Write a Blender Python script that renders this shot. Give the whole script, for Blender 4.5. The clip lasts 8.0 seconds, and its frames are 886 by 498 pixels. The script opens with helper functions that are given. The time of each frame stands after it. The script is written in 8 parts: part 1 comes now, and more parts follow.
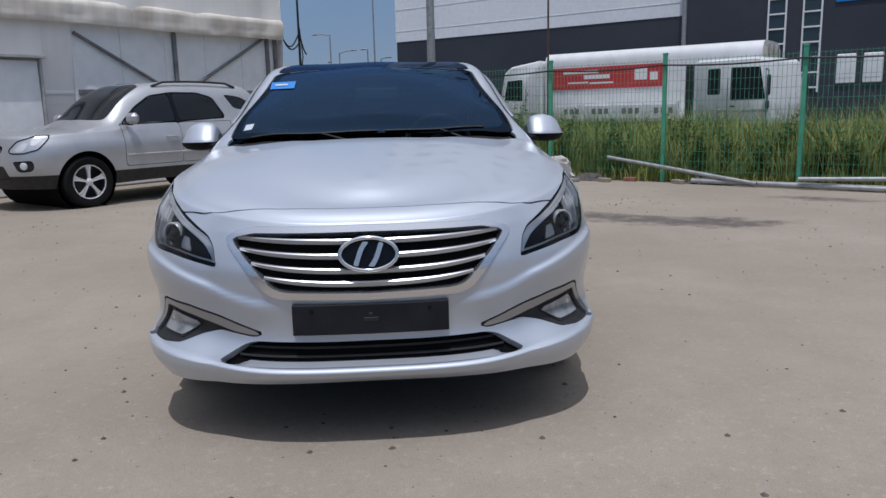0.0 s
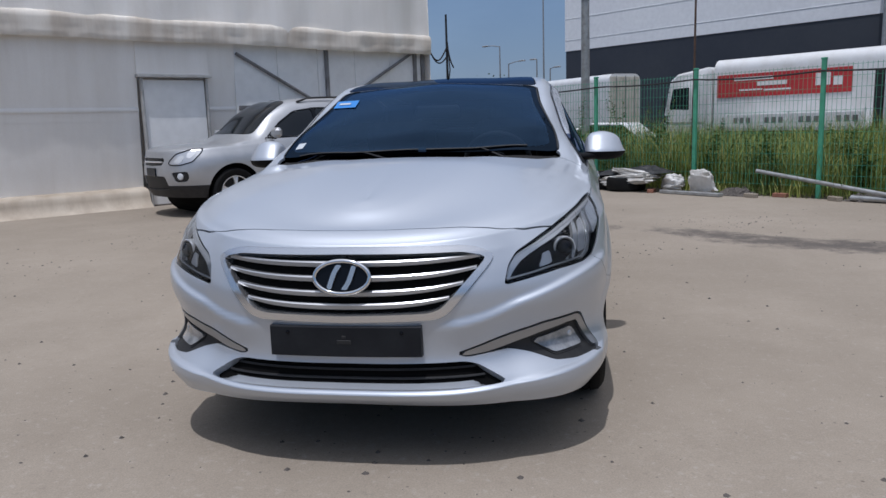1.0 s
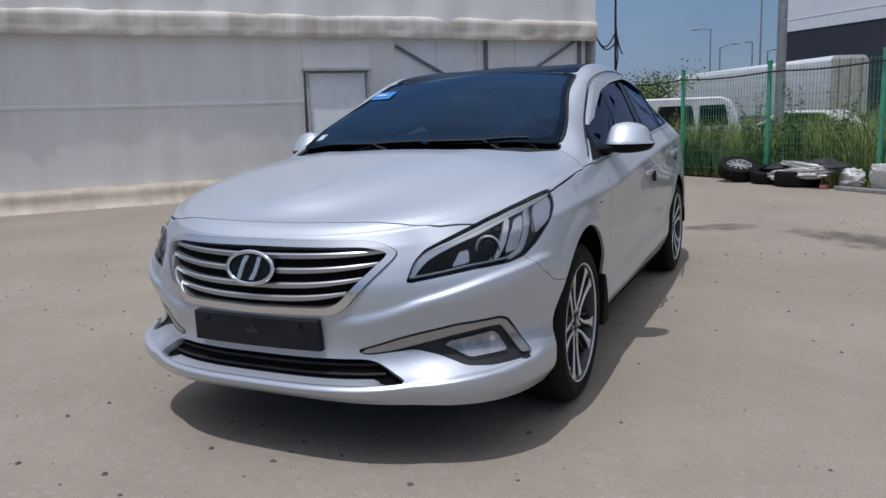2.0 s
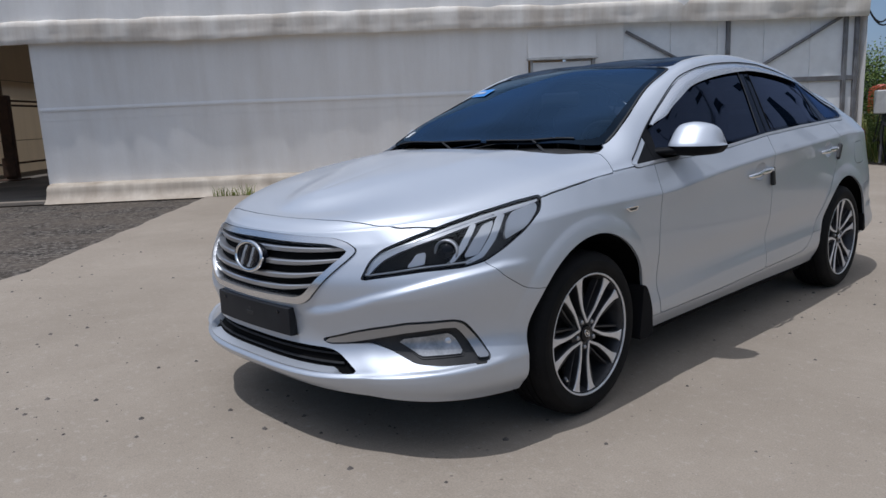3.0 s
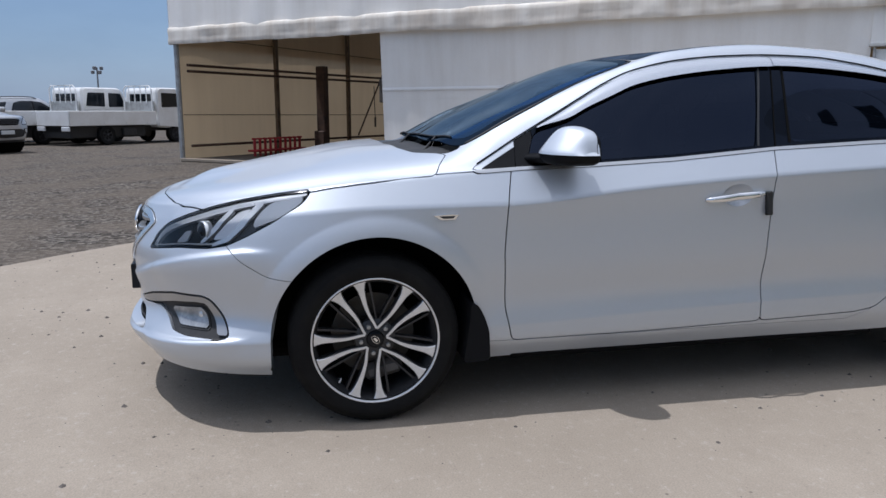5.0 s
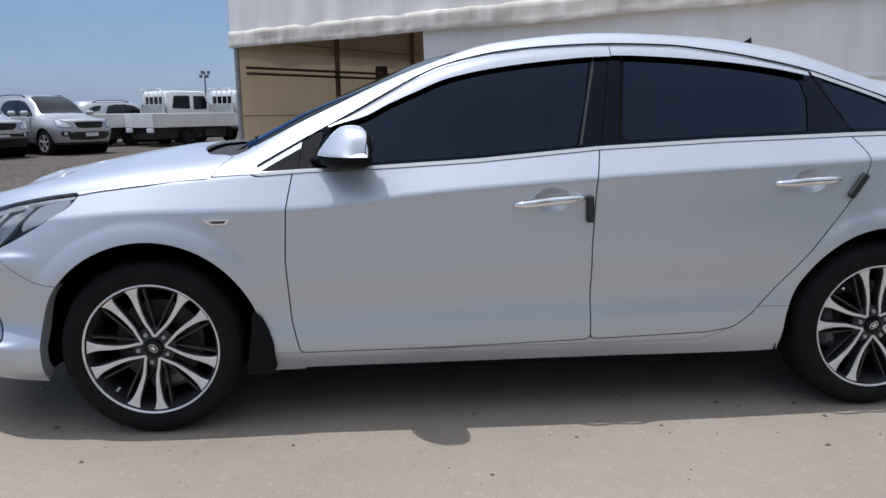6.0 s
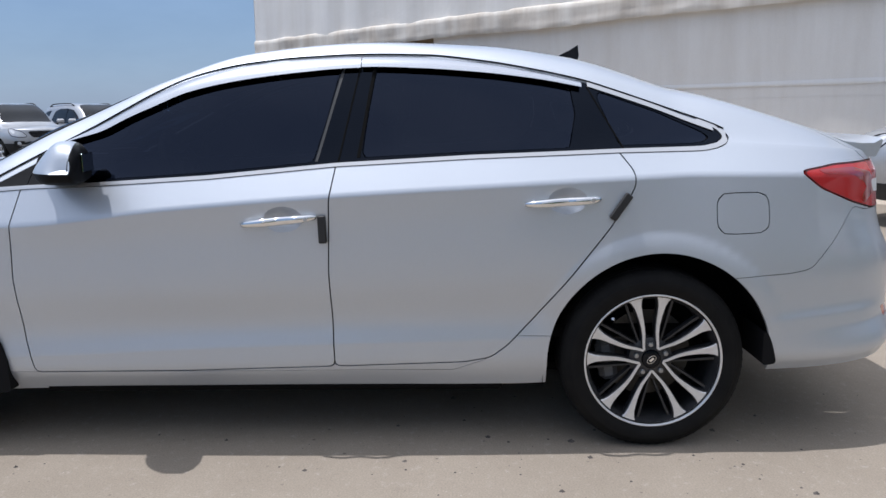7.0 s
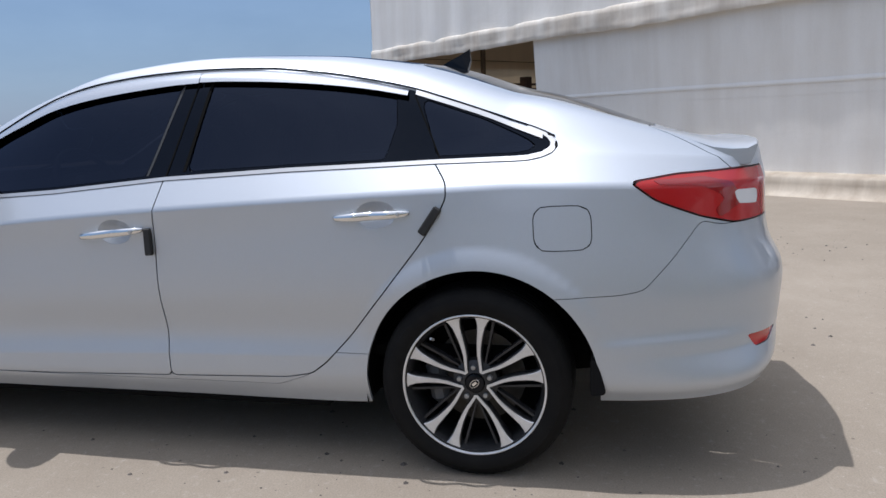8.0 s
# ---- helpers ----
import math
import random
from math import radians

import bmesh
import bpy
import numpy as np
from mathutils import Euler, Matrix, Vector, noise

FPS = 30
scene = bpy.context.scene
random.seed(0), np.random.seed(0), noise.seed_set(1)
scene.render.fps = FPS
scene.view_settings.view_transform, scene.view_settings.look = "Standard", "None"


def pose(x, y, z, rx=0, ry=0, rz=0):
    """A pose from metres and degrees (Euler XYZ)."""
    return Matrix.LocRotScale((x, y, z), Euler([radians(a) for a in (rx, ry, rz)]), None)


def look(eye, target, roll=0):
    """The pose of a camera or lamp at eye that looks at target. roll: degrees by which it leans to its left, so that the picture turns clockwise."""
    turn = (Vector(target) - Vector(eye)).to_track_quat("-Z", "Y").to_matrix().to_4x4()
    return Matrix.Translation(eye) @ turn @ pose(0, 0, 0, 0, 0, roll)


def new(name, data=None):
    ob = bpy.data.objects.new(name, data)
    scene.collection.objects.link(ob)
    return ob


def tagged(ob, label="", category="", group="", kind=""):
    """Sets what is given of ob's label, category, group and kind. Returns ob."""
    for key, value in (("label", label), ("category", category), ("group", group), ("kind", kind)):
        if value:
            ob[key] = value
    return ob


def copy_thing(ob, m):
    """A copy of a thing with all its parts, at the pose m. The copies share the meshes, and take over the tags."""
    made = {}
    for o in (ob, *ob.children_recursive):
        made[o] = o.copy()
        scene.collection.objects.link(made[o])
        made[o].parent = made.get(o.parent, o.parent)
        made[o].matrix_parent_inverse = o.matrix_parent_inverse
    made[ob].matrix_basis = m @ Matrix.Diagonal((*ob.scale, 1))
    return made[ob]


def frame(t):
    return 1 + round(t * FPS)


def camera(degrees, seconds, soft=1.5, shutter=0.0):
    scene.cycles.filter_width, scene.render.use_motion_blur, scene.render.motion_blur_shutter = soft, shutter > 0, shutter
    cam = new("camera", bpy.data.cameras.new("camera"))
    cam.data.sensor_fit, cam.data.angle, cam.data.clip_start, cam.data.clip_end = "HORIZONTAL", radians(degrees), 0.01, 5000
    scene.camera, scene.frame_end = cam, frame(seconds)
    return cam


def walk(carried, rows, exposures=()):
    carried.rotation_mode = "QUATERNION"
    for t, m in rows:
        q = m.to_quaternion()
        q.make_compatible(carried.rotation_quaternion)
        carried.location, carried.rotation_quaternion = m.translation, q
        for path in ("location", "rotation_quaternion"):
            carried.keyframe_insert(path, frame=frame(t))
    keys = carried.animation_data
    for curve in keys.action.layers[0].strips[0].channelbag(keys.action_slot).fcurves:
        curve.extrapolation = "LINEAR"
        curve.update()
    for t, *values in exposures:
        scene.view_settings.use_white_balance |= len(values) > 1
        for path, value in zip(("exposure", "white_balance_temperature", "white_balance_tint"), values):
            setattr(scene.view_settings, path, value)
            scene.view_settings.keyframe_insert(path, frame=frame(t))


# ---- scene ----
cam = camera(61.5, 8.0)
PATH = [
    (0, (0.094, -3.443, 1.187), (0.219, -1.481, 0.819), -1.4),
    (0.5, (0.379, -3.426, 1.208), (0.307, -1.455, 0.879), -2.7),
    (1, (0.747, -3.342, 1.214), (0.42, -1.397, 0.883), -1.9),
    (1.5, (1.166, -3.164, 1.21), (0.591, -1.279, 0.867), -0.9),
    (1.7, (1.372, -3.081, 1.19), (0.681, -1.235, 0.85), -1.5),
    (2.8, (2.395, -2.553, 1.205), (1.08, -1.088, 0.851), -2.5),
    (2.9, (2.481, -2.472, 1.213), (1.092, -1.078, 0.861), -2.5),
    (3, (2.592, -2.388, 1.218), (1.162, -1.034, 0.868), -2.4),
    (3.5, (2.952, -1.956, 1.202), (1.361, -0.794, 0.853), -1.8),
    (4, (3.297, -1.418, 1.208), (1.545, -0.523, 0.848), -0.8),
    (4.2, (3.38, -1.227, 1.21), (1.598, -0.396, 0.846), -0.1),
    (5.3, (3.674, 0.046, 1.209), (1.727, 0.323, 0.842), -0.1),
    (5.5, (3.654, 0.27, 1.197), (1.702, 0.504, 0.829), -0.1),
    (6, (3.618, 0.903, 1.203), (1.658, 1.043, 0.833), -0.6),
    (6.5, (3.559, 1.499, 1.196), (1.593, 1.513, 0.83), -0.8),
    (7, (3.498, 2.126, 1.219), (1.53, 2.081, 0.867), -0.7),
    (7.5, (3.424, 2.692, 1.215), (1.471, 2.425, 0.878), -1.6),
    (8, (3.267, 3.305, 1.218), (1.351, 2.842, 0.884), -2.1),
]
walk(cam, [(t, look(eye, target, roll)) for t, eye, target, roll in PATH], exposures=[(0, 0.0, 5960, 14), (1.5, 0.0, 5970, 14), (3.0, 0.0, 5930, 13), (4.0, 0.22, 5910, 13), (5.5, 0.43, 5920, 13), (7.0, 0.54, 6030, 13), (8.0, 0.46, 6050, 13)])


SITE = Matrix.Rotation(radians(50), 4, "Z")     # the yard's own axes: x along the hall, y towards it


def site(u, n, z=0, turn=0):
    """A pose in the yard's axes."""
    return SITE @ pose(u, n, z, 0, 0, turn)


# ---- sky and sun ----
SUN = Vector((-0.035, -0.305, 1.0)).normalized()
world = bpy.data.worlds.new("sky")
scene.world = world
world.use_nodes = True
wn = world.node_tree
sky = wn.nodes.new("ShaderNodeTexSky")
sky.sky_type, sky.sun_disc = "NISHITA", False
sky.sun_elevation, sky.sun_rotation = math.asin(SUN.z), math.atan2(SUN.x, SUN.y)
sky.altitude, sky.air_density, sky.dust_density, sky.ozone_density = 20, 1.25, 0.6, 2.0
# haze: blue low down, paler overhead
gen = wn.nodes.new("ShaderNodeTexCoord")
sep = wn.nodes.new("ShaderNodeSeparateXYZ")
wn.links.new(gen.outputs["Generated"], sep.inputs[0])
haze = wn.nodes.new("ShaderNodeValToRGB")
for e, (p, c) in zip((haze.color_ramp.elements[0], haze.color_ramp.elements[1], haze.color_ramp.elements.new(0.35)),
                     ((0.0, (0.148, 0.226, 0.346)), (0.95, (1.06, 1.18, 1.36)), (0.32, (0.127, 0.205, 0.34)))):
    e.position, e.color = p, (*c, 1)
wn.links.new(sep.outputs["Z"], haze.inputs[0])
gain = wn.nodes.new("ShaderNodeMix")
gain.data_type, gain.blend_type = "RGBA", "MIX"
gain.inputs[0].default_value = 0.8
scale = wn.nodes.new("ShaderNodeVectorMath")
scale.operation = "SCALE"
scale.inputs["Scale"].default_value = 0.1
wn.links.new(sky.outputs[0], scale.inputs[0])
wn.links.new(scale.outputs[0], gain.inputs[6])
# faint thin cloud
wisps = wn.nodes.new("ShaderNodeTexNoise")
wisps.inputs["Scale"].default_value, wisps.inputs["Detail"].default_value, wisps.inputs["Roughness"].default_value = 2.6, 6.0, 0.58
spread = wn.nodes.new("ShaderNodeMapping")
spread.inputs["Scale"].default_value = (1.0, 1.0, 2.6)
wn.links.new(gen.outputs["Generated"], spread.inputs[0])
wn.links.new(spread.outputs[0], wisps.inputs["Vector"])
veil = wn.nodes.new("ShaderNodeValToRGB")
veil.color_ramp.elements[0].position, veil.color_ramp.elements[0].color = 0.40, (0.93, 0.94, 0.95, 1)
veil.color_ramp.elements[1].position, veil.color_ramp.elements[1].color = 0.72, (1.26, 1.20, 1.13, 1)
wn.links.new(wisps.outputs[0], veil.inputs[0])
cover = wn.nodes.new("ShaderNodeMix")
cover.data_type, cover.blend_type = "RGBA", "MULTIPLY"
cover.inputs[0].default_value = 1.0
wn.links.new(haze.outputs[0], cover.inputs[6])
wn.links.new(veil.outputs[0], cover.inputs[7])
wn.links.new(cover.outputs[2], gain.inputs[7])
back = wn.nodes["Background"]
back.inputs["Strength"].default_value = 1.0
wn.links.new(gain.outputs[2], back.inputs["Color"])
sun = new("sun", bpy.data.lights.new("sun", "SUN"))
sun.data.energy, sun.data.angle, sun.data.color = 2.25, radians(0.53), (1.0, 0.97, 0.93)
sun.matrix_world = look((0, 0, 40), Vector((0, 0, 40)) - SUN)


# ---- materials ----
def material(name, color, rough=0.6, metal=0.0, **more):
    """A Principled material; more: coat, specular, transmission, ior, alpha, emission."""
    m = bpy.data.materials.new(name)
    m.use_nodes = True
    b = m.node_tree.nodes["Principled BSDF"]
    b.inputs["Base Color"].default_value = (*color, 1)
    b.inputs["Roughness"].default_value, b.inputs["Metallic"].default_value = rough, metal
    if "coat" in more:
        b.inputs["Coat Weight"].default_value, b.inputs["Coat Roughness"].default_value = more["coat"], more.get("coat_rough", 0.03)
    if "specular" in more:
        b.inputs["Specular IOR Level"].default_value = more["specular"]
    if "transmission" in more:
        b.inputs["Transmission Weight"].default_value = more["transmission"]
    if "ior" in more:
        b.inputs["IOR"].default_value = more["ior"]
    return m


def texture(m, kind, scale, **sockets):
    n = m.node_tree.nodes.new(kind)
    n.inputs["Scale"].default_value = scale
    for k, v in sockets.items():
        n.inputs[k].default_value = v
    return n


def coords(m, stretch=(1, 1, 1), space="Object"):
    t = m.node_tree.nodes.new("ShaderNodeTexCoord")
    mp = m.node_tree.nodes.new("ShaderNodeMapping")
    mp.inputs["Scale"].default_value = stretch
    m.node_tree.links.new(t.outputs[space], mp.inputs[0])
    return mp.outputs[0]


def ramp(m, source, stops):
    r = m.node_tree.nodes.new("ShaderNodeValToRGB")
    while len(r.color_ramp.elements) < len(stops):
        r.color_ramp.elements.new(0.5)
    for e, (p, c) in zip(r.color_ramp.elements, stops):
        e.position, e.color = p, (*c, 1) if not isinstance(c, float) else (c, c, c, 1)
    m.node_tree.links.new(source, r.inputs[0])
    return r.outputs[0]


def mix(m, fac, a, b, mode="MIX"):
    n = m.node_tree.nodes.new("ShaderNodeMix")
    n.data_type, n.blend_type = "RGBA", mode
    for k, v in ((0, fac), (6, a), (7, b)):
        sock = n.inputs[k]
        if isinstance(v, (int, float)):
            sock.default_value = v if k == 0 else (v, v, v, 1)
        elif isinstance(v, tuple):
            sock.default_value = (*v, 1)
        else:
            m.node_tree.links.new(v, sock)
    return n.outputs[2]


def colour(m, source):
    m.node_tree.links.new(source, m.node_tree.nodes["Principled BSDF"].inputs["Base Color"])


def roughen(m, source):
    m.node_tree.links.new(source, m.node_tree.nodes["Principled BSDF"].inputs["Roughness"])


def bump(m, source, strength=0.3, distance=0.01):
    b = m.node_tree.nodes.new("ShaderNodeBump")
    b.inputs["Strength"].default_value, b.inputs["Distance"].default_value = strength, distance
    m.node_tree.links.new(source, b.inputs["Height"])
    m.node_tree.links.new(b.outputs[0], m.node_tree.nodes["Principled BSDF"].inputs["Normal"])


def worn(name, base, other, scale=3.0, rough=0.7, fine=40.0, relief=0.15, metal=0.0, stretch=(1, 1, 1), low=0.4, high=0.65, **more):
    """A surface whose colour wanders between two tones at two scales, with fine relief."""
    m = material(name, base, rough, metal, **more)
    c = coords(m, stretch)
    a = texture(m, "ShaderNodeTexNoise", scale, Detail=6.0, Roughness=0.6)
    b = texture(m, "ShaderNodeTexNoise", fine, Detail=4.0)
    for n in (a, b):
        m.node_tree.links.new(c, n.inputs["Vector"])
    t = ramp(m, a.outputs[0], [(low, 0.0), (high, 1.0)])
    grain = ramp(m, b.outputs[0], [(0.3, 0.94), (0.7, 1.03)])
    colour(m, mix(m, 1.0, mix(m, t, base, other), grain, "MULTIPLY"))
    if relief:
        bump(m, b.outputs[0], relief, 0.004)
    return m


def stain_mask(m, vec, centre, size, turn, scale=3.0):
    """A ragged blot of its own shape on the ground, 0 to 1."""
    n, nt = m.node_tree.nodes, m.node_tree
    mp = n.new("ShaderNodeMapping")
    mp.vector_type = "TEXTURE"
    mp.inputs["Location"].default_value = (*centre, 0)
    mp.inputs["Rotation"].default_value = (0, 0, radians(turn))
    mp.inputs["Scale"].default_value = (*size, 1)
    nt.links.new(vec, mp.inputs[0])
    ns = texture(m, "ShaderNodeTexNoise", scale, Detail=7.0, Roughness=0.74)
    nt.links.new(vec, ns.inputs["Vector"])
    add = n.new("ShaderNodeVectorMath")
    add.operation = "MULTIPLY_ADD"
    nt.links.new(ns.outputs["Color"], add.inputs[0])
    add.inputs[1].default_value, add.inputs[2].default_value = (2.3, 2.3, 0), (-1.15, -1.15, 0)
    sm = n.new("ShaderNodeVectorMath")
    nt.links.new(mp.outputs[0], sm.inputs[0]), nt.links.new(add.outputs[0], sm.inputs[1])
    ln = n.new("ShaderNodeVectorMath")
    ln.operation = "LENGTH"
    nt.links.new(sm.outputs[0], ln.inputs[0])
    patch = texture(m, "ShaderNodeTexNoise", 5.5, Detail=6.0, Roughness=0.72)
    nt.links.new(vec, patch.inputs["Vector"])
    return mix(m, 1.0, ramp(m, ln.outputs["Value"], [(0.45, 0.9), (1.15, 0.0)]), ramp(m, patch.outputs[0], [(0.36, 0.3), (0.54, 1.0)]), "MULTIPLY")


def concrete_material():
    m = material("dusty_concrete", (0.37, 0.325, 0.275), 0.92, specular=0.2)
    c = coords(m)
    L = m.node_tree.links
    big = texture(m, "ShaderNodeTexNoise", 0.55, Detail=7.0, Roughness=0.62)
    mid = texture(m, "ShaderNodeTexNoise", 4.0, Detail=8.0, Roughness=0.7)
    fine = texture(m, "ShaderNodeTexNoise", 160.0, Detail=3.0)
    speck = texture(m, "ShaderNodeTexVoronoi", 38.0)
    for n in (big, mid, fine, speck):
        L.new(c, n.inputs["Vector"])
    base = mix(m, ramp(m, big.outputs[0], [(0.35, 0.0), (0.68, 1.0)]), (0.290, 0.247, 0.196), (0.358, 0.307, 0.247))
    base = mix(m, ramp(m, mid.outputs[0], [(0.42, 0.0), (0.72, 0.42)]), base, (0.270, 0.227, 0.179))
    base = mix(m, ramp(m, speck.outputs[0], [(0.05, 0.45), (0.11, 0.0)]), base, (0.21, 0.185, 0.165))
    base = mix(m, 1.0, base, ramp(m, fine.outputs[0], [(0.25, 0.80), (0.75, 1.10)]), "MULTIPLY")
    grit = texture(m, "ShaderNodeTexNoise", 26.0, Detail=6.0, Roughness=0.75)
    L.new(c, grit.inputs["Vector"])
    base = mix(m, ramp(m, grit.outputs[0], [(0.56, 0.0), (0.70, 0.55)]), base, (0.43, 0.39, 0.34))
    base = mix(m, ramp(m, grit.outputs[0], [(0.30, 0.5), (0.42, 0.0)]), base, (0.20, 0.172, 0.148))
    for sc, reach, tone, much in ((6.5, 0.034, (0.12, 0.10, 0.085), 0.8), (11.0, 0.06, (0.13, 0.11, 0.09), 0.9), (17.0, 0.055, (0.50, 0.46, 0.40), 0.6), (31.0, 0.07, (0.16, 0.135, 0.11), 0.7)):
        dots = texture(m, "ShaderNodeTexVoronoi", sc)
        L.new(c, dots.inputs["Vector"])
        pick = texture(m, "ShaderNodeTexNoise", sc * 0.13, Detail=2.0)
        L.new(c, pick.inputs["Vector"])
        gate = mix(m, 1.0, ramp(m, dots.outputs[0], [(reach * 0.6, much), (reach * 1.5, 0.0)]), ramp(m, pick.outputs[0], [(0.46, 0.0), (0.60, 1.0)]), "MULTIPLY")
        base = mix(m, gate, base, tone)
    for centre, size, turn in (((2.95, 4.02), (1.2, 0.42), -28), ((2.3, 4.55), (1.0, 0.32), -40), ((3.5, 3.78), (0.75, 0.30), -14), ((1.0, 5.1), (0.5, 0.25), 30), ((5.35, 5.3), (0.7, 0.28), -40)):
        base = mix(m, stain_mask(m, c, centre, size, turn), base, (0.115, 0.10, 0.088))
    colour(m, base)
    hgt = mix(m, 0.5, mid.outputs[0], fine.outputs[0])
    bump(m, hgt, 0.35, 0.006)
    return m


def gravel_material():
    m = material("gravel_and_dirt", (0.2, 0.17, 0.14), 0.95, specular=0.15)
    c = coords(m)
    L = m.node_tree.links
    stones = texture(m, "ShaderNodeTexVoronoi", 26.0)
    small = texture(m, "ShaderNodeTexVoronoi", 70.0)
    big = texture(m, "ShaderNodeTexNoise", 0.9, Detail=9.0, Roughness=0.72)
    for n in (stones, small, big):
        L.new(c, n.inputs["Vector"])
    tone = m.node_tree.nodes.new("ShaderNodeSeparateColor")
    L.new(stones.outputs["Color"], tone.inputs[0])
    grey = ramp(m, tone.outputs[0], [(0.0, (0.024, 0.021, 0.018)), (0.5, (0.074, 0.065, 0.056)), (1.0, (0.23, 0.205, 0.178))])
    dirt = mix(m, ramp(m, big.outputs[0], [(0.40, 0.0), (0.56, 1.0)]), grey, (0.138, 0.114, 0.091))
    colour(m, mix(m, 0.7, grey, dirt))
    bump(m, mix(m, 0.35, stones.outputs[0], small.outputs[0]), 0.9, 0.03)
    return m


def canvas_material(name, tone, dirty, stain=0.5, thin=0.12):
    """Weathered tarpaulin with streaks running down."""
    m = material(name, tone, 0.62, specular=0.35)
    L = m.node_tree.links
    c = coords(m, (1.0, 1.0, 0.09))
    c2 = coords(m)
    streak = texture(m, "ShaderNodeTexNoise", 2.6, Detail=6.0, Roughness=0.62)
    cloud = texture(m, "ShaderNodeTexNoise", 0.8, Detail=6.0, Roughness=0.6)
    wrinkle = texture(m, "ShaderNodeTexNoise", 1.4, Detail=5.0, Roughness=0.55, Distortion=0.6)
    fine = texture(m, "ShaderNodeTexNoise", 55.0, Detail=3.0)
    L.new(c, streak.inputs["Vector"])
    for n in (cloud, wrinkle, fine):
        L.new(c2, n.inputs["Vector"])
    s = mix(m, 0.3, streak.outputs[0], cloud.outputs[0])
    base = mix(m, ramp(m, s, [(0.38, 0.0), (0.66, stain)]), tone, dirty)
    base = mix(m, 1.0, base, ramp(m, fine.outputs[0], [(0.25, 0.98), (0.75, 1.02)]), "MULTIPLY")
    colour(m, base)
    bump(m, wrinkle.outputs[0], 0.2, 0.06)
    # thin cloth lets some daylight through
    n, out = m.node_tree.nodes, m.node_tree.nodes["Material Output"]
    glow, both = n.new("ShaderNodeBsdfTranslucent"), n.new("ShaderNodeMixShader")
    L.new(base, glow.inputs["Color"])
    both.inputs[0].default_value = thin
    L.new(n["Principled BSDF"].outputs[0], both.inputs[1]), L.new(glow.outputs[0], both.inputs[2])
    L.new(both.outputs[0], out.inputs["Surface"])
    return m


CONCRETE, GRAVEL = concrete_material(), gravel_material()
CANVAS = canvas_material("weathered_canvas", (0.92, 0.895, 0.85), (0.79, 0.75, 0.69), 0.75, 0.03)
HEM = canvas_material("dirty_hem_canvas", (0.90, 0.85, 0.765), (0.48, 0.385, 0.285), 0.75)
SKIRT = canvas_material("muddy_skirt_canvas", (0.66, 0.58, 0.47), (0.38, 0.30, 0.22), 0.9)
SEAM = canvas_material("pale_welded_seam", (0.96, 0.95, 0.93), (0.86, 0.84, 0.80), 0.6)
BEIGE = canvas_material("beige_inner_canvas", (0.70, 0.53, 0.33), (0.58, 0.43, 0.27), 0.5, 0.30)
PANEL = worn("white_sandwich_panel", (0.88, 0.88, 0.865), (0.82, 0.815, 0.79), 0.8, 0.55, 6, 0.0)
FRAMEGREY = worn("weathered_grey_frame", (0.45, 0.45, 0.44), (0.33, 0.32, 0.31), 6, 0.5)
STEEL = worn("grey_painted_steel", (0.20, 0.20, 0.205), (0.13, 0.12, 0.115), 5, 0.55)
TANSTEEL = worn("tan_primed_steel", (0.20, 0.14, 0.085), (0.13, 0.09, 0.055), 6, 0.65)
# darker, mottled concrete tone for the floor inside the hall
DARKFLOOR = worn("dark_concrete_floor", (0.17, 0.15, 0.125), (0.09, 0.08, 0.07), 0.7, 0.8, 30, 0.2)
RUST = worn("rusty_brown_steel", (0.10, 0.055, 0.035), (0.06, 0.035, 0.025), 6, 0.7)
GALV = worn("galvanised_pipe", (0.42, 0.43, 0.43), (0.30, 0.30, 0.29), 7, 0.45, metal=0.5)
GREEN = worn("green_fence_paint", (0.085, 0.37, 0.23), (0.06, 0.28, 0.17), 8, 0.45)
WHITE = worn("white_vehicle_paint", (0.76, 0.765, 0.76), (0.68, 0.675, 0.655), 2, 0.3, 60, 0.0, coat=0.4)
DARKGLASS = material("dark_vehicle_glass", (0.010, 0.013, 0.017), 0.05, specular=0.35)
RUBBER = worn("tyre_rubber", (0.006, 0.006, 0.0065), (0.010, 0.0098, 0.0095), 9, 0.75, 90, 0.15, specular=0.18)
CABLE = material("black_cable", (0.01, 0.01, 0.011), 0.5)
RED = worn("red_banner_print", (0.50, 0.035, 0.04), (0.42, 0.03, 0.035), 2, 0.5)
PRINT = material("white_print", (0.75, 0.72, 0.70), 0.6)
FACADE = worn("white_metal_facade", (0.86, 0.87, 0.87), (0.81, 0.82, 0.83), 0.2, 0.5, 3, 0.02)
DARKFACADE = worn("charcoal_metal_facade", (0.035, 0.04, 0.052), (0.045, 0.05, 0.06), 0.2, 0.5, 3, 0.02)
FARGLASS = material("far_window_glass", (0.03, 0.05, 0.06), 0.08, specular=0.6)
TARP = worn("black_tarpaulin", (0.02, 0.02, 0.022), (0.035, 0.034, 0.034), 6, 0.4, 50, 0.3)
SACK = worn("white_plastic_sack", (0.66, 0.65, 0.62), (0.48, 0.46, 0.42), 5, 0.5, 40, 0.25)
BRICK = worn("red_brick", (0.30, 0.13, 0.085), (0.24, 0.11, 0.075), 12, 0.9, 90, 0.4)
STONE = worn("dark_pebble", (0.07, 0.062, 0.055), (0.15, 0.13, 0.115), 30, 0.9, 120, 0.3)


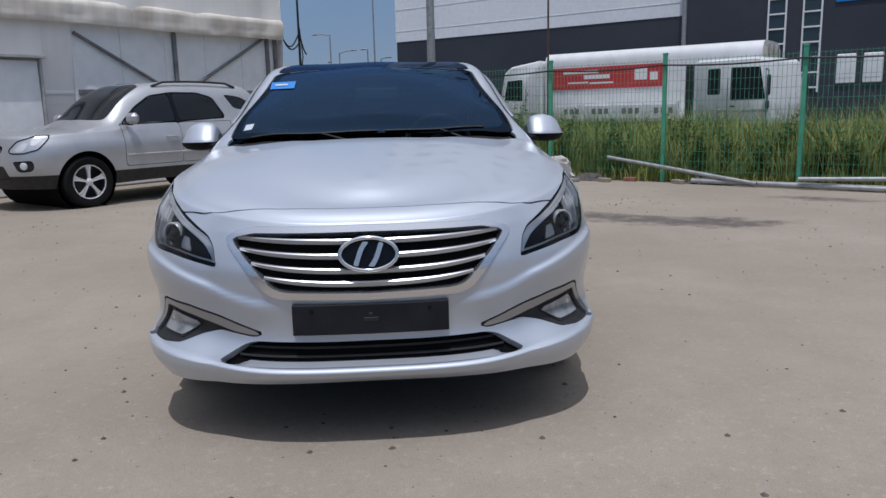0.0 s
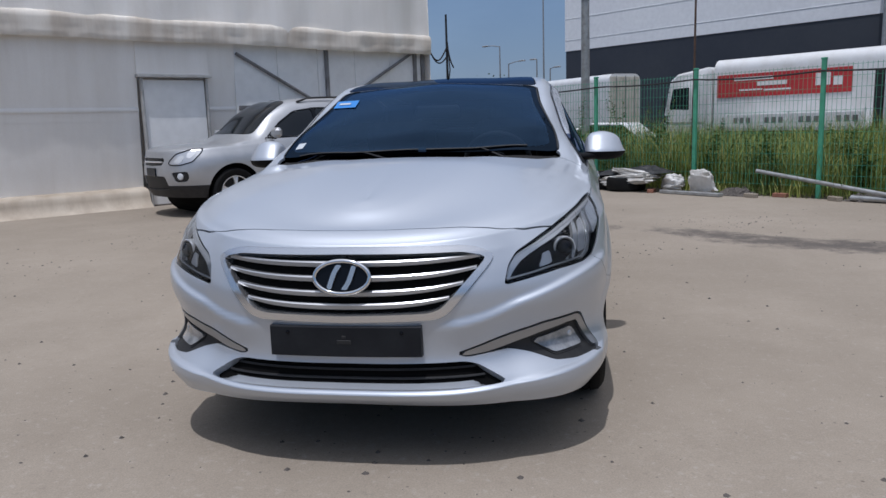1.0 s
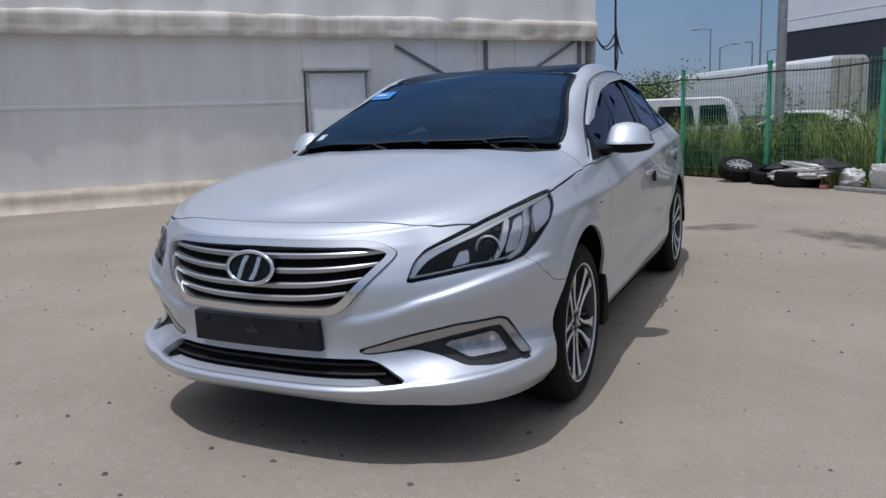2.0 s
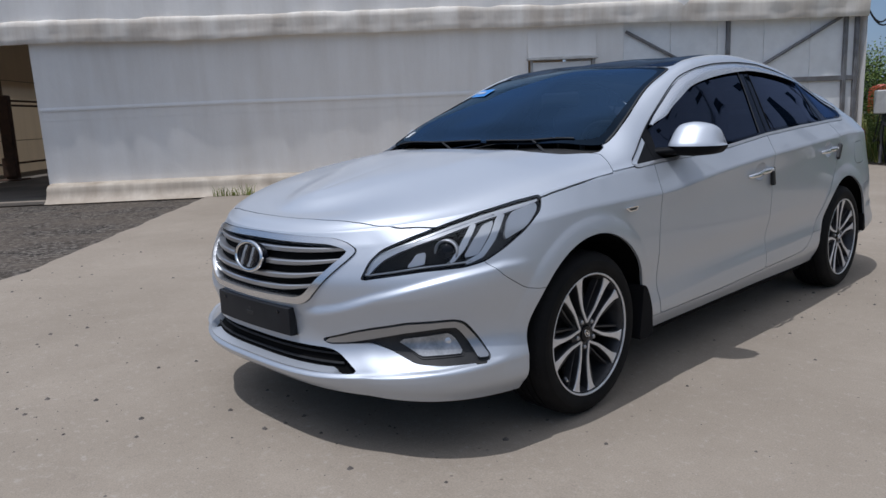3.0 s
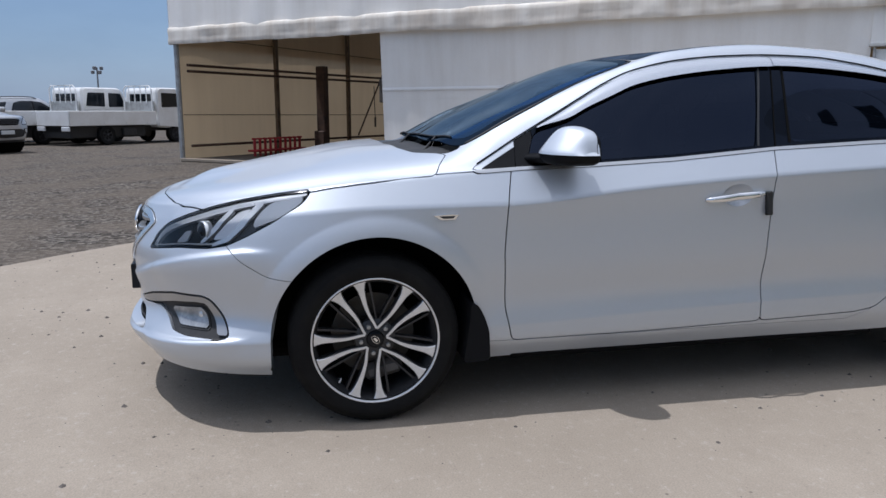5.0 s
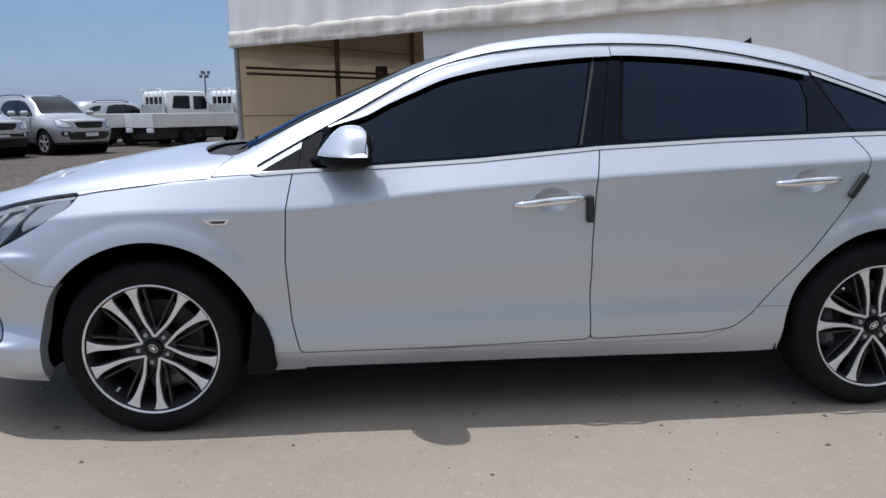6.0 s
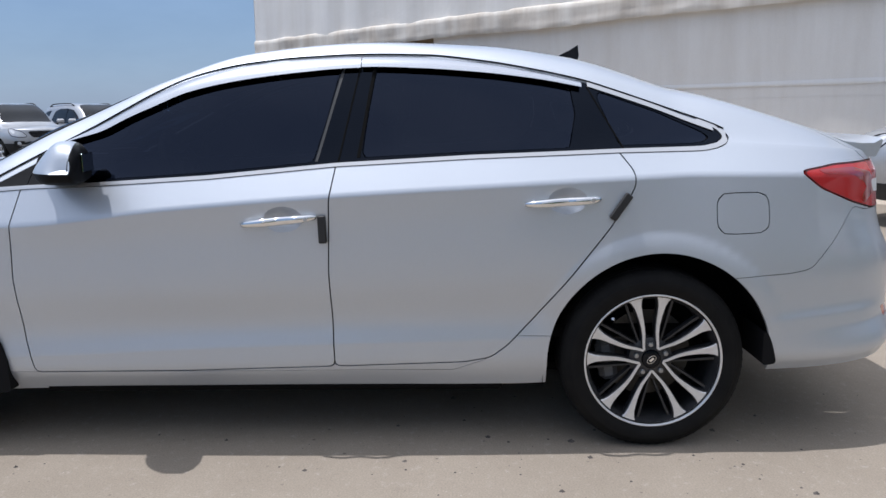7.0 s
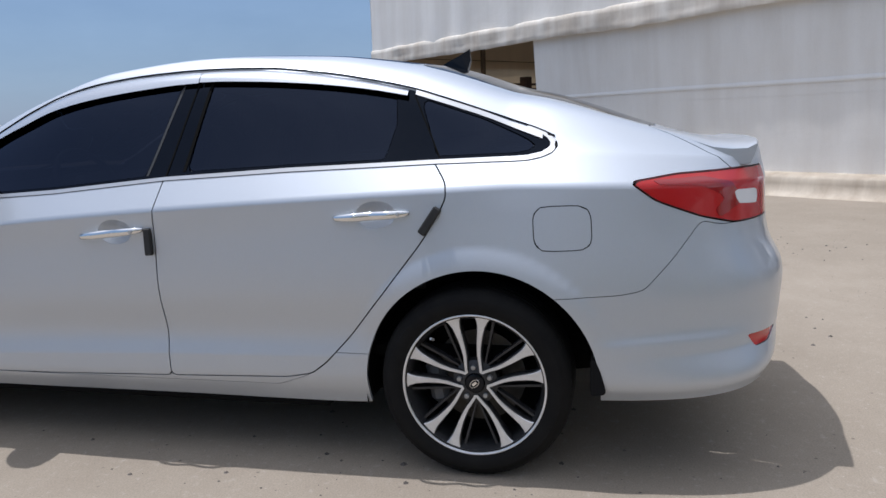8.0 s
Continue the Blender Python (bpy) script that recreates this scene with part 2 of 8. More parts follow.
def leaf_material(name, a, b, c):
    m = material(name, a, 0.6, specular=0.25)
    g = m.node_tree.nodes.new("ShaderNodeNewGeometry")
    wide = texture(m, "ShaderNodeTexNoise", 0.9, Detail=3.0)
    m.node_tree.links.new(coords(m), wide.inputs["Vector"])
    tone = ramp(m, g.outputs["Random Per Island"], [(0.0, a), (0.55, b), (1.0, c)])
    colour(m, mix(m, 1.0, tone, ramp(m, wide.outputs[0], [(0.35, (0.65, 0.75, 0.7)), (0.62, (1.45, 1.3, 1.05))]), "MULTIPLY"))
    m.node_tree.nodes["Principled BSDF"].inputs["Subsurface Weight"].default_value = 0.0
    return m


GRASS = leaf_material("grass_blades", (0.085, 0.140, 0.030), (0.160, 0.215, 0.055), (0.31, 0.285, 0.115))
WEED = leaf_material("weed_leaves", (0.055, 0.105, 0.026), (0.10, 0.160, 0.042), (0.165, 0.215, 0.07))


# ---- mesh helpers ----
class Form:
    """Collects vertices and faces of one mesh."""

    def __init__(self):
        self.v, self.f, self.n = [], [], 0

    def add(self, verts, faces, m=None):
        verts = np.asarray(verts, float).reshape(-1, 3)
        if m is not None:
            a = np.array(m)
            verts = verts @ a[:3, :3].T + a[:3, 3]
        self.v.append(verts)
        self.f.extend([tuple(int(i) + self.n for i in f) for f in faces])
        self.n += len(verts)
        return self

    def box(self, centre, size, bevel=0.0, m=None):
        """A box with chamfered edges."""
        h = np.array(size, float) / 2
        b = min(bevel, 0.49 * min(size))
        v, ids = [], {}
        if b <= 0:
            pts = [(x, y, z) for z in (-1, 1) for y in (-1, 1) for x in (-1, 1)]
            return self.add(np.array(pts) * h + centre, [(0, 2, 3, 1), (4, 5, 7, 6), (0, 1, 5, 4), (2, 6, 7, 3), (0, 4, 6, 2), (1, 3, 7, 5)], m)
        for sx in (-1, 1):
            for sy in (-1, 1):
                for sz in (-1, 1):
                    for ax in range(3):
                        p = np.array([sx, sy, sz]) * (h - b)
                        p[ax] = (sx, sy, sz)[ax] * h[ax]
                        ids[(sx, sy, sz, ax)] = len(v)
                        v.append(p + centre)
        fs = []
        for ax in range(3):
            o1, o2 = (ax + 1) % 3, (ax + 2) % 3
            for s in (-1, 1):
                loop = []
                for a, c in ((-1, -1), (1, -1), (1, 1), (-1, 1)):
                    k = [0, 0, 0]
                    k[ax], k[o1], k[o2] = s, a, c
                    loop.append(ids[(*k, ax)])
                fs.append(tuple(loop if s > 0 else loop[::-1]))
            for a in (-1, 1):
                for c in (-1, 1):
                    k0, k1 = [0, 0, 0], [0, 0, 0]
                    k0[ax], k1[ax] = -1, 1
                    k0[o1] = k1[o1] = a
                    k0[o2] = k1[o2] = c
                    q = (ids[(*k0, o1)], ids[(*k1, o1)], ids[(*k1, o2)], ids[(*k0, o2)])
                    fs.append(q if a * c > 0 else q[::-1])
        for sx in (-1, 1):
            for sy in (-1, 1):
                for sz in (-1, 1):
                    t = tuple(ids[(sx, sy, sz, ax)] for ax in range(3))
                    fs.append(t if sx * sy * sz > 0 else t[::-1])
        return self.add(v, fs, m)

    def tube(self, points, r, seg=8, caps=True, m=None):
        """A round bar along points; r one radius or one for each point."""
        P = np.asarray(points, float)
        k = len(P)
        rs = np.broadcast_to(np.asarray(r, float), (k,))
        T = np.gradient(P, axis=0)
        T /= np.maximum(np.linalg.norm(T, axis=1, keepdims=True), 1e-9)
        ref = np.array([0, 0, 1.0]) if abs(T[0][2]) < 0.9 else np.array([1.0, 0, 0])
        v = []
        ang = np.linspace(0, 2 * math.pi, seg, endpoint=False)
        for i in range(k):
            a = np.cross(T[i], ref)
            a /= max(np.linalg.norm(a), 1e-9)
            b = np.cross(T[i], a)
            ref = -b if False else ref
            v.append(P[i] + rs[i] * (np.cos(ang)[:, None] * a + np.sin(ang)[:, None] * b))
        fs = [(i * seg + j, i * seg + (j + 1) % seg, (i + 1) * seg + (j + 1) % seg, (i + 1) * seg + j) for i in range(k - 1) for j in range(seg)]
        if caps:
            fs += [tuple(range(seg))[::-1], tuple((k - 1) * seg + j for j in range(seg))]
        return self.add(np.concatenate(v), fs, m)

    def lathe(self, profile, seg=48, m=None, closed=False):
        """A profile of (radius, height) turned about z."""
        ang = np.linspace(0, 2 * math.pi, seg, endpoint=False)
        v = [(r * math.cos(a), r * math.sin(a), z) for r, z in profile for a in ang]
        k = len(profile)
        fs = [(i * seg + j, i * seg + (j + 1) % seg, ((i + 1) % k) * seg + (j + 1) % seg, ((i + 1) % k) * seg + j)
              for i in range(k if closed else k - 1) for j in range(seg)]
        return self.add(v, fs, m)

    def sheet(self, G, m=None, flip=False):
        """A grid of points as a surface."""
        G = np.asarray(G, float)
        a, b = G.shape[:2]
        fs = [(i * b + j, i * b + j + 1, (i + 1) * b + j + 1, (i + 1) * b + j) for i in range(a - 1) for j in range(b - 1)]
        return self.add(G.reshape(-1, 3), [f[::-1] for f in fs] if flip else fs, m)

    def prism(self, outline, y0, y1, m=None):
        """A flat outline of (x, z) with depth from y0 to y1."""
        k = len(outline)
        v = [(x, y0, z) for x, z in outline] + [(x, y1, z) for x, z in outline]
        fs = [tuple(range(k)), tuple(range(k, 2 * k))[::-1]] + [(i, k + i, k + (i + 1) % k, (i + 1) % k) for i in range(k)]
        return self.add(v, fs, m)

    def mesh(self, name, mat, smooth=False):
        me = bpy.data.meshes.new(name)
        me.from_pydata(np.concatenate(self.v).tolist(), [], self.f)
        if smooth is True:
            me.shade_smooth()
        elif smooth:
            me.shade_smooth()
            me.set_sharp_from_angle(angle=radians(smooth))
        me.materials.append(mat)
        return me


def part(name, form, mat, parent=None, label="", smooth=False, m=None):
    """One mesh object from a Form (or a mesh), under a thing or under a part."""
    me = form.mesh(name, mat, smooth) if isinstance(form, Form) else form
    ob = new(name, me)
    if parent is not None:
        ob.parent = parent
    if m is not None:
        ob.matrix_basis = m
    if label:
        ob["label"] = label
    return ob


def thing(name, m, label, category, group="", kind=""):
    """An Empty at the base of a thing that carries its parts."""
    ob = new(name)
    ob.empty_display_size = 0.2
    ob.matrix_basis = m
    return tagged(ob, label, category, group, kind)


def solid(name, form, mat, m, label, category, group="", kind="", smooth=False):
    """A thing of one mesh."""
    ob = part(name, form, mat, None, "", smooth, m)
    return tagged(ob, label, category, group, kind)


def rounded(points, k=2):
    """Chaikin-rounded closed outline."""
    P = np.asarray(points, float)
    for _ in range(k):
        Q = np.roll(P, -1, axis=0)
        P = np.stack([0.75 * P + 0.25 * Q, 0.25 * P + 0.75 * Q], 1).reshape(-1, P.shape[1])
    return P


# ---- ground ----
def ground_sheet():
    f = Form()
    xs = np.concatenate([[-900, -400, -200, -100, -60], np.linspace(-36, 36, 25), [60, 100, 200, 400, 900]])
    X, Y = np.meshgrid(xs, xs)
    Z = np.full_like(X, -0.035)
    near = (abs(X) < 40) & (abs(Y) < 40)
    for i, j in zip(*np.where(near)):
        Z[i, j] += 0.012 * noise.noise((X[i, j] * 0.3, Y[i, j] * 0.3, 0))
    f.sheet(np.stack([X, Y, Z], -1))
    return tagged(part("ground", f, GRAVEL, smooth=True, m=SITE.copy()), "grey-brown gravel and trodden dirt of the yard", "ground", kind="structure")


def slab_rise(u, n):
    """The slab swells gently ahead of the sedan."""
    y = u * math.sin(radians(50)) + n * math.cos(radians(50))
    t = min(1.0, max(0.0, (-0.42 - y) / 0.6))
    return 0.026 * t * t * (3 - 2 * t)


def concrete_pad():
    """The slab on which the sedan stands; its edge to the gravel is a little broken."""
    f = Form()
    U = np.linspace(-3.5, 8.75, 99)
    N = np.linspace(-16, 10.0, 209)
    G = np.empty((len(N), len(U), 3))
    for i, n in enumerate(N):
        for j, u in enumerate(U):
            uu = u + (0.05 * noise.noise((n * 1.7, 3, 1)) + 0.02 * noise.noise((n * 7, 5, 2)) if j == 0 else 0)
            G[i, j] = (uu, n, slab_rise(uu, n))
    f.sheet(G)
    rim = np.stack([G[:, 0] - (0.02, 0, 0.09), G[:, 0]], 1)
    f.sheet(rim)
    return tagged(part("pavement", f, CONCRETE, smooth=30, m=Matrix.Identity(4)), "pale beige dusty concrete slab with dark damp stains", "pavement", kind="structure")


ground_sheet()
pad = concrete_pad()
# the slab's mesh is turned into the yard's axes, so that its stains keep world places
pad.data.transform(SITE)


def pebbles():
    """Crumbs of dark gravel strewn over the slab."""
    f = Form()
    rng = random.Random(5)
    base = [(0, 0, 1), (1, 0, 0), (0.2, 0.95, 0), (-0.9, 0.4, 0), (-0.7, -0.8, 0), (0.5, -0.9, 0)]
    faces = [(0, i, i % 5 + 1) for i in range(1, 6)]
    clusters = [(rng.uniform(-4, 5), rng.uniform(-3, 6)) for _ in range(36)]
    for k in range(2600):
        if rng.random() < 0.5:
            cx, cy = rng.choice(clusters)
            x, y = cx + rng.gauss(0, 0.3), cy + rng.gauss(0, 0.3)
        else:
            x, y = rng.uniform(-6, 6), rng.uniform(-3.5, 7)
        s = 0.003 + 0.012 * rng.random() ** 4
        a = rng.uniform(0, 6.28)
        ca, sa = math.cos(a), math.sin(a)
        v = [((px * ca - py * sa) * s * rng.uniform(0.7, 1.2) + x, (px * sa + py * ca) * s * rng.uniform(0.7, 1.2) + y, pz * s * 0.7) for px, py, pz in base]
        if Vector((x * 0.643 + y * 0.766, 0)).x > -3.4:
            up = slab_rise(x * 0.643 + y * 0.766, y * 0.643 - x * 0.766)
            f.add([(p, q, r + up) for p, q, r in v], faces)
    return tagged(part("pebbles", f, STONE), "loose dark pebbles scattered on the concrete", "pebbles", kind="stuff")


pebbles()


# ---- the canvas hall ----
U0, U1, NW, OPEN = -12.05, 8.47, 10.06, -6.29


def fold(u, z, seed=0.0, amp=0.03):
    return amp * (noise.noise((u * 0.9, z * 0.25, seed)) + 0.5 * noise.noise((u * 2.6, z * 0.5, seed + 4)))


def hall():
    h = thing("canvas_hall", SITE.copy(), "large storage hall of weathered off-white canvas over a steel frame", "building", kind="structure")
    up = Form()
    us, zs = np.linspace(U0 - 0.05, U1 + 0.06, 260), np.linspace(2.98, 5.6, 22)
    G = np.array([[(u, NW - 0.10 - fold(u, z, 2, 0.05) - 0.025 * math.sin(u * 5.2 + 0.6 * math.sin(u * 1.3)), z) for u in us] for z in zs])
    up.sheet(G)
    for u, s in ((U0 - 0.05, 1), (U1 + 0.06, -1)):
        E = np.array([[(u + s * fold(n, z, 7, 0.04), n, z) for n in np.linspace(NW - 0.1, 34, 40)] for z in np.linspace(2.7 if s > 0 else 0.0, 5.6, 16)])
        up.sheet(E, flip=s < 0)
    roof = np.array([[(u, n, 5.6 + 3.4 * math.sin(math.pi * (n - NW) / (34 - NW))) for u in np.linspace(U0 - 0.1, U1 + 0.1, 12)] for n in np.linspace(NW - 0.12, 34, 16)])
    up.sheet(roof)
    part("upper_canvas", up, CANVAS, h, "greyish white canvas with vertical folds", smooth=True)
    hem = Form()
    rows = [(-0.06, 3.10), (-0.11, 3.088), (-0.15, 3.05), (-0.16, 2.98), (-0.145, 2.88), (-0.15, 2.80), (-0.148, 2.735), (-0.135, 2.70), (-0.115, 2.80)]
    us = np.linspace(U0 - 0.06, U1 + 0.07, 330)
    H = np.array([[(u, NW + d - (0.022 * noise.noise((u * 1.6, i * 0.22, 3)) + 0.018 * noise.noise((u * 5, i * 0.3, 9))) * (1 if 0 < i < 8 else 0.3),
                    z + 0.03 * noise.noise((u * 0.5, 1, i * 0.05)) + 0.012 * noise.noise((u * 3, 4, i * 0.3))) for u in us] for i, (d, z) in enumerate(rows)])
    hem.sheet(H, flip=True)
    for j in (0, -1):
        hem.add(H[:, j], [tuple(range(len(rows)))])
    part("hem", hem, HEM, h, "stained cream hem rolled along the canvas edge", smooth=60)
    for a, b, tag in ((OPEN, 2.33, "w"), (3.54, 4.06, "e")):
        low = Form()
        us, zs = np.linspace(a, b, max(8, int((b - a) * 14))), np.linspace(0.22, 2.84, 40)
        L = np.array([[(u + (0.06 * (z - 2.8) / 2.8 if u == a and tag == "w" else 0), NW - 0.02 + 0.09 * (2.84 - z) - fold(u, z, 12, 0.010) - 0.006 * math.exp(-((z - 1.62) / 0.04) ** 2), z) for u in us] for z in zs])
        low.sheet(L)
        edge = np.stack([L[:, 0] + (0, 0.05, 0), L[:, 0]], 1)
        low.sheet(edge)
        part("lower_canvas", low, CANVAS, h, "greyish white canvas wall with a sewn seam", smooth=True)
        for z0, wd, out in ((1.62, 0.075, 0.012), (1.43, 0.012, 0.003)):
            band = [(u, NW - 0.02 + 0.09 * (2.84 - z0) - fold(u, z0, 12, 0.010) - out - (0.007 * math.sin(math.pi * q ** 0.6) if wd > 0.05 else 0.001), z0 + (q - 0.5) * wd * (0.9 + 0.25 * noise.noise((u * 0.5, 7, 3))) + 0.010 * noise.noise((u * 0.5, 2, z0))) for q in np.linspace(0, 1, 5) for u in us]
            part("seam", Form().sheet(np.array(band).reshape(5, len(us), 3)), SEAM if wd > 0.05 else CANVAS, h, "pale welded seam across the canvas", smooth=True)
        sk = Form()
        prof = [(0.215, 0.325), (0.10, 0.315), (-0.01, 0.29), (-0.055, 0.25), (-0.06, 0.18), (-0.10, 0.08), (-0.20, 0.0), (-0.24, -0.01)]
        S = np.array([[(u, NW + d - 0.03 * (noise.noise((u * 1.3, i * 0.3, 21)) + 0.5 * noise.noise((u * 4, i * 0.4, 6))), z) for u in us] for i, (d, z) in enumerate(prof)])
        sk.sheet(S, flip=True)
        part("skirt", sk, SKIRT, h, "dirty cream canvas skirt on the ground", smooth=True)
    lintel = Form().box(((2.33 + 3.54) / 2, NW, 2.5), (1.23, 0.05, 0.72))
    part("canvas_over_door", lintel, CANVAS, h)
    # steel door
    door = part("door", Form().box((2.93, NW + 0.02, 1.06), (1.06, 0.05, 2.08), 0.004), PANEL, h, "closed off-white steel door")
    part("door_handle", Form().box((3.40, NW - 0.03, 1.0), (0.025, 0.05, 0.14), 0.006).box((3.36, NW - 0.055, 1.03), (0.10, 0.02, 0.02), 0.005), STEEL, door)
    fr = Form()
    for u in (2.38, 3.49):
        fr.box((u, NW - 0.0, 1.06), (0.035, 0.10, 2.14), 0.006)
    fr.box((2.935, NW - 0.03, 2.16), (1.26, 0.18, 0.05), 0.006)
    part("door_frame", fr, FRAMEGREY, door)
    # sandwich panels with their frame
    for i in range(5):
        w = (U1 - 0.05 - 4.06) / 5
        part("wall_panel", Form().box((4.06 + w * (i + 0.5), NW + 0.08, 1.45), (w - 0.006, 0.08, 2.9), 0.004), PANEL, h)
    for u in (5.99, 8.20, 8.41):
        part("post", Form().box((u, NW + 0.005, 1.4), (0.07, 0.07, 2.8), 0.008), STEEL, h)
    for p, q in (((4.10, 2.58), (5.75, 1.70)), ((8.12, 2.72), (6.28, 1.70))):
        part("brace", Form().tube([(p[0], NW - 0.0, p[1]), (q[0], NW - 0.0, q[1])], 0.03), STEEL, h)
    for z in (1.62,):
        part("beam", Form().box((6.25, NW + 0.012, z), (4.3, 0.05, 0.09), 0.006), STEEL, h)
    # inside
    part("inner_wall", Form().sheet(np.array([[(U0 + 0.02 + 0.02 * noise.noise((n * 0.7, z, 3)), n, z) for n in np.linspace(NW - 0.05, 34, 60)] for z in np.linspace(0, 5.6, 20)])), BEIGE, h, "sunlit beige canvas wall inside", smooth=True)
    part("inner_wall", Form().box((-1.8, 33.9, 2.8), (20.4, 0.06, 5.6)), BEIGE, h)
    part("partition", Form().box((-2.1, NW + 3.6, 2.8), (0.06, 6.2, 5.6)), PANEL, h)
    part("floor_slab", Form().box((-1.8, 22.0, 0.0), (20.4, 23.9, 0.05), 0.01), DARKFLOOR, h)
    part("curb", Form().box((-9.15, NW - 0.02, 0.015), (5.7, 0.16, 0.07), 0.01), CONCRETE, h)
    for n in (13.45, 16.85, 20.2, 23.6, 27):
        part("column", Form().box((U0 + 0.16, n, 2.8), (0.10, 0.12, 5.6), 0.01), TANSTEEL, h)
    for z in (2.10, 2.24, 0.34):
        part("rail", Form().tube([(U0 + 0.26, NW + 0.1, z), (U0 + 0.26, 33, z)], 0.032), RUST, h)
    part("rail", Form().tube([(U0 + 0.28, 17.2, 0.4), (U0 + 0.28, 19.7, 3.7)], 0.025), RUST, h)
    for z in (2.92, 1.08):
        part("canvas_seam", Form().tube([(U0 + 0.05, NW + 0.1, z), (U0 + 0.05, 20, z - 0.05), (U0 + 0.05, 33, z - 0.02)], 0.010, 5), TANSTEEL, h)
    part("corner_post", Form().tube([(U0 + 0.06, NW - 0.02, 0), (U0 + 0.06, NW - 0.02, 2.8)], 0.06), GALV, h)
    return h


hall()


def car_lift(u, n, z):
    t = thing("lift_column", site(u, n, 0.025), "dark rusty steel column of a car lift", "car lift", "car lift columns")
    part("column", Form().box((0, 0, z / 2), (0.28, 0.22, z), 0.02), RUST, t)
    part("base_plate", Form().box((0, 0, 0.02), (0.6, 0.6, 0.04), 0.01), RUST, t)
    part("carriage", Form().box((0.02, -0.16, 0.35), (0.34, 0.14, 0.5), 0.02), RUST, t)
    return t


car_lift(-10.75, 14.0, 2.35)
lift2 = car_lift(-10.2, 16.9, 2.2)
part("control_box", Form().box((-0.30, -0.05, 1.75), (0.32, 0.24, 0.7), 0.02), STEEL, lift2, "dark grey control box with a hanging cable")
part("cable", Form().tube([(-0.75, 0.0, 1.9), (-0.74, 0, 1.4), (-0.72, 0, 0.95)], 0.012).tube([(-0.72, 0, 0.95), (-0.72, 0, 0.65)], 0.03), CABLE, lift2)


def red_rack(u, n):
    t = thing("jack_rack", site(u, n, 0.025, 90), "low red steel rack with a row of jack stands", "rack")
    for i in range(10):
        f = Form()
        x = -0.9 + i * 0.2
        f.tube([(x, 0, 0), (x, 0, 0.42)], 0.035).box((x, 0, 0.44), (0.09, 0.12, 0.05), 0.01)
        part("stand", f, RED, t)
    part("shelf", Form().box((0, 0, 0.14), (2.0, 0.3, 0.05), 0.008), RED, t)
    return t


red_rack(-11.2, 12.6)


# ---- the fence with its weeds ----
FU, STEP = 8.92, 1.973
POSTS = [1.86 + STEP * k for k in range(-9, 4)]
fence = thing("fence", site(FU, 0), "green welded-mesh fence on steel posts", "fence", kind="structure")
post_mesh = Form().box((0, 0, 0.95), (0.06, 0.06, 1.96), 0.006).box((0, 0, 1.94), (0.07, 0.07, 0.03), 0.006).mesh("post", GREEN)
for n in POSTS:
    part("post", post_mesh, GREEN, fence, m=pose(0, n, 0, 0, 1.2 * noise.noise((n, 0, 0)), 0))
for a in POSTS[:-1]:
    f = Form()
    w = 0.0022
    for i in range(31):
        y = a + 0.05 + (STEP - 0.1) * i / 30
        f.box((0.035, y, 1.0), (w * 2, w * 2, 1.72))
    for z in np.linspace(0.16, 1.84, 12):
        f.box((0.041, a + STEP / 2, z), (w * 2, STEP - 0.06, w * 2))
    part("mesh_panel", f, GREEN, fence)
ca = Form()
pts = []
for a in POSTS:
    for t in np.linspace(0, 1, 9)[:-1]:
        pts.append((-0.05, a + STEP * t, 1.77 - 0.035 * math.sin(math.pi * t) + 0.05 * noise.noise((a, 1, 1))))
pts += [(0.0, 8.6, 1.72), (0.12, 9.4, 1.76), (0.27, 10.12, 1.88)]
solid("cable", ca.tube(pts, 0.014, 6), CABLE, site(FU, 0), "thick black cable slung along the fence", "cable")


def blades(name, rng, count, us, ns, heights, width, mat, label):
    """Standing grass: bent tapering blades."""
    V, F = [], []
    for k in range(count):
        u, n = rng.uniform(*us), rng.uniform(*ns)
        h = rng.uniform(*heights) * (0.95 + 0.75 * noise.noise((u * 0.8, n * 0.8, 2)) + 0.35 * noise.noise((u * 2.5, n * 2.5, 5)))
        a, lean = rng.uniform(0, 6.28), rng.uniform(0.08, 0.8) * h
        dx, dy = math.cos(a), math.sin(a)
        w = width * rng.uniform(0.6, 1.3)
        i = len(V)
        for t, ww in ((0, 1), (0.5, 0.8), (0.85, 0.4)):
            cx, cy, cz = u + dx * lean * t * t, n + dy * lean * t * t, h * t * (1 - 0.15 * t)
            V += [(cx - dy * w * ww, cy + dx * w * ww, cz), (cx + dy * w * ww, cy - dx * w * ww, cz)]
        V.append((u + dx * lean, n + dy * lean, h * 0.88))
        F += [(i, i + 1, i + 3, i + 2), (i + 2, i + 3, i + 5, i + 4), (i + 4, i + 5, i + 6)]
    return tagged(part(name, Form().add(V, F), mat, m=site(0, 0)), label, "grass", kind="stuff")


rng = random.Random(11)
blades("grass", rng, 58000, (9.0, 13.5), (-9, 9.8), (0.5, 1.15), 0.0048, GRASS, "tall unmown grass and weeds behind the fence")
blades("grass", rng, 7000, (13.5, 22), (-6, 16), (0.4, 0.9), 0.016, GRASS, "rough grass on the verge beyond the fence")


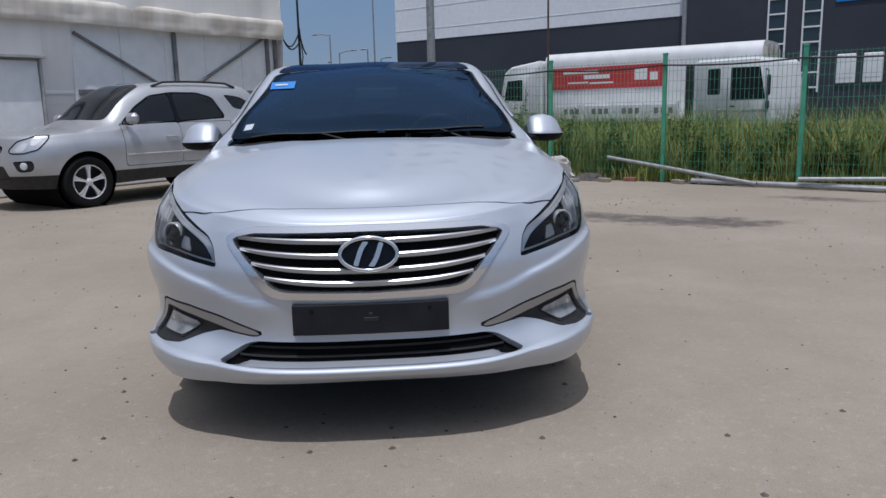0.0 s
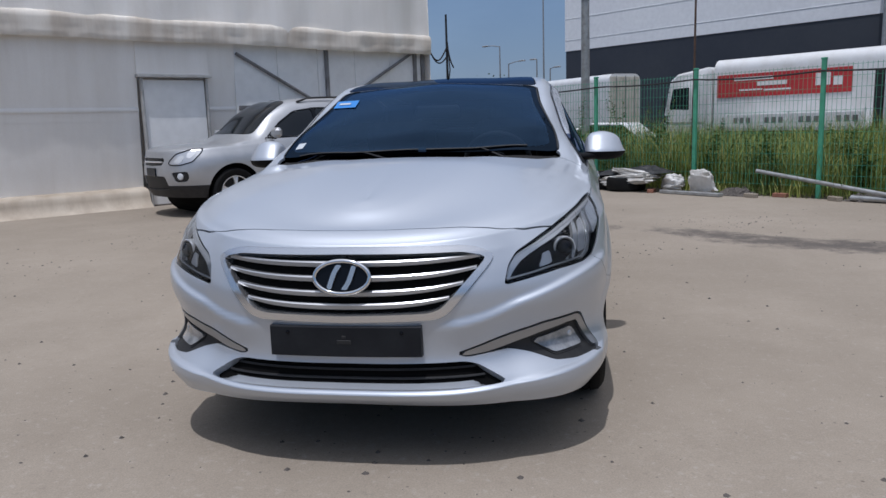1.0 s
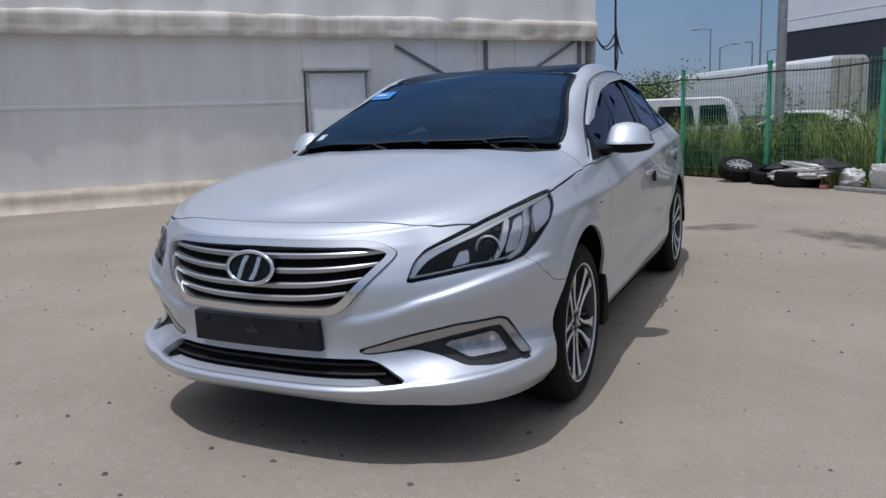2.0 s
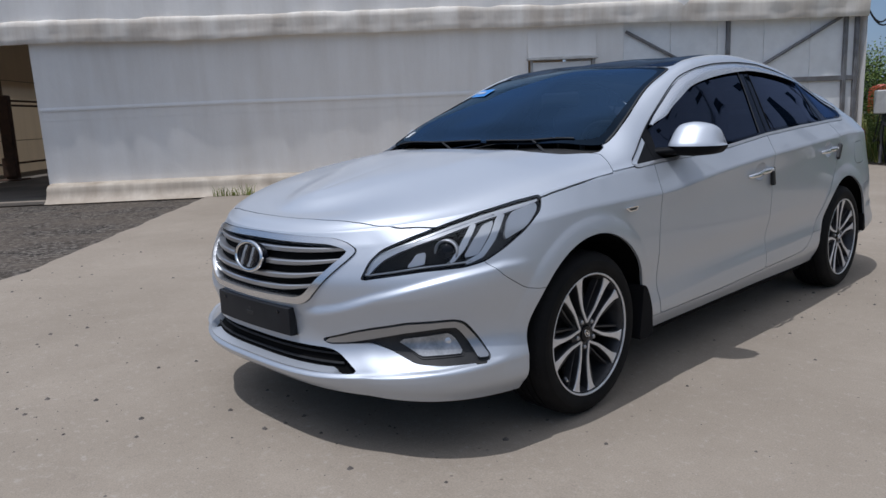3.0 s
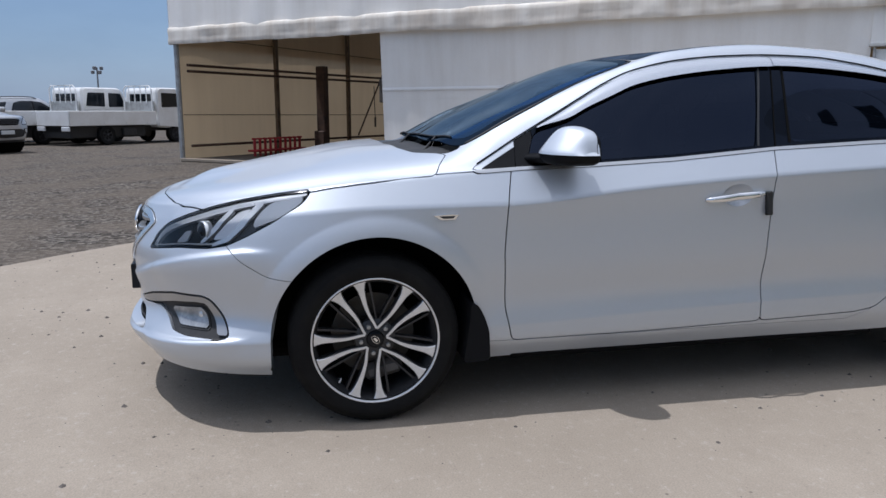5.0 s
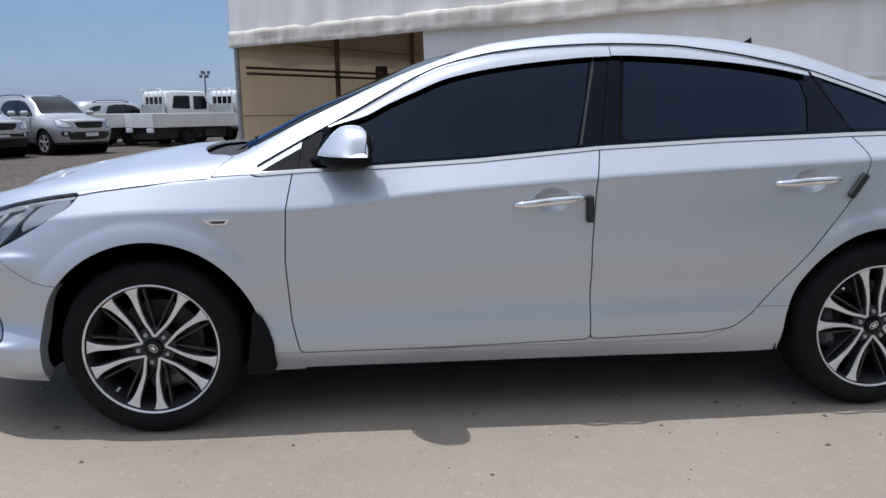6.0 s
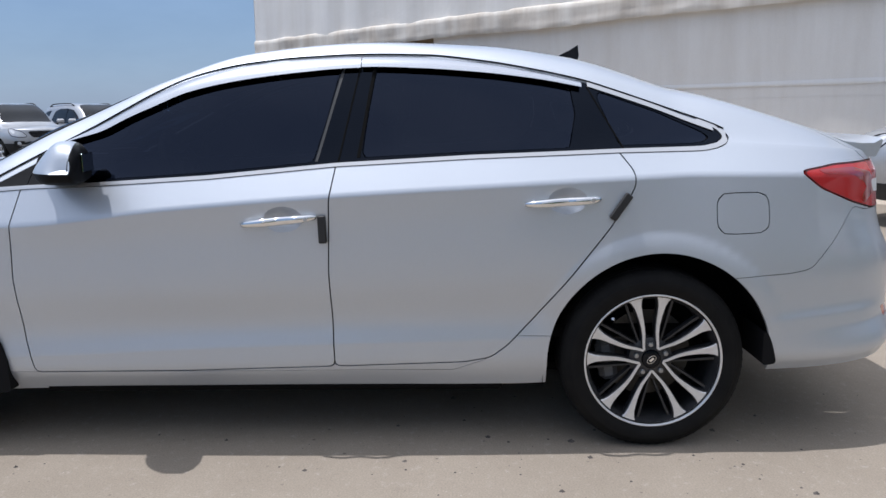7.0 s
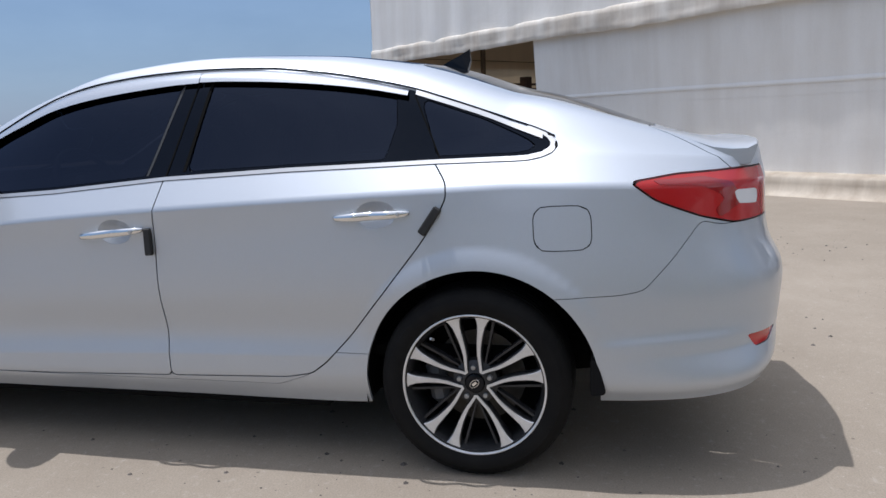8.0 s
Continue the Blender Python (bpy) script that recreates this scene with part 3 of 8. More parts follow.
def weed(u, n, h, seed):
    """A tall leafy weed: stem, side shoots and many small leaves."""
    r = random.Random(seed)
    t = thing("tall_weed", site(u, n, 0, r.uniform(0, 360)), "tall leafy green weed growing by the fence", "weed", "weeds by the fence")
    st, lf = Form(), Form()
    for s in range(r.randint(3, 5)):
        a = r.uniform(0, 6.28)
        ht = h * r.uniform(0.6, 1.0)
        tip = (0.25 * ht * math.cos(a), 0.25 * ht * math.sin(a), ht)
        P = [(tip[0] * q * q, tip[1] * q * q, ht * q) for q in np.linspace(0, 1, 6)]
        st.tube(P, [0.009, 0.008, 0.007, 0.005, 0.004, 0.002], 5)
        for k in range(46):
            q = r.uniform(0.2, 1.0)
            b = r.uniform(0, 6.28)
            L = 0.13 * (1.15 - q) + 0.035
            c = (tip[0] * q * q, tip[1] * q * q, ht * q)
            d = (math.cos(b), math.sin(b), r.uniform(-0.1, 0.7))
            w = L * 0.22
            sx, sy = -math.sin(b) * w, math.cos(b) * w
            m = (c[0] + d[0] * L * 0.5, c[1] + d[1] * L * 0.5, c[2] + d[2] * L * 0.5 + 0.01)
            e = (c[0] + d[0] * L, c[1] + d[1] * L, c[2] + d[2] * L * 0.7)
            lf.add([c, (m[0] + sx, m[1] + sy, m[2]), e, (m[0] - sx, m[1] - sy, m[2])], [(0, 1, 2, 3)])
    part("stem", st, WEED, t)
    part("leaves", lf, WEED, t)
    return t


for k, (u, n, h) in enumerate([(9.5, 5.0, 1.5), (9.4, 5.9, 1.3), (9.6, 6.7, 1.45), (9.5, 7.6, 1.25), (9.7, 4.2, 1.0), (9.4, 8.6, 1.5), (9.5, 3.1, 1.15),
                               (9.3, 9.3, 1.6), (9.8, 2.2, 0.95), (9.5, 9.9, 1.7), (9.6, 0.4, 0.95), (9.7, -1.1, 1.0), (9.9, 6.2, 1.2), (10.2, 7.2, 1.9), (10.3, 8.2, 1.5), (9.3, 5.5, 1.75), (9.25, 1.4, 0.95), (9.3, -0.3, 0.85), (9.25, -0.7, 1.0), (9.3, 2.7, 1.1), (9.2, -2.1, 0.8), (9.3, 3.8, 1.2)]):
    weed(u, n, h, 40 + k)
more = random.Random(77)
for k in range(34):
    weed(more.uniform(9.1, 10.2), more.uniform(-4.5, 8.2), more.uniform(0.55, 1.15), 300 + k)
blades("grass", rng, 110, (-3.35, -2.65), (9.70, 9.86), (0.08, 0.36), 0.006, GRASS, "tuft of grass at the foot of the canvas wall")
blades("grass", rng, 900, (8.62, 8.95), (-9, 4), (0.1, 0.35), 0.006, GRASS, "grass creeping through the fence onto the slab")


# ---- litter along the fence ----
def tyre(m, rim=False):
    t = thing("old_tyre", m, "worn dirty car tyre lying flat by the fence" if not rim else "car wheel with a silver rim lying by the fence", "tyre", "discarded tyres")
    prof = [(0.20, -0.09), (0.215, -0.105), (0.28, -0.112), (0.315, -0.095), (0.325, -0.05), (0.325, 0.05), (0.315, 0.095), (0.28, 0.112), (0.215, 0.105), (0.20, 0.09), (0.21, 0.0)]
    part("tyre", Form().lathe(prof, 40, closed=True), RUBBER, t, smooth=40)
    if rim:
        f = Form().lathe([(0.205, 0.095), (0.195, 0.085), (0.185, 0.02), (0.19, -0.08), (0.205, -0.095)], 40)
        part("rim", f, GALV, t, "silver alloy rim", smooth=40)
        for k in range(10):
            part("spoke", Form().box((0.115, 0, 0.07), (0.17, 0.03, 0.03), 0.006), GALV, t, m=pose(0, 0, 0, 0, 0, 36 * k))
        part("hub", Form().lathe([(0, 0.09), (0.04, 0.085), (0.05, 0.05), (0.05, 0.0), (0, 0)], 20), GALV, t, smooth=40)
    return t


tyre(site(8.55, 6.05, 0.20) @ pose(0, 0, 0, 14, -16, 20), True)
tyre(site(8.62, 5.42, 0.13) @ pose(0, 0, 0, 6, -10, 0))
tyre(site(8.50, 4.85, 0.115) @ pose(0, 0, 0, 0, 2, 0))


def heap(name, m, size, mat, label, category, seed, sharp=1.0, res=34):
    """A crumpled sheet lying in a heap."""
    L, W, H = size
    G = np.empty((res, res, 3))
    for i in range(res):
        for j in range(res):
            a, b = i / (res - 1) * 2 - 1, j / (res - 1) * 2 - 1
            edge = max(0.0, (1 - abs(a) ** 3)) * max(0.0, (1 - abs(b) ** 3))
            k = noise.noise((a * 2.2 * sharp, b * 2.2 * sharp, seed)) + 0.6 * abs(noise.noise((a * 5 * sharp, b * 5 * sharp, seed + 3)))
            G[i, j] = (a * L / 2 + 0.05 * noise.noise((b * 3, a * 2, seed)), b * W / 2 + 0.08 * noise.noise((a * 3, b, seed + 9)), max(0.006, H * edge * (0.62 + 0.5 * k)))
    return solid(name, Form().sheet(G, flip=True), mat, m, label, category, smooth=50)


heap("tarpaulin", site(8.68, 4.78, 0.27, 88) @ pose(0, 0, 0, 0, 3, 0), (1.35, 0.55, 0.16), TARP, "crumpled black tarpaulin thrown over old tyres", "tarpaulin", 1)


def bundle(name, m, size, mat, label, category, seed, folds=5.0):
    """A folded or filled plastic bag: a rounded lump with creases and a gathered rim."""
    L, W, H = size
    G = np.empty((28, 41, 3))
    for i, p in enumerate(np.linspace(-math.pi / 2, math.pi / 2, 28)):
        for j, q in enumerate(np.linspace(0, 2 * math.pi, 41)):
            cx, cy, cz = math.cos(p) * math.cos(q), math.cos(p) * math.sin(q), math.sin(p)
            k = 1 + 0.30 * noise.noise((cx * 1.6, cy * 1.6, cz * folds + seed)) + 0.16 * abs(noise.noise((cx * 4, cy * 4, cz * 5 + seed)))
            sq = lambda c: math.copysign(abs(c) ** 0.7, c)
            G[i, j] = (sq(cx) * k * L / 2, sq(cy) * k * W / 2, max(0.0, H / 2 + sq(cz) * k * H / 2))
    G[:, -1] = G[:, 0]
    return solid(name, Form().sheet(G), mat, m, label, category, smooth=60)


bundle("plastic_sheet", site(8.40, 4.78, 0.0, 86) @ pose(0, 0, 0.10, 4, 5, 0), (1.05, 0.26, 0.17), SACK, "dirty white folded plastic sheet by the fence", "plastic sheet", 2, 9)
bundle("plastic_sheet", site(8.47, 4.62, 0.0, 94) @ pose(0, 0, 0.25, 6, -6, 0), (0.85, 0.24, 0.10), SACK, "dirty white folded plastic sheet by the fence", "plastic sheet", 11, 9)
bundle("plastic_sack", site(8.62, 4.02, 0.0, 60) @ pose(0, 0, 0.02, 0, 10, 0), (0.40, 0.26, 0.26), SACK, "bundled grey-white plastic sack", "sack", 7, 4)
bundle("plastic_sack", site(8.55, 3.42, 0.0, 80) @ pose(0, 0, 0.0, -18, 0, 0), (0.46, 0.11, 0.40), SACK, "torn white plastic sack leaning in the litter", "sack", 4, 4)
solid("plank", Form().box((0, 0, 0.03), (1.1, 0.12, 0.05), 0.006), GALV, site(8.35, 3.55, 0, 84), "grey board lying in the litter", "board")
heap("rubble", site(8.66, 2.95, 0.0, 90), (0.6, 0.35, 0.14), STONE, "small heap of grey rubble", "rubble", 5, 2.4)
heap("rubble", site(8.75, 1.1, 0.0, 90), (0.7, 0.3, 0.12), STONE, "small heap of grey rubble", "rubble", 8, 2.4)
for k, (u, n, a) in enumerate([(8.4, 4.28, 20), (8.45, 2.62, 75), (8.7, 2.3, 95), (8.6, 1.5, 60), (8.75, 0.75, 10)]):
    solid("brick", Form().box((0, 0, 0.03), (0.20, 0.095, 0.06), 0.006), BRICK if k % 2 == 0 else CONCRETE, site(u, n, 0, a), "loose brick lying in the litter", "brick", "loose bricks")


def pipe(p, q, r, label="long grey steel pipe lying along the fence"):
    a, b = Vector(p), Vector(q)
    f = Form()
    d = (b - a).length
    f.lathe([(r * 0.85, 0), (r, 0), (r, d), (r * 0.85, d), (r * 0.85, d - 0.3)], 14)
    f.lathe([(r * 0.85, 0.3), (r * 0.85, 0)], 14)
    m = SITE @ Matrix.Translation(a) @ (b - a).to_track_quat("Z", "Y").to_matrix().to_4x4()
    return solid("steel_pipe", f, GALV, m, label, "pipe", "pipes along the fence", smooth=40)


pipe((8.86, 2.75, 0.36), (8.50, 0.35, 0.05), 0.03)
pipe((8.62, 1.30, 0.05), (8.25, -4.2, 0.04), 0.038)
pipe((8.75, 1.05, 0.04), (8.5, -4.5, 0.04), 0.032)
pipe((8.45, -0.2, 0.14), (8.7, -5.5, 0.30), 0.03)


# ---- poles ----
def pole(m, h, r, mat, label, arm=0.0, name="street_lamp", category="street lamp"):
    t = thing(name, m, label, category)
    part("pole", Form().tube([(0, 0, 0), (0, 0, h * 0.5), (0, 0, h)], [r, r * 0.85, r * 0.65], 10), mat, t, smooth=60)
    if arm:
        part("arm", Form().tube([(0, 0, h - 0.05), (arm * 0.5, 0, h + abs(arm) * 0.06), (arm, 0, h + abs(arm) * 0.08)], r * 0.45, 8), mat, t, smooth=60)
        part("lamp_head", Form().box((arm, 0, h + abs(arm) * 0.08), (0.7, 0.28, 0.12), 0.04), mat, t)
    return t


pole(site(15.2, 11.05), 9.5, 0.13, GALV, "grey steel lamp post beyond the fence", 1.5)
part("collar", Form().box((0, 0, 4.7), (0.34, 0.3, 0.12), 0.02), GALV, bpy.data.objects["street_lamp"])


# ---- the silver sedan: one smooth master skin, cut into panels ----
def curve1(xs, ys):
    """A smooth function through a few nodes (cubic Hermite, limited slopes)."""
    xs, ys = np.array(xs, float), np.array(ys, float)
    h = np.diff(xs)
    d = np.diff(ys) / h
    m = np.empty_like(ys)
    m[0], m[-1] = d[0], d[-1]
    w1, w2 = 2 * h[1:] + h[:-1], h[1:] + 2 * h[:-1]
    same = d[:-1] * d[1:] > 0
    safe = np.where(same, w1 / np.where(same, d[:-1], 1) + w2 / np.where(same, d[1:], 1), 1)
    m[1:-1] = np.where(same, (w1 + w2) / safe, 0.25 * (d[:-1] + d[1:]))

    def f(q):
        q = np.asarray(q, float)
        i = np.clip(np.searchsorted(xs, q) - 1, 0, len(h) - 1)
        t = (q - xs[i]) / h[i]
        t = np.clip(t, 0, 1)
        return (ys[i] * (1 + 2 * t) * (1 - t) ** 2 + h[i] * m[i] * t * (1 - t) ** 2
                + ys[i + 1] * t * t * (3 - 2 * t) + h[i] * m[i + 1] * t * t * (t - 1))
    return f


Y0, Y1 = 0.0, 2.95          # front axle, and the start of the tail's curve
NF, NS, NR = 84, 184, 72    # stations round the nose, along the side, round the tail


def ring(front, rear, ys, xs, zs, plan=(Y0, Y1, NF, NS, NR)):
    """A feature line from the nose's middle along the side to the tail's middle.
    front, rear: (y, z, roundness, how late z changes), and the bulge of the nose."""
    y_front, y_rear, nose_n, side_n, tail_n = plan
    fx, fz = curve1(ys, xs), curve1(ys, zs)
    a = np.linspace(0, math.pi / 2, nose_n + 1)[:-1]
    yf, zf, nf, pf, nose = front
    yf += nose
    x0, z0 = float(fx(y_front)), float(fz(y_front))
    cap = np.stack([x0 * np.sin(a) ** (2 / nf), y_front - (y_front - yf) * np.cos(a) ** (2 / nf),
                    zf + (z0 - zf) * np.clip(1 - np.cos(a), 0, 1) ** pf], 1)
    cap[:, 1] -= nose * np.clip(1 - (cap[:, 0] / 0.56) ** 3, 0, 1)    # the nose bulges forward
    y = np.linspace(y_front, y_rear, side_n + 1)
    side = np.stack([fx(y), y, fz(y)], 1)
    b = np.linspace(math.pi / 2, 0, tail_n + 1)[1:]
    yr, zr, nr, pr = rear
    x1, z1 = float(fx(y_rear)), float(fz(y_rear))
    tail = np.stack([x1 * np.sin(b) ** (2 / nr), y_rear + (yr - y_rear) * np.cos(b) ** (2 / nr),
                     zr + (z1 - zr) * np.clip(1 - np.cos(b), 0, 1) ** pr], 1)
    return np.concatenate([cap, side, tail])


SIDE = (0, 0.5, 1.1, 1.7, 2.3, 2.95)
TOP = (0, 0.3, 0.45, 0.56, 0.75, 1.03, 1.35, 1.77, 2.2, 2.57, 2.95)
MID = (0, 0.3, 0.5, 0.8, 1.15, 1.45, 1.8, 2.2, 2.6, 2.95)
SILL_EDGE = ring((-0.955, 0.270, 3.8, 0.55, 0.05), (3.82, 0.335, 5.0, 1), SIDE, (0.865, 0.845, 0.845, 0.845, 0.85, 0.86), (0.205, 0.222, 0.228, 0.232, 0.235, 0.286))
SILL_LINE = ring((-0.982, 0.298, 3.5, 0.8, 0.055), (3.862, 0.39, 4.2, 1), SIDE, (0.916, 0.893, 0.892, 0.892, 0.892, 0.9), (0.275, 0.3, 0.305, 0.318, 0.33, 0.348))
LOWER_LINE = ring((-1.0, 0.334, 3.3, 1, 0.06), (3.885, 0.47, 3.3, 1), SIDE, (0.925, 0.9, 0.898, 0.898, 0.898, 0.905), (0.36, 0.363, 0.385, 0.404, 0.416, 0.44))
DOOR_HOLLOW = ring((-0.966, 0.41, 2.7, 1, 0.055), (3.9, 0.56, 3.1, 1), SIDE, (0.922, 0.890, 0.886, 0.886, 0.889, 0.905), (0.445, 0.448, 0.466, 0.481, 0.493, 0.51))
DOOR_MIDDLE = ring((-0.98, 0.6, 2.85, 1, 0.06), (3.905, 0.67, 3.0, 1), SIDE, (0.931, 0.908, 0.91, 0.912, 0.912, 0.905), (0.6, 0.6, 0.61, 0.63, 0.65, 0.66))
DOOR_UPPER = ring((-0.965, 0.7, 2.7, 1, 0.055), (3.845, 0.83, 3.0, 1), SIDE, (0.92, 0.912, 0.916, 0.918, 0.91, 0.88), (0.765, 0.775, 0.82, 0.86, 0.89, 0.91))
SHOULDER_LINE = ring((-0.938, 0.77, 2.5, 1, 0.05), (3.84, 0.99, 2.9, 1), SIDE, (0.908, 0.916, 0.926, 0.926, 0.912, 0.868), (0.85, 0.851, 0.907, 0.948, 0.978, 1.007))
BELT_LINE = ring((-0.915, 0.814, 2.4, 1, 0.035), (3.83, 1.055, 2.9, 1), SIDE, (0.85, 0.855, 0.865, 0.862, 0.842, 0.775), (0.942, 0.982, 1.012, 1.056, 1.085, 1.115))
ROOF_RAIL = ring((-0.845, 0.852, 2.45, 1, 0.02), (3.825, 1.093, 2.9, 1.65), TOP, (0.66, 0.72, 0.735, 0.712, 0.672, 0.645, 0.628, 0.618, 0.612, 0.612, 0.6), (1.006, 1.032, 1.088, 1.145, 1.232, 1.356, 1.447, 1.478, 1.445, 1.388, 1.288))
ROOF_EDGE = ring((-0.79, 0.863, 2.4, 1, 0.015), (3.81, 1.108, 2.9, 1.95), TOP, (0.45, 0.55, 0.63, 0.635, 0.605, 0.575, 0.555, 0.54, 0.53, 0.525, 0.51), (1.036, 1.064, 1.124, 1.180, 1.256, 1.365, 1.462, 1.499, 1.480, 1.424, 1.310))
ROOF_QUARTER = ring((-0.7, 0.912, 2.3, 1, 0.0), (3.79, 1.104, 2.8, 1.7), MID, (0.24, 0.28, 0.3, 0.29, 0.28, 0.275, 0.27, 0.27, 0.265, 0.26), (1.051, 1.072, 1.163, 1.302, 1.429, 1.48, 1.507, 1.491, 1.445, 1.332))
ROOF_MIDDLE = ring((-0.6, 0.943, 2.3, 1, 0.0), (3.76, 1.109, 2.8, 1.7), MID, (0,) * 10, (1.056, 1.079, 1.18, 1.316, 1.445, 1.491, 1.515, 1.496, 1.452, 1.342))
RINGS = [SILL_EDGE, SILL_LINE, LOWER_LINE, DOOR_HOLLOW, DOOR_MIDDLE, DOOR_UPPER, SHOULDER_LINE, BELT_LINE, ROOF_RAIL, ROOF_EDGE, ROOF_QUARTER, ROOF_MIDDLE]
SPANS = (8, 12, 10, 16, 22, 8, 8, 24, 6, 16, 14)
CREASE = {2, 6, 7}
REAR_SWAGE = curve1((3.1, 3.26, 3.38, 3.49, 3.61, 3.9), (0.470, 0.479, 0.490, 0.496, 0.498, 0.492))
FRONT_LIP = curve1((-1.1, -0.6, -0.35, 0.0, 0.33, 0.45), (0.326, 0.326, 0.334, 0.348, 0.366, 0.372))
WING = curve1((-0.7, -0.45, -0.2, 0.1, 0.4), (0.525, 0.555, 0.605, 0.655, 0.69))     # the wing's height round the corner


def master_skin(rings=RINGS, spans=SPANS, crease=CREASE, detail=True):
    """Left half of the body as a grid of points, from the sill (row 0) to the roof's middle."""
    R = np.stack(rings)                      # feature, station, xyz
    K = len(R)
    chord = np.linalg.norm(np.diff(R, axis=0), axis=2).mean(1)
    u = np.concatenate([[0], np.cumsum(chord)])
    cuts = sorted({0, K - 1} | crease)
    slope = {}
    for a, b in zip(cuts[:-1], cuts[1:]):
        for k in range(a, b + 1):
            if k == a:
                s = (R[k + 1] - R[k]) / (u[k + 1] - u[k])
            elif k == b:
                s = (R[k] - R[k - 1]) / (u[k] - u[k - 1])
            else:
                d0, d1 = (R[k] - R[k - 1]) / (u[k] - u[k - 1]), (R[k + 1] - R[k]) / (u[k + 1] - u[k])
                w = (u[k + 1] - u[k]) / (u[k + 1] - u[k - 1])
                s = d0 * w + d1 * (1 - w)
            slope[(k, a)] = s
    slope[(K - 1, cuts[-2])] = slope[(K - 1, cuts[-2])] * np.array([1, 1, 0.1])
    rows = []
    for a, b in zip(cuts[:-1], cuts[1:]):
        for k in range(a, b):
            h = u[k + 1] - u[k]
            for i in range(spans[k]):
                t = i / spans[k]
                rows.append(R[k] * (1 + 2 * t) * (1 - t) ** 2 + h * slope[(k, a)] * t * (1 - t) ** 2
                            + R[k + 1] * t * t * (3 - 2 * t) + h * slope[(k + 1, a)] * t * t * (t - 1))
    rows.append(R[-1])
    G = np.stack(rows)                       # row, station, xyz
    for _ in range(2):                       # soften along the stations where sides meet caps
        G[:, 1:-1] = 0.25 * G[:, :-2] + 0.5 * G[:, 1:-1] + 0.25 * G[:, 2:]
    G[:, 0, 0] = G[:, -1, 0] = 0
    return shaped(G) if detail else G


def shaped(G):
    """Swage lines that no feature line carries: the bumper's wing and the lips round the wheel arches."""
    du, dv = np.gradient(G, axis=1), np.gradient(G, axis=0)
    n = np.cross(du, dv)
    n /= np.maximum(np.linalg.norm(n, axis=2, keepdims=True), 1e-9)
    n *= np.sign(np.sum(n[..., 0] * G[..., 0]))
    x, y, z = G[..., 0], G[..., 1], G[..., 2]
    line = WING(x + y)
    s = line - z
    crest = np.where(s > 0, np.exp(-(s / 0.085) ** 2), np.exp(-(s / 0.013) ** 2))
    fade = np.clip((x - 0.28) / 0.12, 0, 1) * np.clip((-0.33 - y) / 0.18, 0, 1)
    d = 0.016 * crest * fade * fade * (3 - 2 * fade)
    for cy, cz, w in ((0.0165, 0.342, 0.009), (2.842, 0.332, 0.009)):
        r = np.hypot(y - cy, z - cz)
        t = np.clip(1 - (r - 0.40) / 0.075, 0, 1)
        d = d + w * t * (2 - t) * np.clip((z - 0.40) / 0.15, 0, 1)
    s = REAR_SWAGE(y) - z                                  # the rear bumper's swage
    crest = np.where(s > 0, np.exp(-(s / 0.10) ** 2), np.exp(-(s / 0.020) ** 2))
    d = d + 0.006 * crest * np.clip((y - 3.2) / 0.1, 0, 1) * np.clip((3.78 - y) / 0.18, 0, 1)
    s = FRONT_LIP(x + y) - z                               # the front lip's ledge
    step = np.clip(s / 0.007, 0, 1) * np.exp(-(np.maximum(s - 0.007, 0) / 0.06) ** 2)
    d = d + 0.016 * step * np.clip((-0.36 - y) / 0.1, 0, 1) * np.clip((0.42 - x - y) / 0.12, 0, 1)
    for cy, cz in ((1.492, 0.868), (2.490, 0.922)):          # finger cups behind the door handles
        r = np.hypot((y - cy) / 0.066, (z - cz) / 0.046)
        t = np.clip(1 - r, 0, 1)
        d = d - 0.020 * t * t * (3 - 2 * t) * (x > 0.5)
    return G + n * d[..., None]


# ---- materials of the sedan ----
def silver_paint():
    m = material("silver_metallic_paint", (0.57, 0.61, 0.665), 0.40, 0.60, coat=0.7, coat_rough=0.04)
    c = coords(m)
    flake = texture(m, "ShaderNodeTexNoise", 900.0, Detail=1.0)
    dust = texture(m, "ShaderNodeTexNoise", 2.2, Detail=7.0, Roughness=0.65)
    for n in (flake, dust):
        m.node_tree.links.new(c, n.inputs["Vector"])
    tone = mix(m, ramp(m, flake.outputs[0], [(0.35, 0.0), (0.65, 1.0)]), (0.500, 0.535, 0.585), (0.560, 0.598, 0.650))
    colour(m, tone)
    roughen(m, ramp(m, dust.outputs[0], [(0.3, 0.43), (0.75, 0.50)]))
    return m


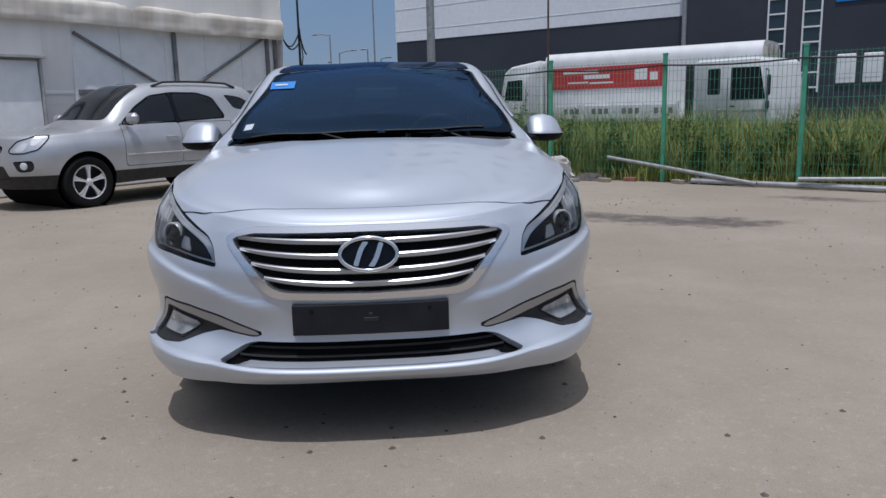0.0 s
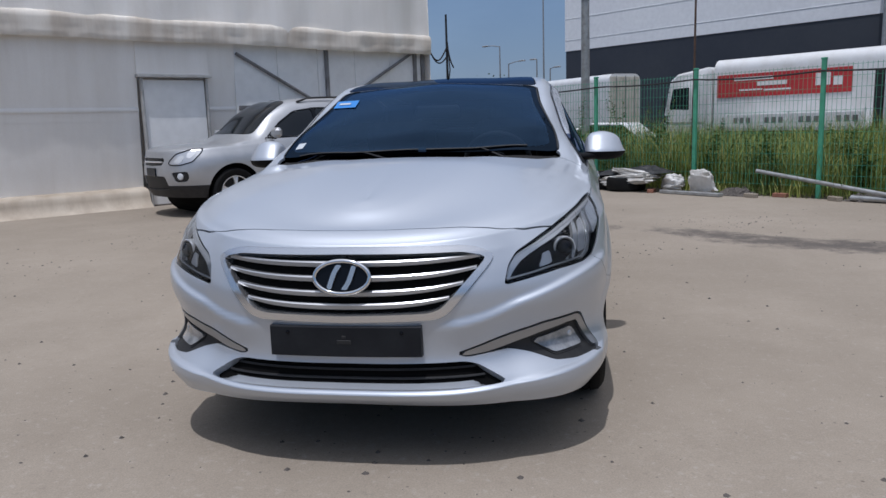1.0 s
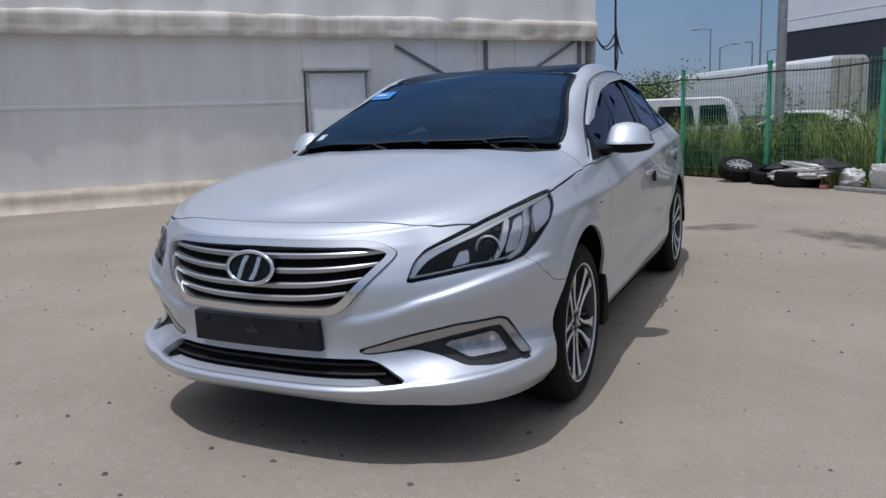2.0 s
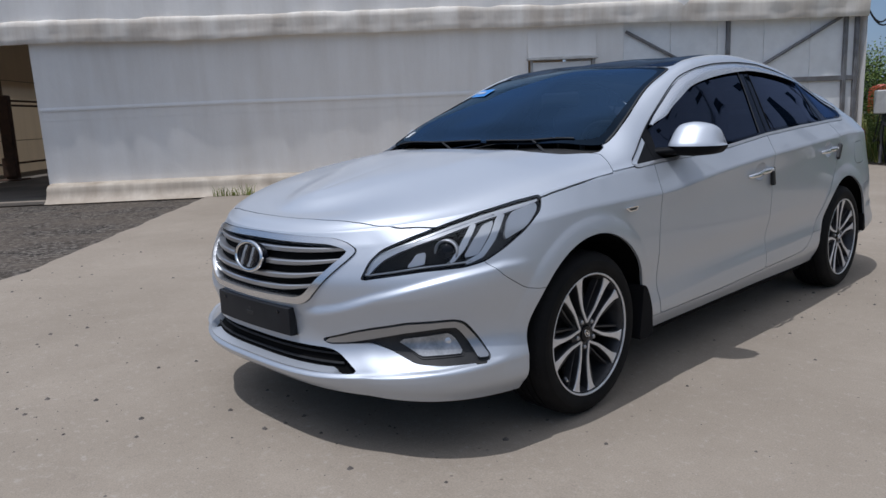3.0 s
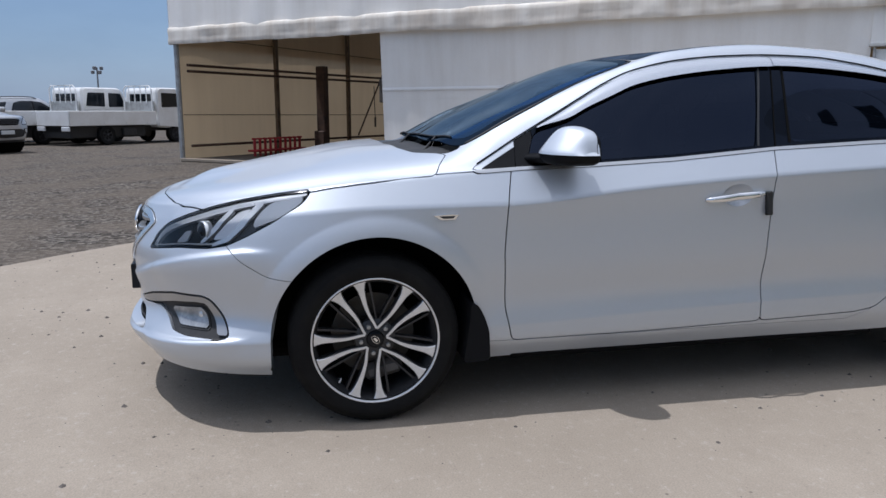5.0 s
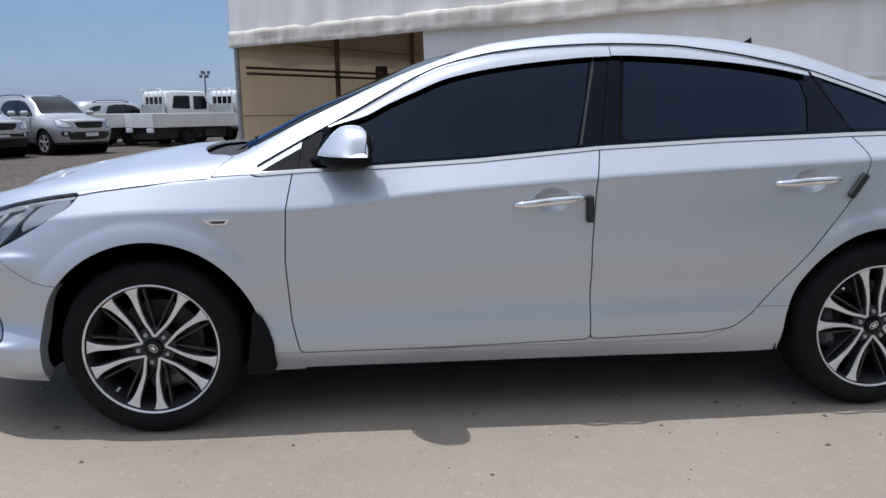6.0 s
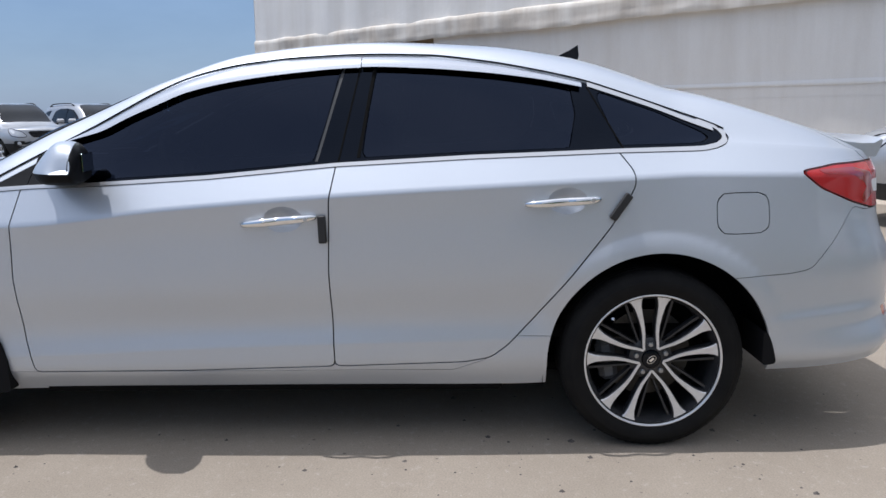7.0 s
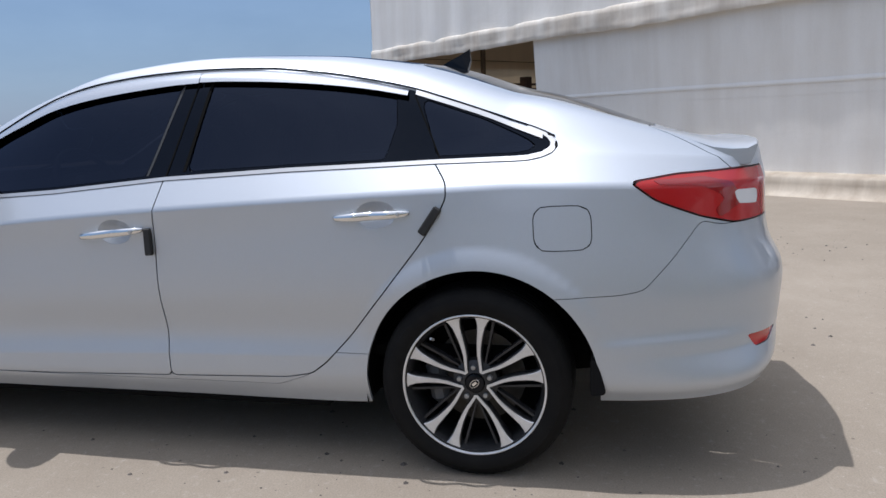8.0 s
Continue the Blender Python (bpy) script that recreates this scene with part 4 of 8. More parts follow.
def window_tint(name, through_tone, gloss_tone, gloss=0.12, edge=0.0):
    """Tinted glass: a see-through dark film with a glossy face."""
    m = bpy.data.materials.new(name)
    m.use_nodes = True
    n, L = m.node_tree.nodes, m.node_tree.links
    n.remove(n["Principled BSDF"])
    tr, gl, mx, lw = (n.new("ShaderNodeBsdf" + k) if k != "Mix" and k != "LW" else n.new("ShaderNodeMixShader" if k == "Mix" else "ShaderNodeFresnel") for k in ("Transparent", "Glossy", "Mix", "LW"))
    tr.inputs["Color"].default_value, gl.inputs["Color"].default_value = (*through_tone, 1), (*gloss_tone, 1)
    gl.inputs["Roughness"].default_value = 0.015
    lw.inputs["IOR"].default_value = 1.0 + gloss * 5
    if edge > 0:
        f, c = n.new("ShaderNodeLayerWeight"), n.new("ShaderNodeValToRGB")       # the reflection loses its tint at a flat angle
        f.inputs["Blend"].default_value = 0.5
        c.color_ramp.elements[0].position, c.color_ramp.elements[0].color = 0.45, (*gloss_tone, 1)
        c.color_ramp.elements[1].position, c.color_ramp.elements[1].color = 1.0, (edge * 0.75, edge * 0.9, edge, 1)
        mid = c.color_ramp.elements.new(0.80)
        mid.color = (*(q * 1.75 for q in gloss_tone), 1)
        L.new(f.outputs["Facing"], c.inputs[0]), L.new(c.outputs[0], gl.inputs["Color"])
    L.new(lw.outputs[0], mx.inputs[0]), L.new(tr.outputs[0], mx.inputs[1]), L.new(gl.outputs[0], mx.inputs[2])
    L.new(mx.outputs[0], n["Material Output"].inputs["Surface"])
    return m


SILVER = silver_paint()
TINT = window_tint("side_window_tint", (0.02, 0.021, 0.026), (0.37, 0.47, 0.74), 0.105)
SHIELD = window_tint("windscreen_blue_tint", (0.15, 0.17, 0.19), (0.165, 0.30, 0.50), 0.165, 0.85)
FRIT = window_tint("black_glass_border", (0.004, 0.005, 0.006), (0.16, 0.25, 0.38), 0.13)
ROOFTINT = window_tint("dark_roof_glass", (0.004, 0.005, 0.006), (0.22, 0.31, 0.47), 0.13)
FRAMEGLASS = window_tint("gloss_black_frame", (0.003, 0.003, 0.004), (0.34, 0.42, 0.60), 0.085)
FOGTRIM = material("dark_satin_chrome", (0.36, 0.37, 0.385), 0.28, 0.8)
BACKGLASS = material("dark_rear_glass", (0.005, 0.006, 0.009), 0.06, specular=0.22)
LENS = window_tint("clear_lamp_lens", (0.96, 0.97, 0.975), (0.9, 0.9, 0.9), 0.07)
CHROME = material("chrome", (0.78, 0.79, 0.80), 0.09, 1.0)
MIRROR = material("dark_mirror", (0.35, 0.37, 0.40), 0.05, 1.0)
SATIN = material("satin_chrome", (0.54, 0.55, 0.565), 0.30, 0.8)
SAILGREY = worn("dark_grey_sail_plastic", (0.0045, 0.005, 0.0065), (0.007, 0.0075, 0.009), 20, 0.6, 200, 0.03, specular=0.12)
SLAT = material("dull_chrome_slat", (0.50, 0.51, 0.525), 0.30, 0.85)
VISOR = material("silvery_window_visor", (0.52, 0.55, 0.60), 0.26, 0.75, coat=0.6)
GLOSSBLACK = material("gloss_black_trim", (0.005, 0.006, 0.009), 0.10, specular=0.22)
FOGGLASS = worn("fog_lamp_glass", (0.40, 0.41, 0.42), (0.20, 0.21, 0.22), 16, 0.2, 120, 0.1, 0.35, coat=0.6)
PLATE = worn("plate_holder_black", (0.012, 0.013, 0.016), (0.018, 0.020, 0.023), 7, 0.5, 90, 0.05, specular=0.2)
MATTBLACK = worn("matt_black_plastic", (0.012, 0.012, 0.013), (0.020, 0.020, 0.020), 25, 0.6, 140, 0.1)
# near-black: the shade inside wheel housings and underbody is in the colour
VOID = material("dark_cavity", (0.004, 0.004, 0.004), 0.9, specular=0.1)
GRILLEBLACK = material("black_grille_plastic", (0.020, 0.020, 0.022), 0.5)
LAMPBLACK = material("lamp_housing_black", (0.030, 0.031, 0.034), 0.3)
REFLECTOR = material("lamp_reflector", (0.66, 0.67, 0.685), 0.24, 0.55)
FROST = material("frosted_lamp_white", (0.78, 0.79, 0.81), 0.3)
HOUSEGREY = material("smoked_lamp_housing", (0.035, 0.036, 0.039), 0.3, 0.2)
# paler than the cabin trim: sunlight on wheel and mirror put into the grey
STEER = material("sunlit_grey_trim", (0.34, 0.35, 0.37), 0.5)
LAMPGREY = material("grey_lamp_reflector", (0.58, 0.59, 0.61), 0.28, 0.45)
TAILRED = material("red_tail_lens", (0.47, 0.009, 0.009), 0.2, coat=0.3, coat_rough=0.02)
TAILSEAL = material("tail_lamp_gasket", (0.05, 0.004, 0.005), 0.35)
FRAMECHROME = material("bright_satin_chrome", (0.70, 0.71, 0.725), 0.24, 0.9)
SEAMGREY = material("worn_grey_rubber", (0.022, 0.023, 0.026), 0.45)
FLAPRUBBER = material("dull_black_rubber", (0.010, 0.010, 0.011), 0.85, specular=0.12)
TAILDARK = material("dark_red_tail_lens", (0.30, 0.006, 0.008), 0.10, coat=1.0)
MACHINED = worn("machined_alloy", (0.76, 0.765, 0.775), (0.68, 0.685, 0.695), 30, 0.3, 200, 0.03, 0.55)
GUNMETAL = worn("dark_painted_alloy", (0.030, 0.031, 0.034), (0.045, 0.045, 0.048), 20, 0.38, 100, 0.04, 0.3)
DISC = worn("brake_disc_steel", (0.07, 0.068, 0.065), (0.05, 0.045, 0.04), 20, 0.45, metal=0.7)
CABIN = worn("dark_cabin_trim", (0.030, 0.030, 0.032), (0.045, 0.044, 0.044), 8, 0.7)
STICKER = material("blue_sticker", (0.02, 0.22, 0.62), 0.4)
PALE = material("pale_sticker", (0.55, 0.58, 0.60), 0.5)


# ---- cutting the skin ----
class Skin:
    """Points with normals and polygons."""

    def __init__(self, v, n, f):
        self.v, self.n, self.f = v, n, f

    def split(self, g):
        """Cut along g = 0 (one value for each point): the pieces below and above."""
        v, nn = [tuple(p) for p in self.v], [tuple(p) for p in self.n]
        g = [float(x) if abs(x) > 1e-7 else 1e-7 for x in g]
        made, low, high = {}, [], []

        def crossing(a, b):
            k = (a, b) if a < b else (b, a)
            if k not in made:
                t = g[k[0]] / (g[k[0]] - g[k[1]])
                made[k] = len(v)
                v.append(tuple(p + t * (q - p) for p, q in zip(v[k[0]], v[k[1]])))
                nn.append(tuple(p + t * (q - p) for p, q in zip(nn[k[0]], nn[k[1]])))
            return made[k]
        for f in self.f:
            s = [g[i] < 0 for i in f]
            if all(s):
                low.append(f)
            elif not any(s):
                high.append(f)
            else:
                lo, hi = [], []
                for i, a in enumerate(f):
                    b = f[(i + 1) % len(f)]
                    (lo if s[i] else hi).append(a)
                    if s[i] != s[(i + 1) % len(f)]:
                        c = crossing(a, b)
                        lo.append(c), hi.append(c)
                if len(lo) > 2:
                    low.append(tuple(lo))
                if len(hi) > 2:
                    high.append(tuple(hi))
        V, N = np.array(v), np.array(nn)
        return Skin(V, N, low).tidy(), Skin(V, N, high).tidy()

    def tidy(self):
        if not self.f:
            return Skin(np.zeros((0, 3)), np.zeros((0, 3)), [])
        used = sorted({i for f in self.f for i in f})
        at = {k: i for i, k in enumerate(used)}
        return Skin(self.v[used], self.n[used], [tuple(at[i] for i in f) for f in self.f])

    def mirrored(self):
        k = np.array([-1, 1, 1])
        return Skin(self.v * k, self.n * k, [f[::-1] for f in self.f])

    def doubled(self):
        """Both halves, joined along the middle."""
        m = self.mirrored()
        v = np.concatenate([self.v, m.v])
        n = np.concatenate([self.n, m.n])
        k = len(self.v)
        to = list(range(2 * k))
        for i in np.where(abs(self.v[:, 0]) < 1e-4)[0]:
            to[k + i] = int(i)
        fs = list(self.f) + [tuple(to[k + i] for i in f) for f in m.f]
        return Skin(v, n, [f for f in fs if len(set(f)) > 2]).tidy()

    def moved(self, d):
        return Skin(self.v + self.n * d, self.n, self.f)

    def mesh(self, name, mat, rim=0.012):
        """The mesh, its free edges turned in by rim."""
        v, n, fs = list(map(tuple, self.v)), list(map(tuple, self.n)), list(self.f)
        if rim:
            count = {}
            for f in self.f:
                for i, a in enumerate(f):
                    b = f[(i + 1) % len(f)]
                    count.setdefault((min(a, b), max(a, b)), []).append((a, b))
            top, low = {}, {}
            for e in count.values():
                if len(e) == 1:
                    a, b = e[0]
                    for i in (a, b):
                        if i not in top:
                            top[i], low[i] = len(v), len(v) + 1
                            v += [v[i], tuple(p - rim * q for p, q in zip(v[i], n[i]))]
                            n += [(0, 0, 0), (0, 0, 0)]
                    fs.append((top[b], top[a], low[a], low[b]))
        me = bpy.data.meshes.new(name)
        me.from_pydata(v, [], fs)
        me.shade_smooth()
        me.normals_split_custom_set_from_vertices(n)
        me.materials.append(mat)
        return me


def outline_distance(P, poly):
    """Signed distance of 2D points to a closed outline, below zero inside."""
    A, B = np.asarray(poly, float), np.roll(np.asarray(poly, float), -1, axis=0)
    d = np.full(len(P), 1e9)
    inside = np.zeros(len(P), bool)
    for a, b in zip(A, B):
        e, w = b - a, P - a
        t = np.clip((w @ e) / max(e @ e, 1e-12), 0, 1)
        d = np.minimum(d, np.linalg.norm(w - t[:, None] * e, axis=1))
        c = (a[1] <= P[:, 1]) != (b[1] <= P[:, 1])
        den = e[1] if abs(e[1]) > 1e-12 else 1e-12
        inside ^= c & (P[:, 0] < a[0] + (P[:, 1] - a[1]) / den * e[0])
    return np.where(inside, -d, d)


def from_side(v):
    return np.stack([v[:, 1], v[:, 2]], 1)


def from_front(v):
    return np.stack([abs(v[:, 0]), v[:, 2]], 1)


def from_top(v):
    return np.stack([abs(v[:, 0]), v[:, 1]], 1)


def round_corner(v):
    return np.stack([abs(v[:, 0]) + v[:, 1], v[:, 2]], 1)


GAP = 0.0024


def filleted(points, r):
    """A closed outline whose corners are rounded off within r of each corner."""
    P = np.asarray(points, float)
    out = []
    for i in range(len(P)):
        a, b, c = P[i - 1], P[i], P[(i + 1) % len(P)]
        la, lc = np.linalg.norm(a - b), np.linalg.norm(c - b)
        p, q = b + (a - b) / la * min(r, 0.45 * la), b + (c - b) / lc * min(r, 0.45 * lc)
        for t in (0.0, 0.25, 0.5, 0.75, 1.0):
            out.append((1 - t) ** 2 * p + 2 * t * (1 - t) * b + t * t * q)
    return np.array(out)


def take(skin, poly, view, limit=None, gap=GAP, soft=0.02):
    """Cut an outline out of a skin: (the piece, the rest), with a panel gap between."""
    poly = filleted(poly, soft) if soft else poly
    g = outline_distance(view(skin.v), poly)
    if limit is not None:
        g = np.maximum(g, limit(skin.v))
    piece, rest = skin.split(g + gap)
    g2 = outline_distance(view(rest.v), poly)
    if limit is not None:
        g2 = np.maximum(g2, limit(rest.v))
    _, rest = rest.split(g2 - gap)
    return piece, rest


def grid_skin():
    G = master_skin()
    a, b = G.shape[:2]
    du, dv = np.gradient(G, axis=1), np.gradient(G, axis=0)
    n = np.cross(du, dv)
    ln = np.linalg.norm(n, axis=2, keepdims=True)
    n = n / np.maximum(ln, 1e-9)
    n[:, 0] = n[:, 1] * np.array([0, 1, 1])
    n[:, -1] = n[:, -2] * np.array([0, 1, 1])
    n[-1] = n[-2] * np.array([0, 1, 1])
    n /= np.maximum(np.linalg.norm(n, axis=2, keepdims=True), 1e-9)
    f = [(i * b + j, i * b + j + 1, (i + 1) * b + j + 1, (i + 1) * b + j) for i in range(a - 1) for j in range(b - 1)]
    v = G.reshape(-1, 3)
    return Skin(v, n.reshape(-1, 3), f)


WHOLE = grid_skin()
if np.sum(WHOLE.n[:, 0] * WHOLE.v[:, 0]) < 0:
    WHOLE.n = -WHOLE.n
    WHOLE.f = [f[::-1] for f in WHOLE.f]


def locate(view, target, limit):
    """The place and normal on the sedan's skin where a view shows the target."""
    v = WHOLE.v
    d = np.linalg.norm(view(v) - np.asarray(target), axis=1) + np.where(limit(v) > 0, 10, 0)
    i = np.argpartition(d, 26)[:26]
    w = 1 / (d[i] + 0.004)
    off = view(v[i]) - np.asarray(target)
    A = np.column_stack([np.ones(26), off]) * w[:, None]
    p = np.linalg.lstsq(A, v[i] * w[:, None], rcond=None)[0][0]
    n = (WHOLE.n[i] * w[:, None]).sum(0)
    return p, n / np.linalg.norm(n)


def on_side(y, z, out=0.0):
    p, n = locate(from_side, (y, z), lambda v: 0.4 - v[:, 0])
    return p + n * out


def on_corner(w, z, out=0.0):
    p, n = locate(round_corner, (w, z), lambda v: np.maximum(0.25 - v[:, 0], v[:, 1] + 0.1))
    return p + n * out


FRONT_ARCH, REAR_ARCH, ARCH_R = (0.0165, 0.342), (2.842, 0.332), 0.402


def arch(c):
    def g(v):
        up = np.hypot(v[:, 1] - c[0], v[:, 2] - c[1]) - ARCH_R
        down = abs(v[:, 1] - c[0]) - ARCH_R
        return np.maximum(np.where(v[:, 2] > c[1], up, down), 0.5 - v[:, 0])
    return g


DLO = [(0.393, 0.980), (0.596, 0.992), (0.843, 1.0), (1.23, 1.021), (1.694, 1.060), (2.169, 1.082), (2.695, 1.096), (3.0, 1.101), (3.055, 1.112), (3.083, 1.132), (3.06, 1.162),
       (2.973, 1.197), (2.852, 1.246), (2.704, 1.298), (2.587, 1.336), (2.425, 1.374), (2.21, 1.413), (1.994, 1.436), (1.767, 1.440), (1.564, 1.433), (1.351, 1.413), (1.137, 1.367),
       (1.0, 1.312), (0.908, 1.263), (0.80, 1.204), (0.69, 1.146), (0.58, 1.088), (0.48, 1.033), (0.42, 1.0)]
BELT = [(0.36, 0.962), (0.596, 0.978), (0.843, 0.986), (1.23, 1.006), (1.694, 1.046), (2.169, 1.067), (2.695, 1.081), (3.0, 1.084), (3.075, 1.098), (3.11, 1.132), (3.07, 1.172), (2.99, 1.205),
        (2.98, 1.194), (3.06, 1.158), (3.083, 1.132), (3.05, 1.11), (2.99, 1.10), (2.6, 1.12), (2.2, 1.11), (1.7, 1.09), (1.2, 1.05), (0.8, 1.02), (0.5, 1.01)]
HEADLAMP = [(-0.315, 0.663), (-0.262, 0.730), (-0.2, 0.766), (-0.12, 0.789), (-0.03, 0.812), (0.143, 0.850), (0.3, 0.879), (0.477, 0.904), (0.628, 0.919), (0.618, 0.868), (0.525, 0.806),
            (0.41, 0.752), (0.312, 0.716), (0.21, 0.702), (0.012, 0.695), (-0.147, 0.681)]
FOG = [(-0.55, 0.439), (-0.36, 0.477), (-0.086, 0.513), (0.15, 0.519), (0.2, 0.507), (0.25, 0.462), (0.33, 0.376), (0.31, 0.364), (0.081, 0.364), (-0.05, 0.373), (-0.17, 0.411), (-0.276, 0.433),
       (-0.387, 0.429), (-0.50, 0.423)]
GRILLE = [(-0.2, 0.809), (0.40, 0.804), (0.455, 0.791), (0.503, 0.766), (0.488, 0.738), (0.352, 0.583), (0.31, 0.566), (-0.2, 0.555)]
MOUTH = [(-0.2, 0.786), (0.40, 0.782), (0.474, 0.764), (0.462, 0.744), (0.331, 0.604), (0.29, 0.591), (-0.2, 0.579)]
INTAKE = [(-0.2, 0.412), (0.40, 0.409), (0.440, 0.40), (0.545, 0.339), (0.52, 0.333), (-0.2, 0.333)]
SHIELD_LINE = [(-0.2, 0.305), (0.4, 0.315), (0.63, 0.345), (0.712, 0.380), (0.712, 0.46), (0.692, 0.58), (0.660, 0.70), (0.630, 0.81), (0.606, 0.92), (0.590, 1.08), (0.582, 1.175), (0.3, 1.203), (-0.2, 1.205)]
ROOF_LINE = [(-0.2, 1.212), (0.3, 1.210), (0.575, 1.186), (0.543, 1.5), (0.515, 2.0), (0.49, 2.42), (0.465, 2.56), (-0.2, 2.60)]
BACK_LINE = [(-0.2, 2.612), (0.484, 2.575), (0.488, 2.8), (0.503, 3.1), (0.535, 3.36), (0.43, 3.425), (-0.2, 3.44)]
HOOD_LINE = [(-0.2, -0.836), (0.15, -0.830), (0.30, -0.813), (0.433, -0.780), (0.523, -0.745), (0.60, -0.704), (0.70, -0.62), (0.79, -0.45), (0.846, -0.212), (0.853, -0.09), (0.853, 0.01), (0.850, 0.134),
             (0.853, 0.251), (0.735, 0.318), (0.685, 0.290), (0.612, 0.205), (0.48, 0.158), (0.25, 0.132), (-0.2, 0.125)]
COWL_LINE = [(-0.2, 0.120), (0.25, 0.127), (0.48, 0.153), (0.615, 0.200), (0.69, 0.287), (0.722, 0.325), (0.718, 0.385), (0.65, 0.37), (0.4, 0.335), (-0.2, 0.325)]
FRONT_DOOR = [(0.553, 0.99), (0.527, 0.855), (0.516, 0.662), (0.527, 0.436), (0.556, 0.303), (1.125, 0.306), (1.666, 0.32), (1.659, 0.683), (1.669, 0.93), (1.694, 1.07), (1.2, 1.04), (0.8, 1.02)]
REAR_DOOR = [(1.694, 1.07), (1.669, 0.93), (1.659, 0.683), (1.666, 0.32), (2.139, 0.334), (2.235, 0.352), (2.294, 0.396), (2.387, 0.493), (2.517, 0.649), (2.655, 0.822), (2.714, 0.912), (2.745, 0.975),
             (2.741, 1.021), (2.684, 1.10), (2.169, 1.10)]
BUMPER_F = [(-1.4, 0.0), (-1.4, 1.0), (-0.545, 1.0), (-0.540, 0.722), (-0.48, 0.660), (-0.39, 0.603), (-0.33, 0.591), (-0.2, 0.585), (-0.2, 0.0)]
BUMPER_R = [(3.0, 0.641), (3.114, 0.643), (3.309, 0.655), (3.379, 0.669), (3.466, 0.763), (3.558, 0.880), (3.62, 0.862), (4.3, 0.862), (4.3, 0.0), (3.0, 0.0)]
TAIL = [(3.331, 1.012), (3.48, 1.032), (3.674, 1.036), (4.1, 1.032), (4.1, 0.862), (3.67, 0.862), (3.555, 0.893), (3.412, 0.950)]
FUEL = [(3.028, 0.94), (3.212, 0.943), (3.219, 0.801), (3.034, 0.795)]

CUPS, CUP = ((1.505, 0.868), (2.505, 0.922)), (0.070, 0.046)      # hollows behind the door handles

sedan = thing("sedan_car", Matrix.Identity(4), "silver metallic four-door sedan with tinted windows and black plate holder", "car")


def fitted(name, skin, mat, label="", rim=0.012, both=True, parent=None):
    """A panel on the left side and its mirror image on the right, or one across the middle."""
    if both:
        left = part(name, skin.mesh(name, mat, rim), mat, parent or sedan, label)
        part(name, skin.mirrored().mesh(name, mat, rim), mat, parent or sedan, label)
        return left
    return part(name, skin.doubled().mesh(name, mat, rim), mat, parent or sedan, label)


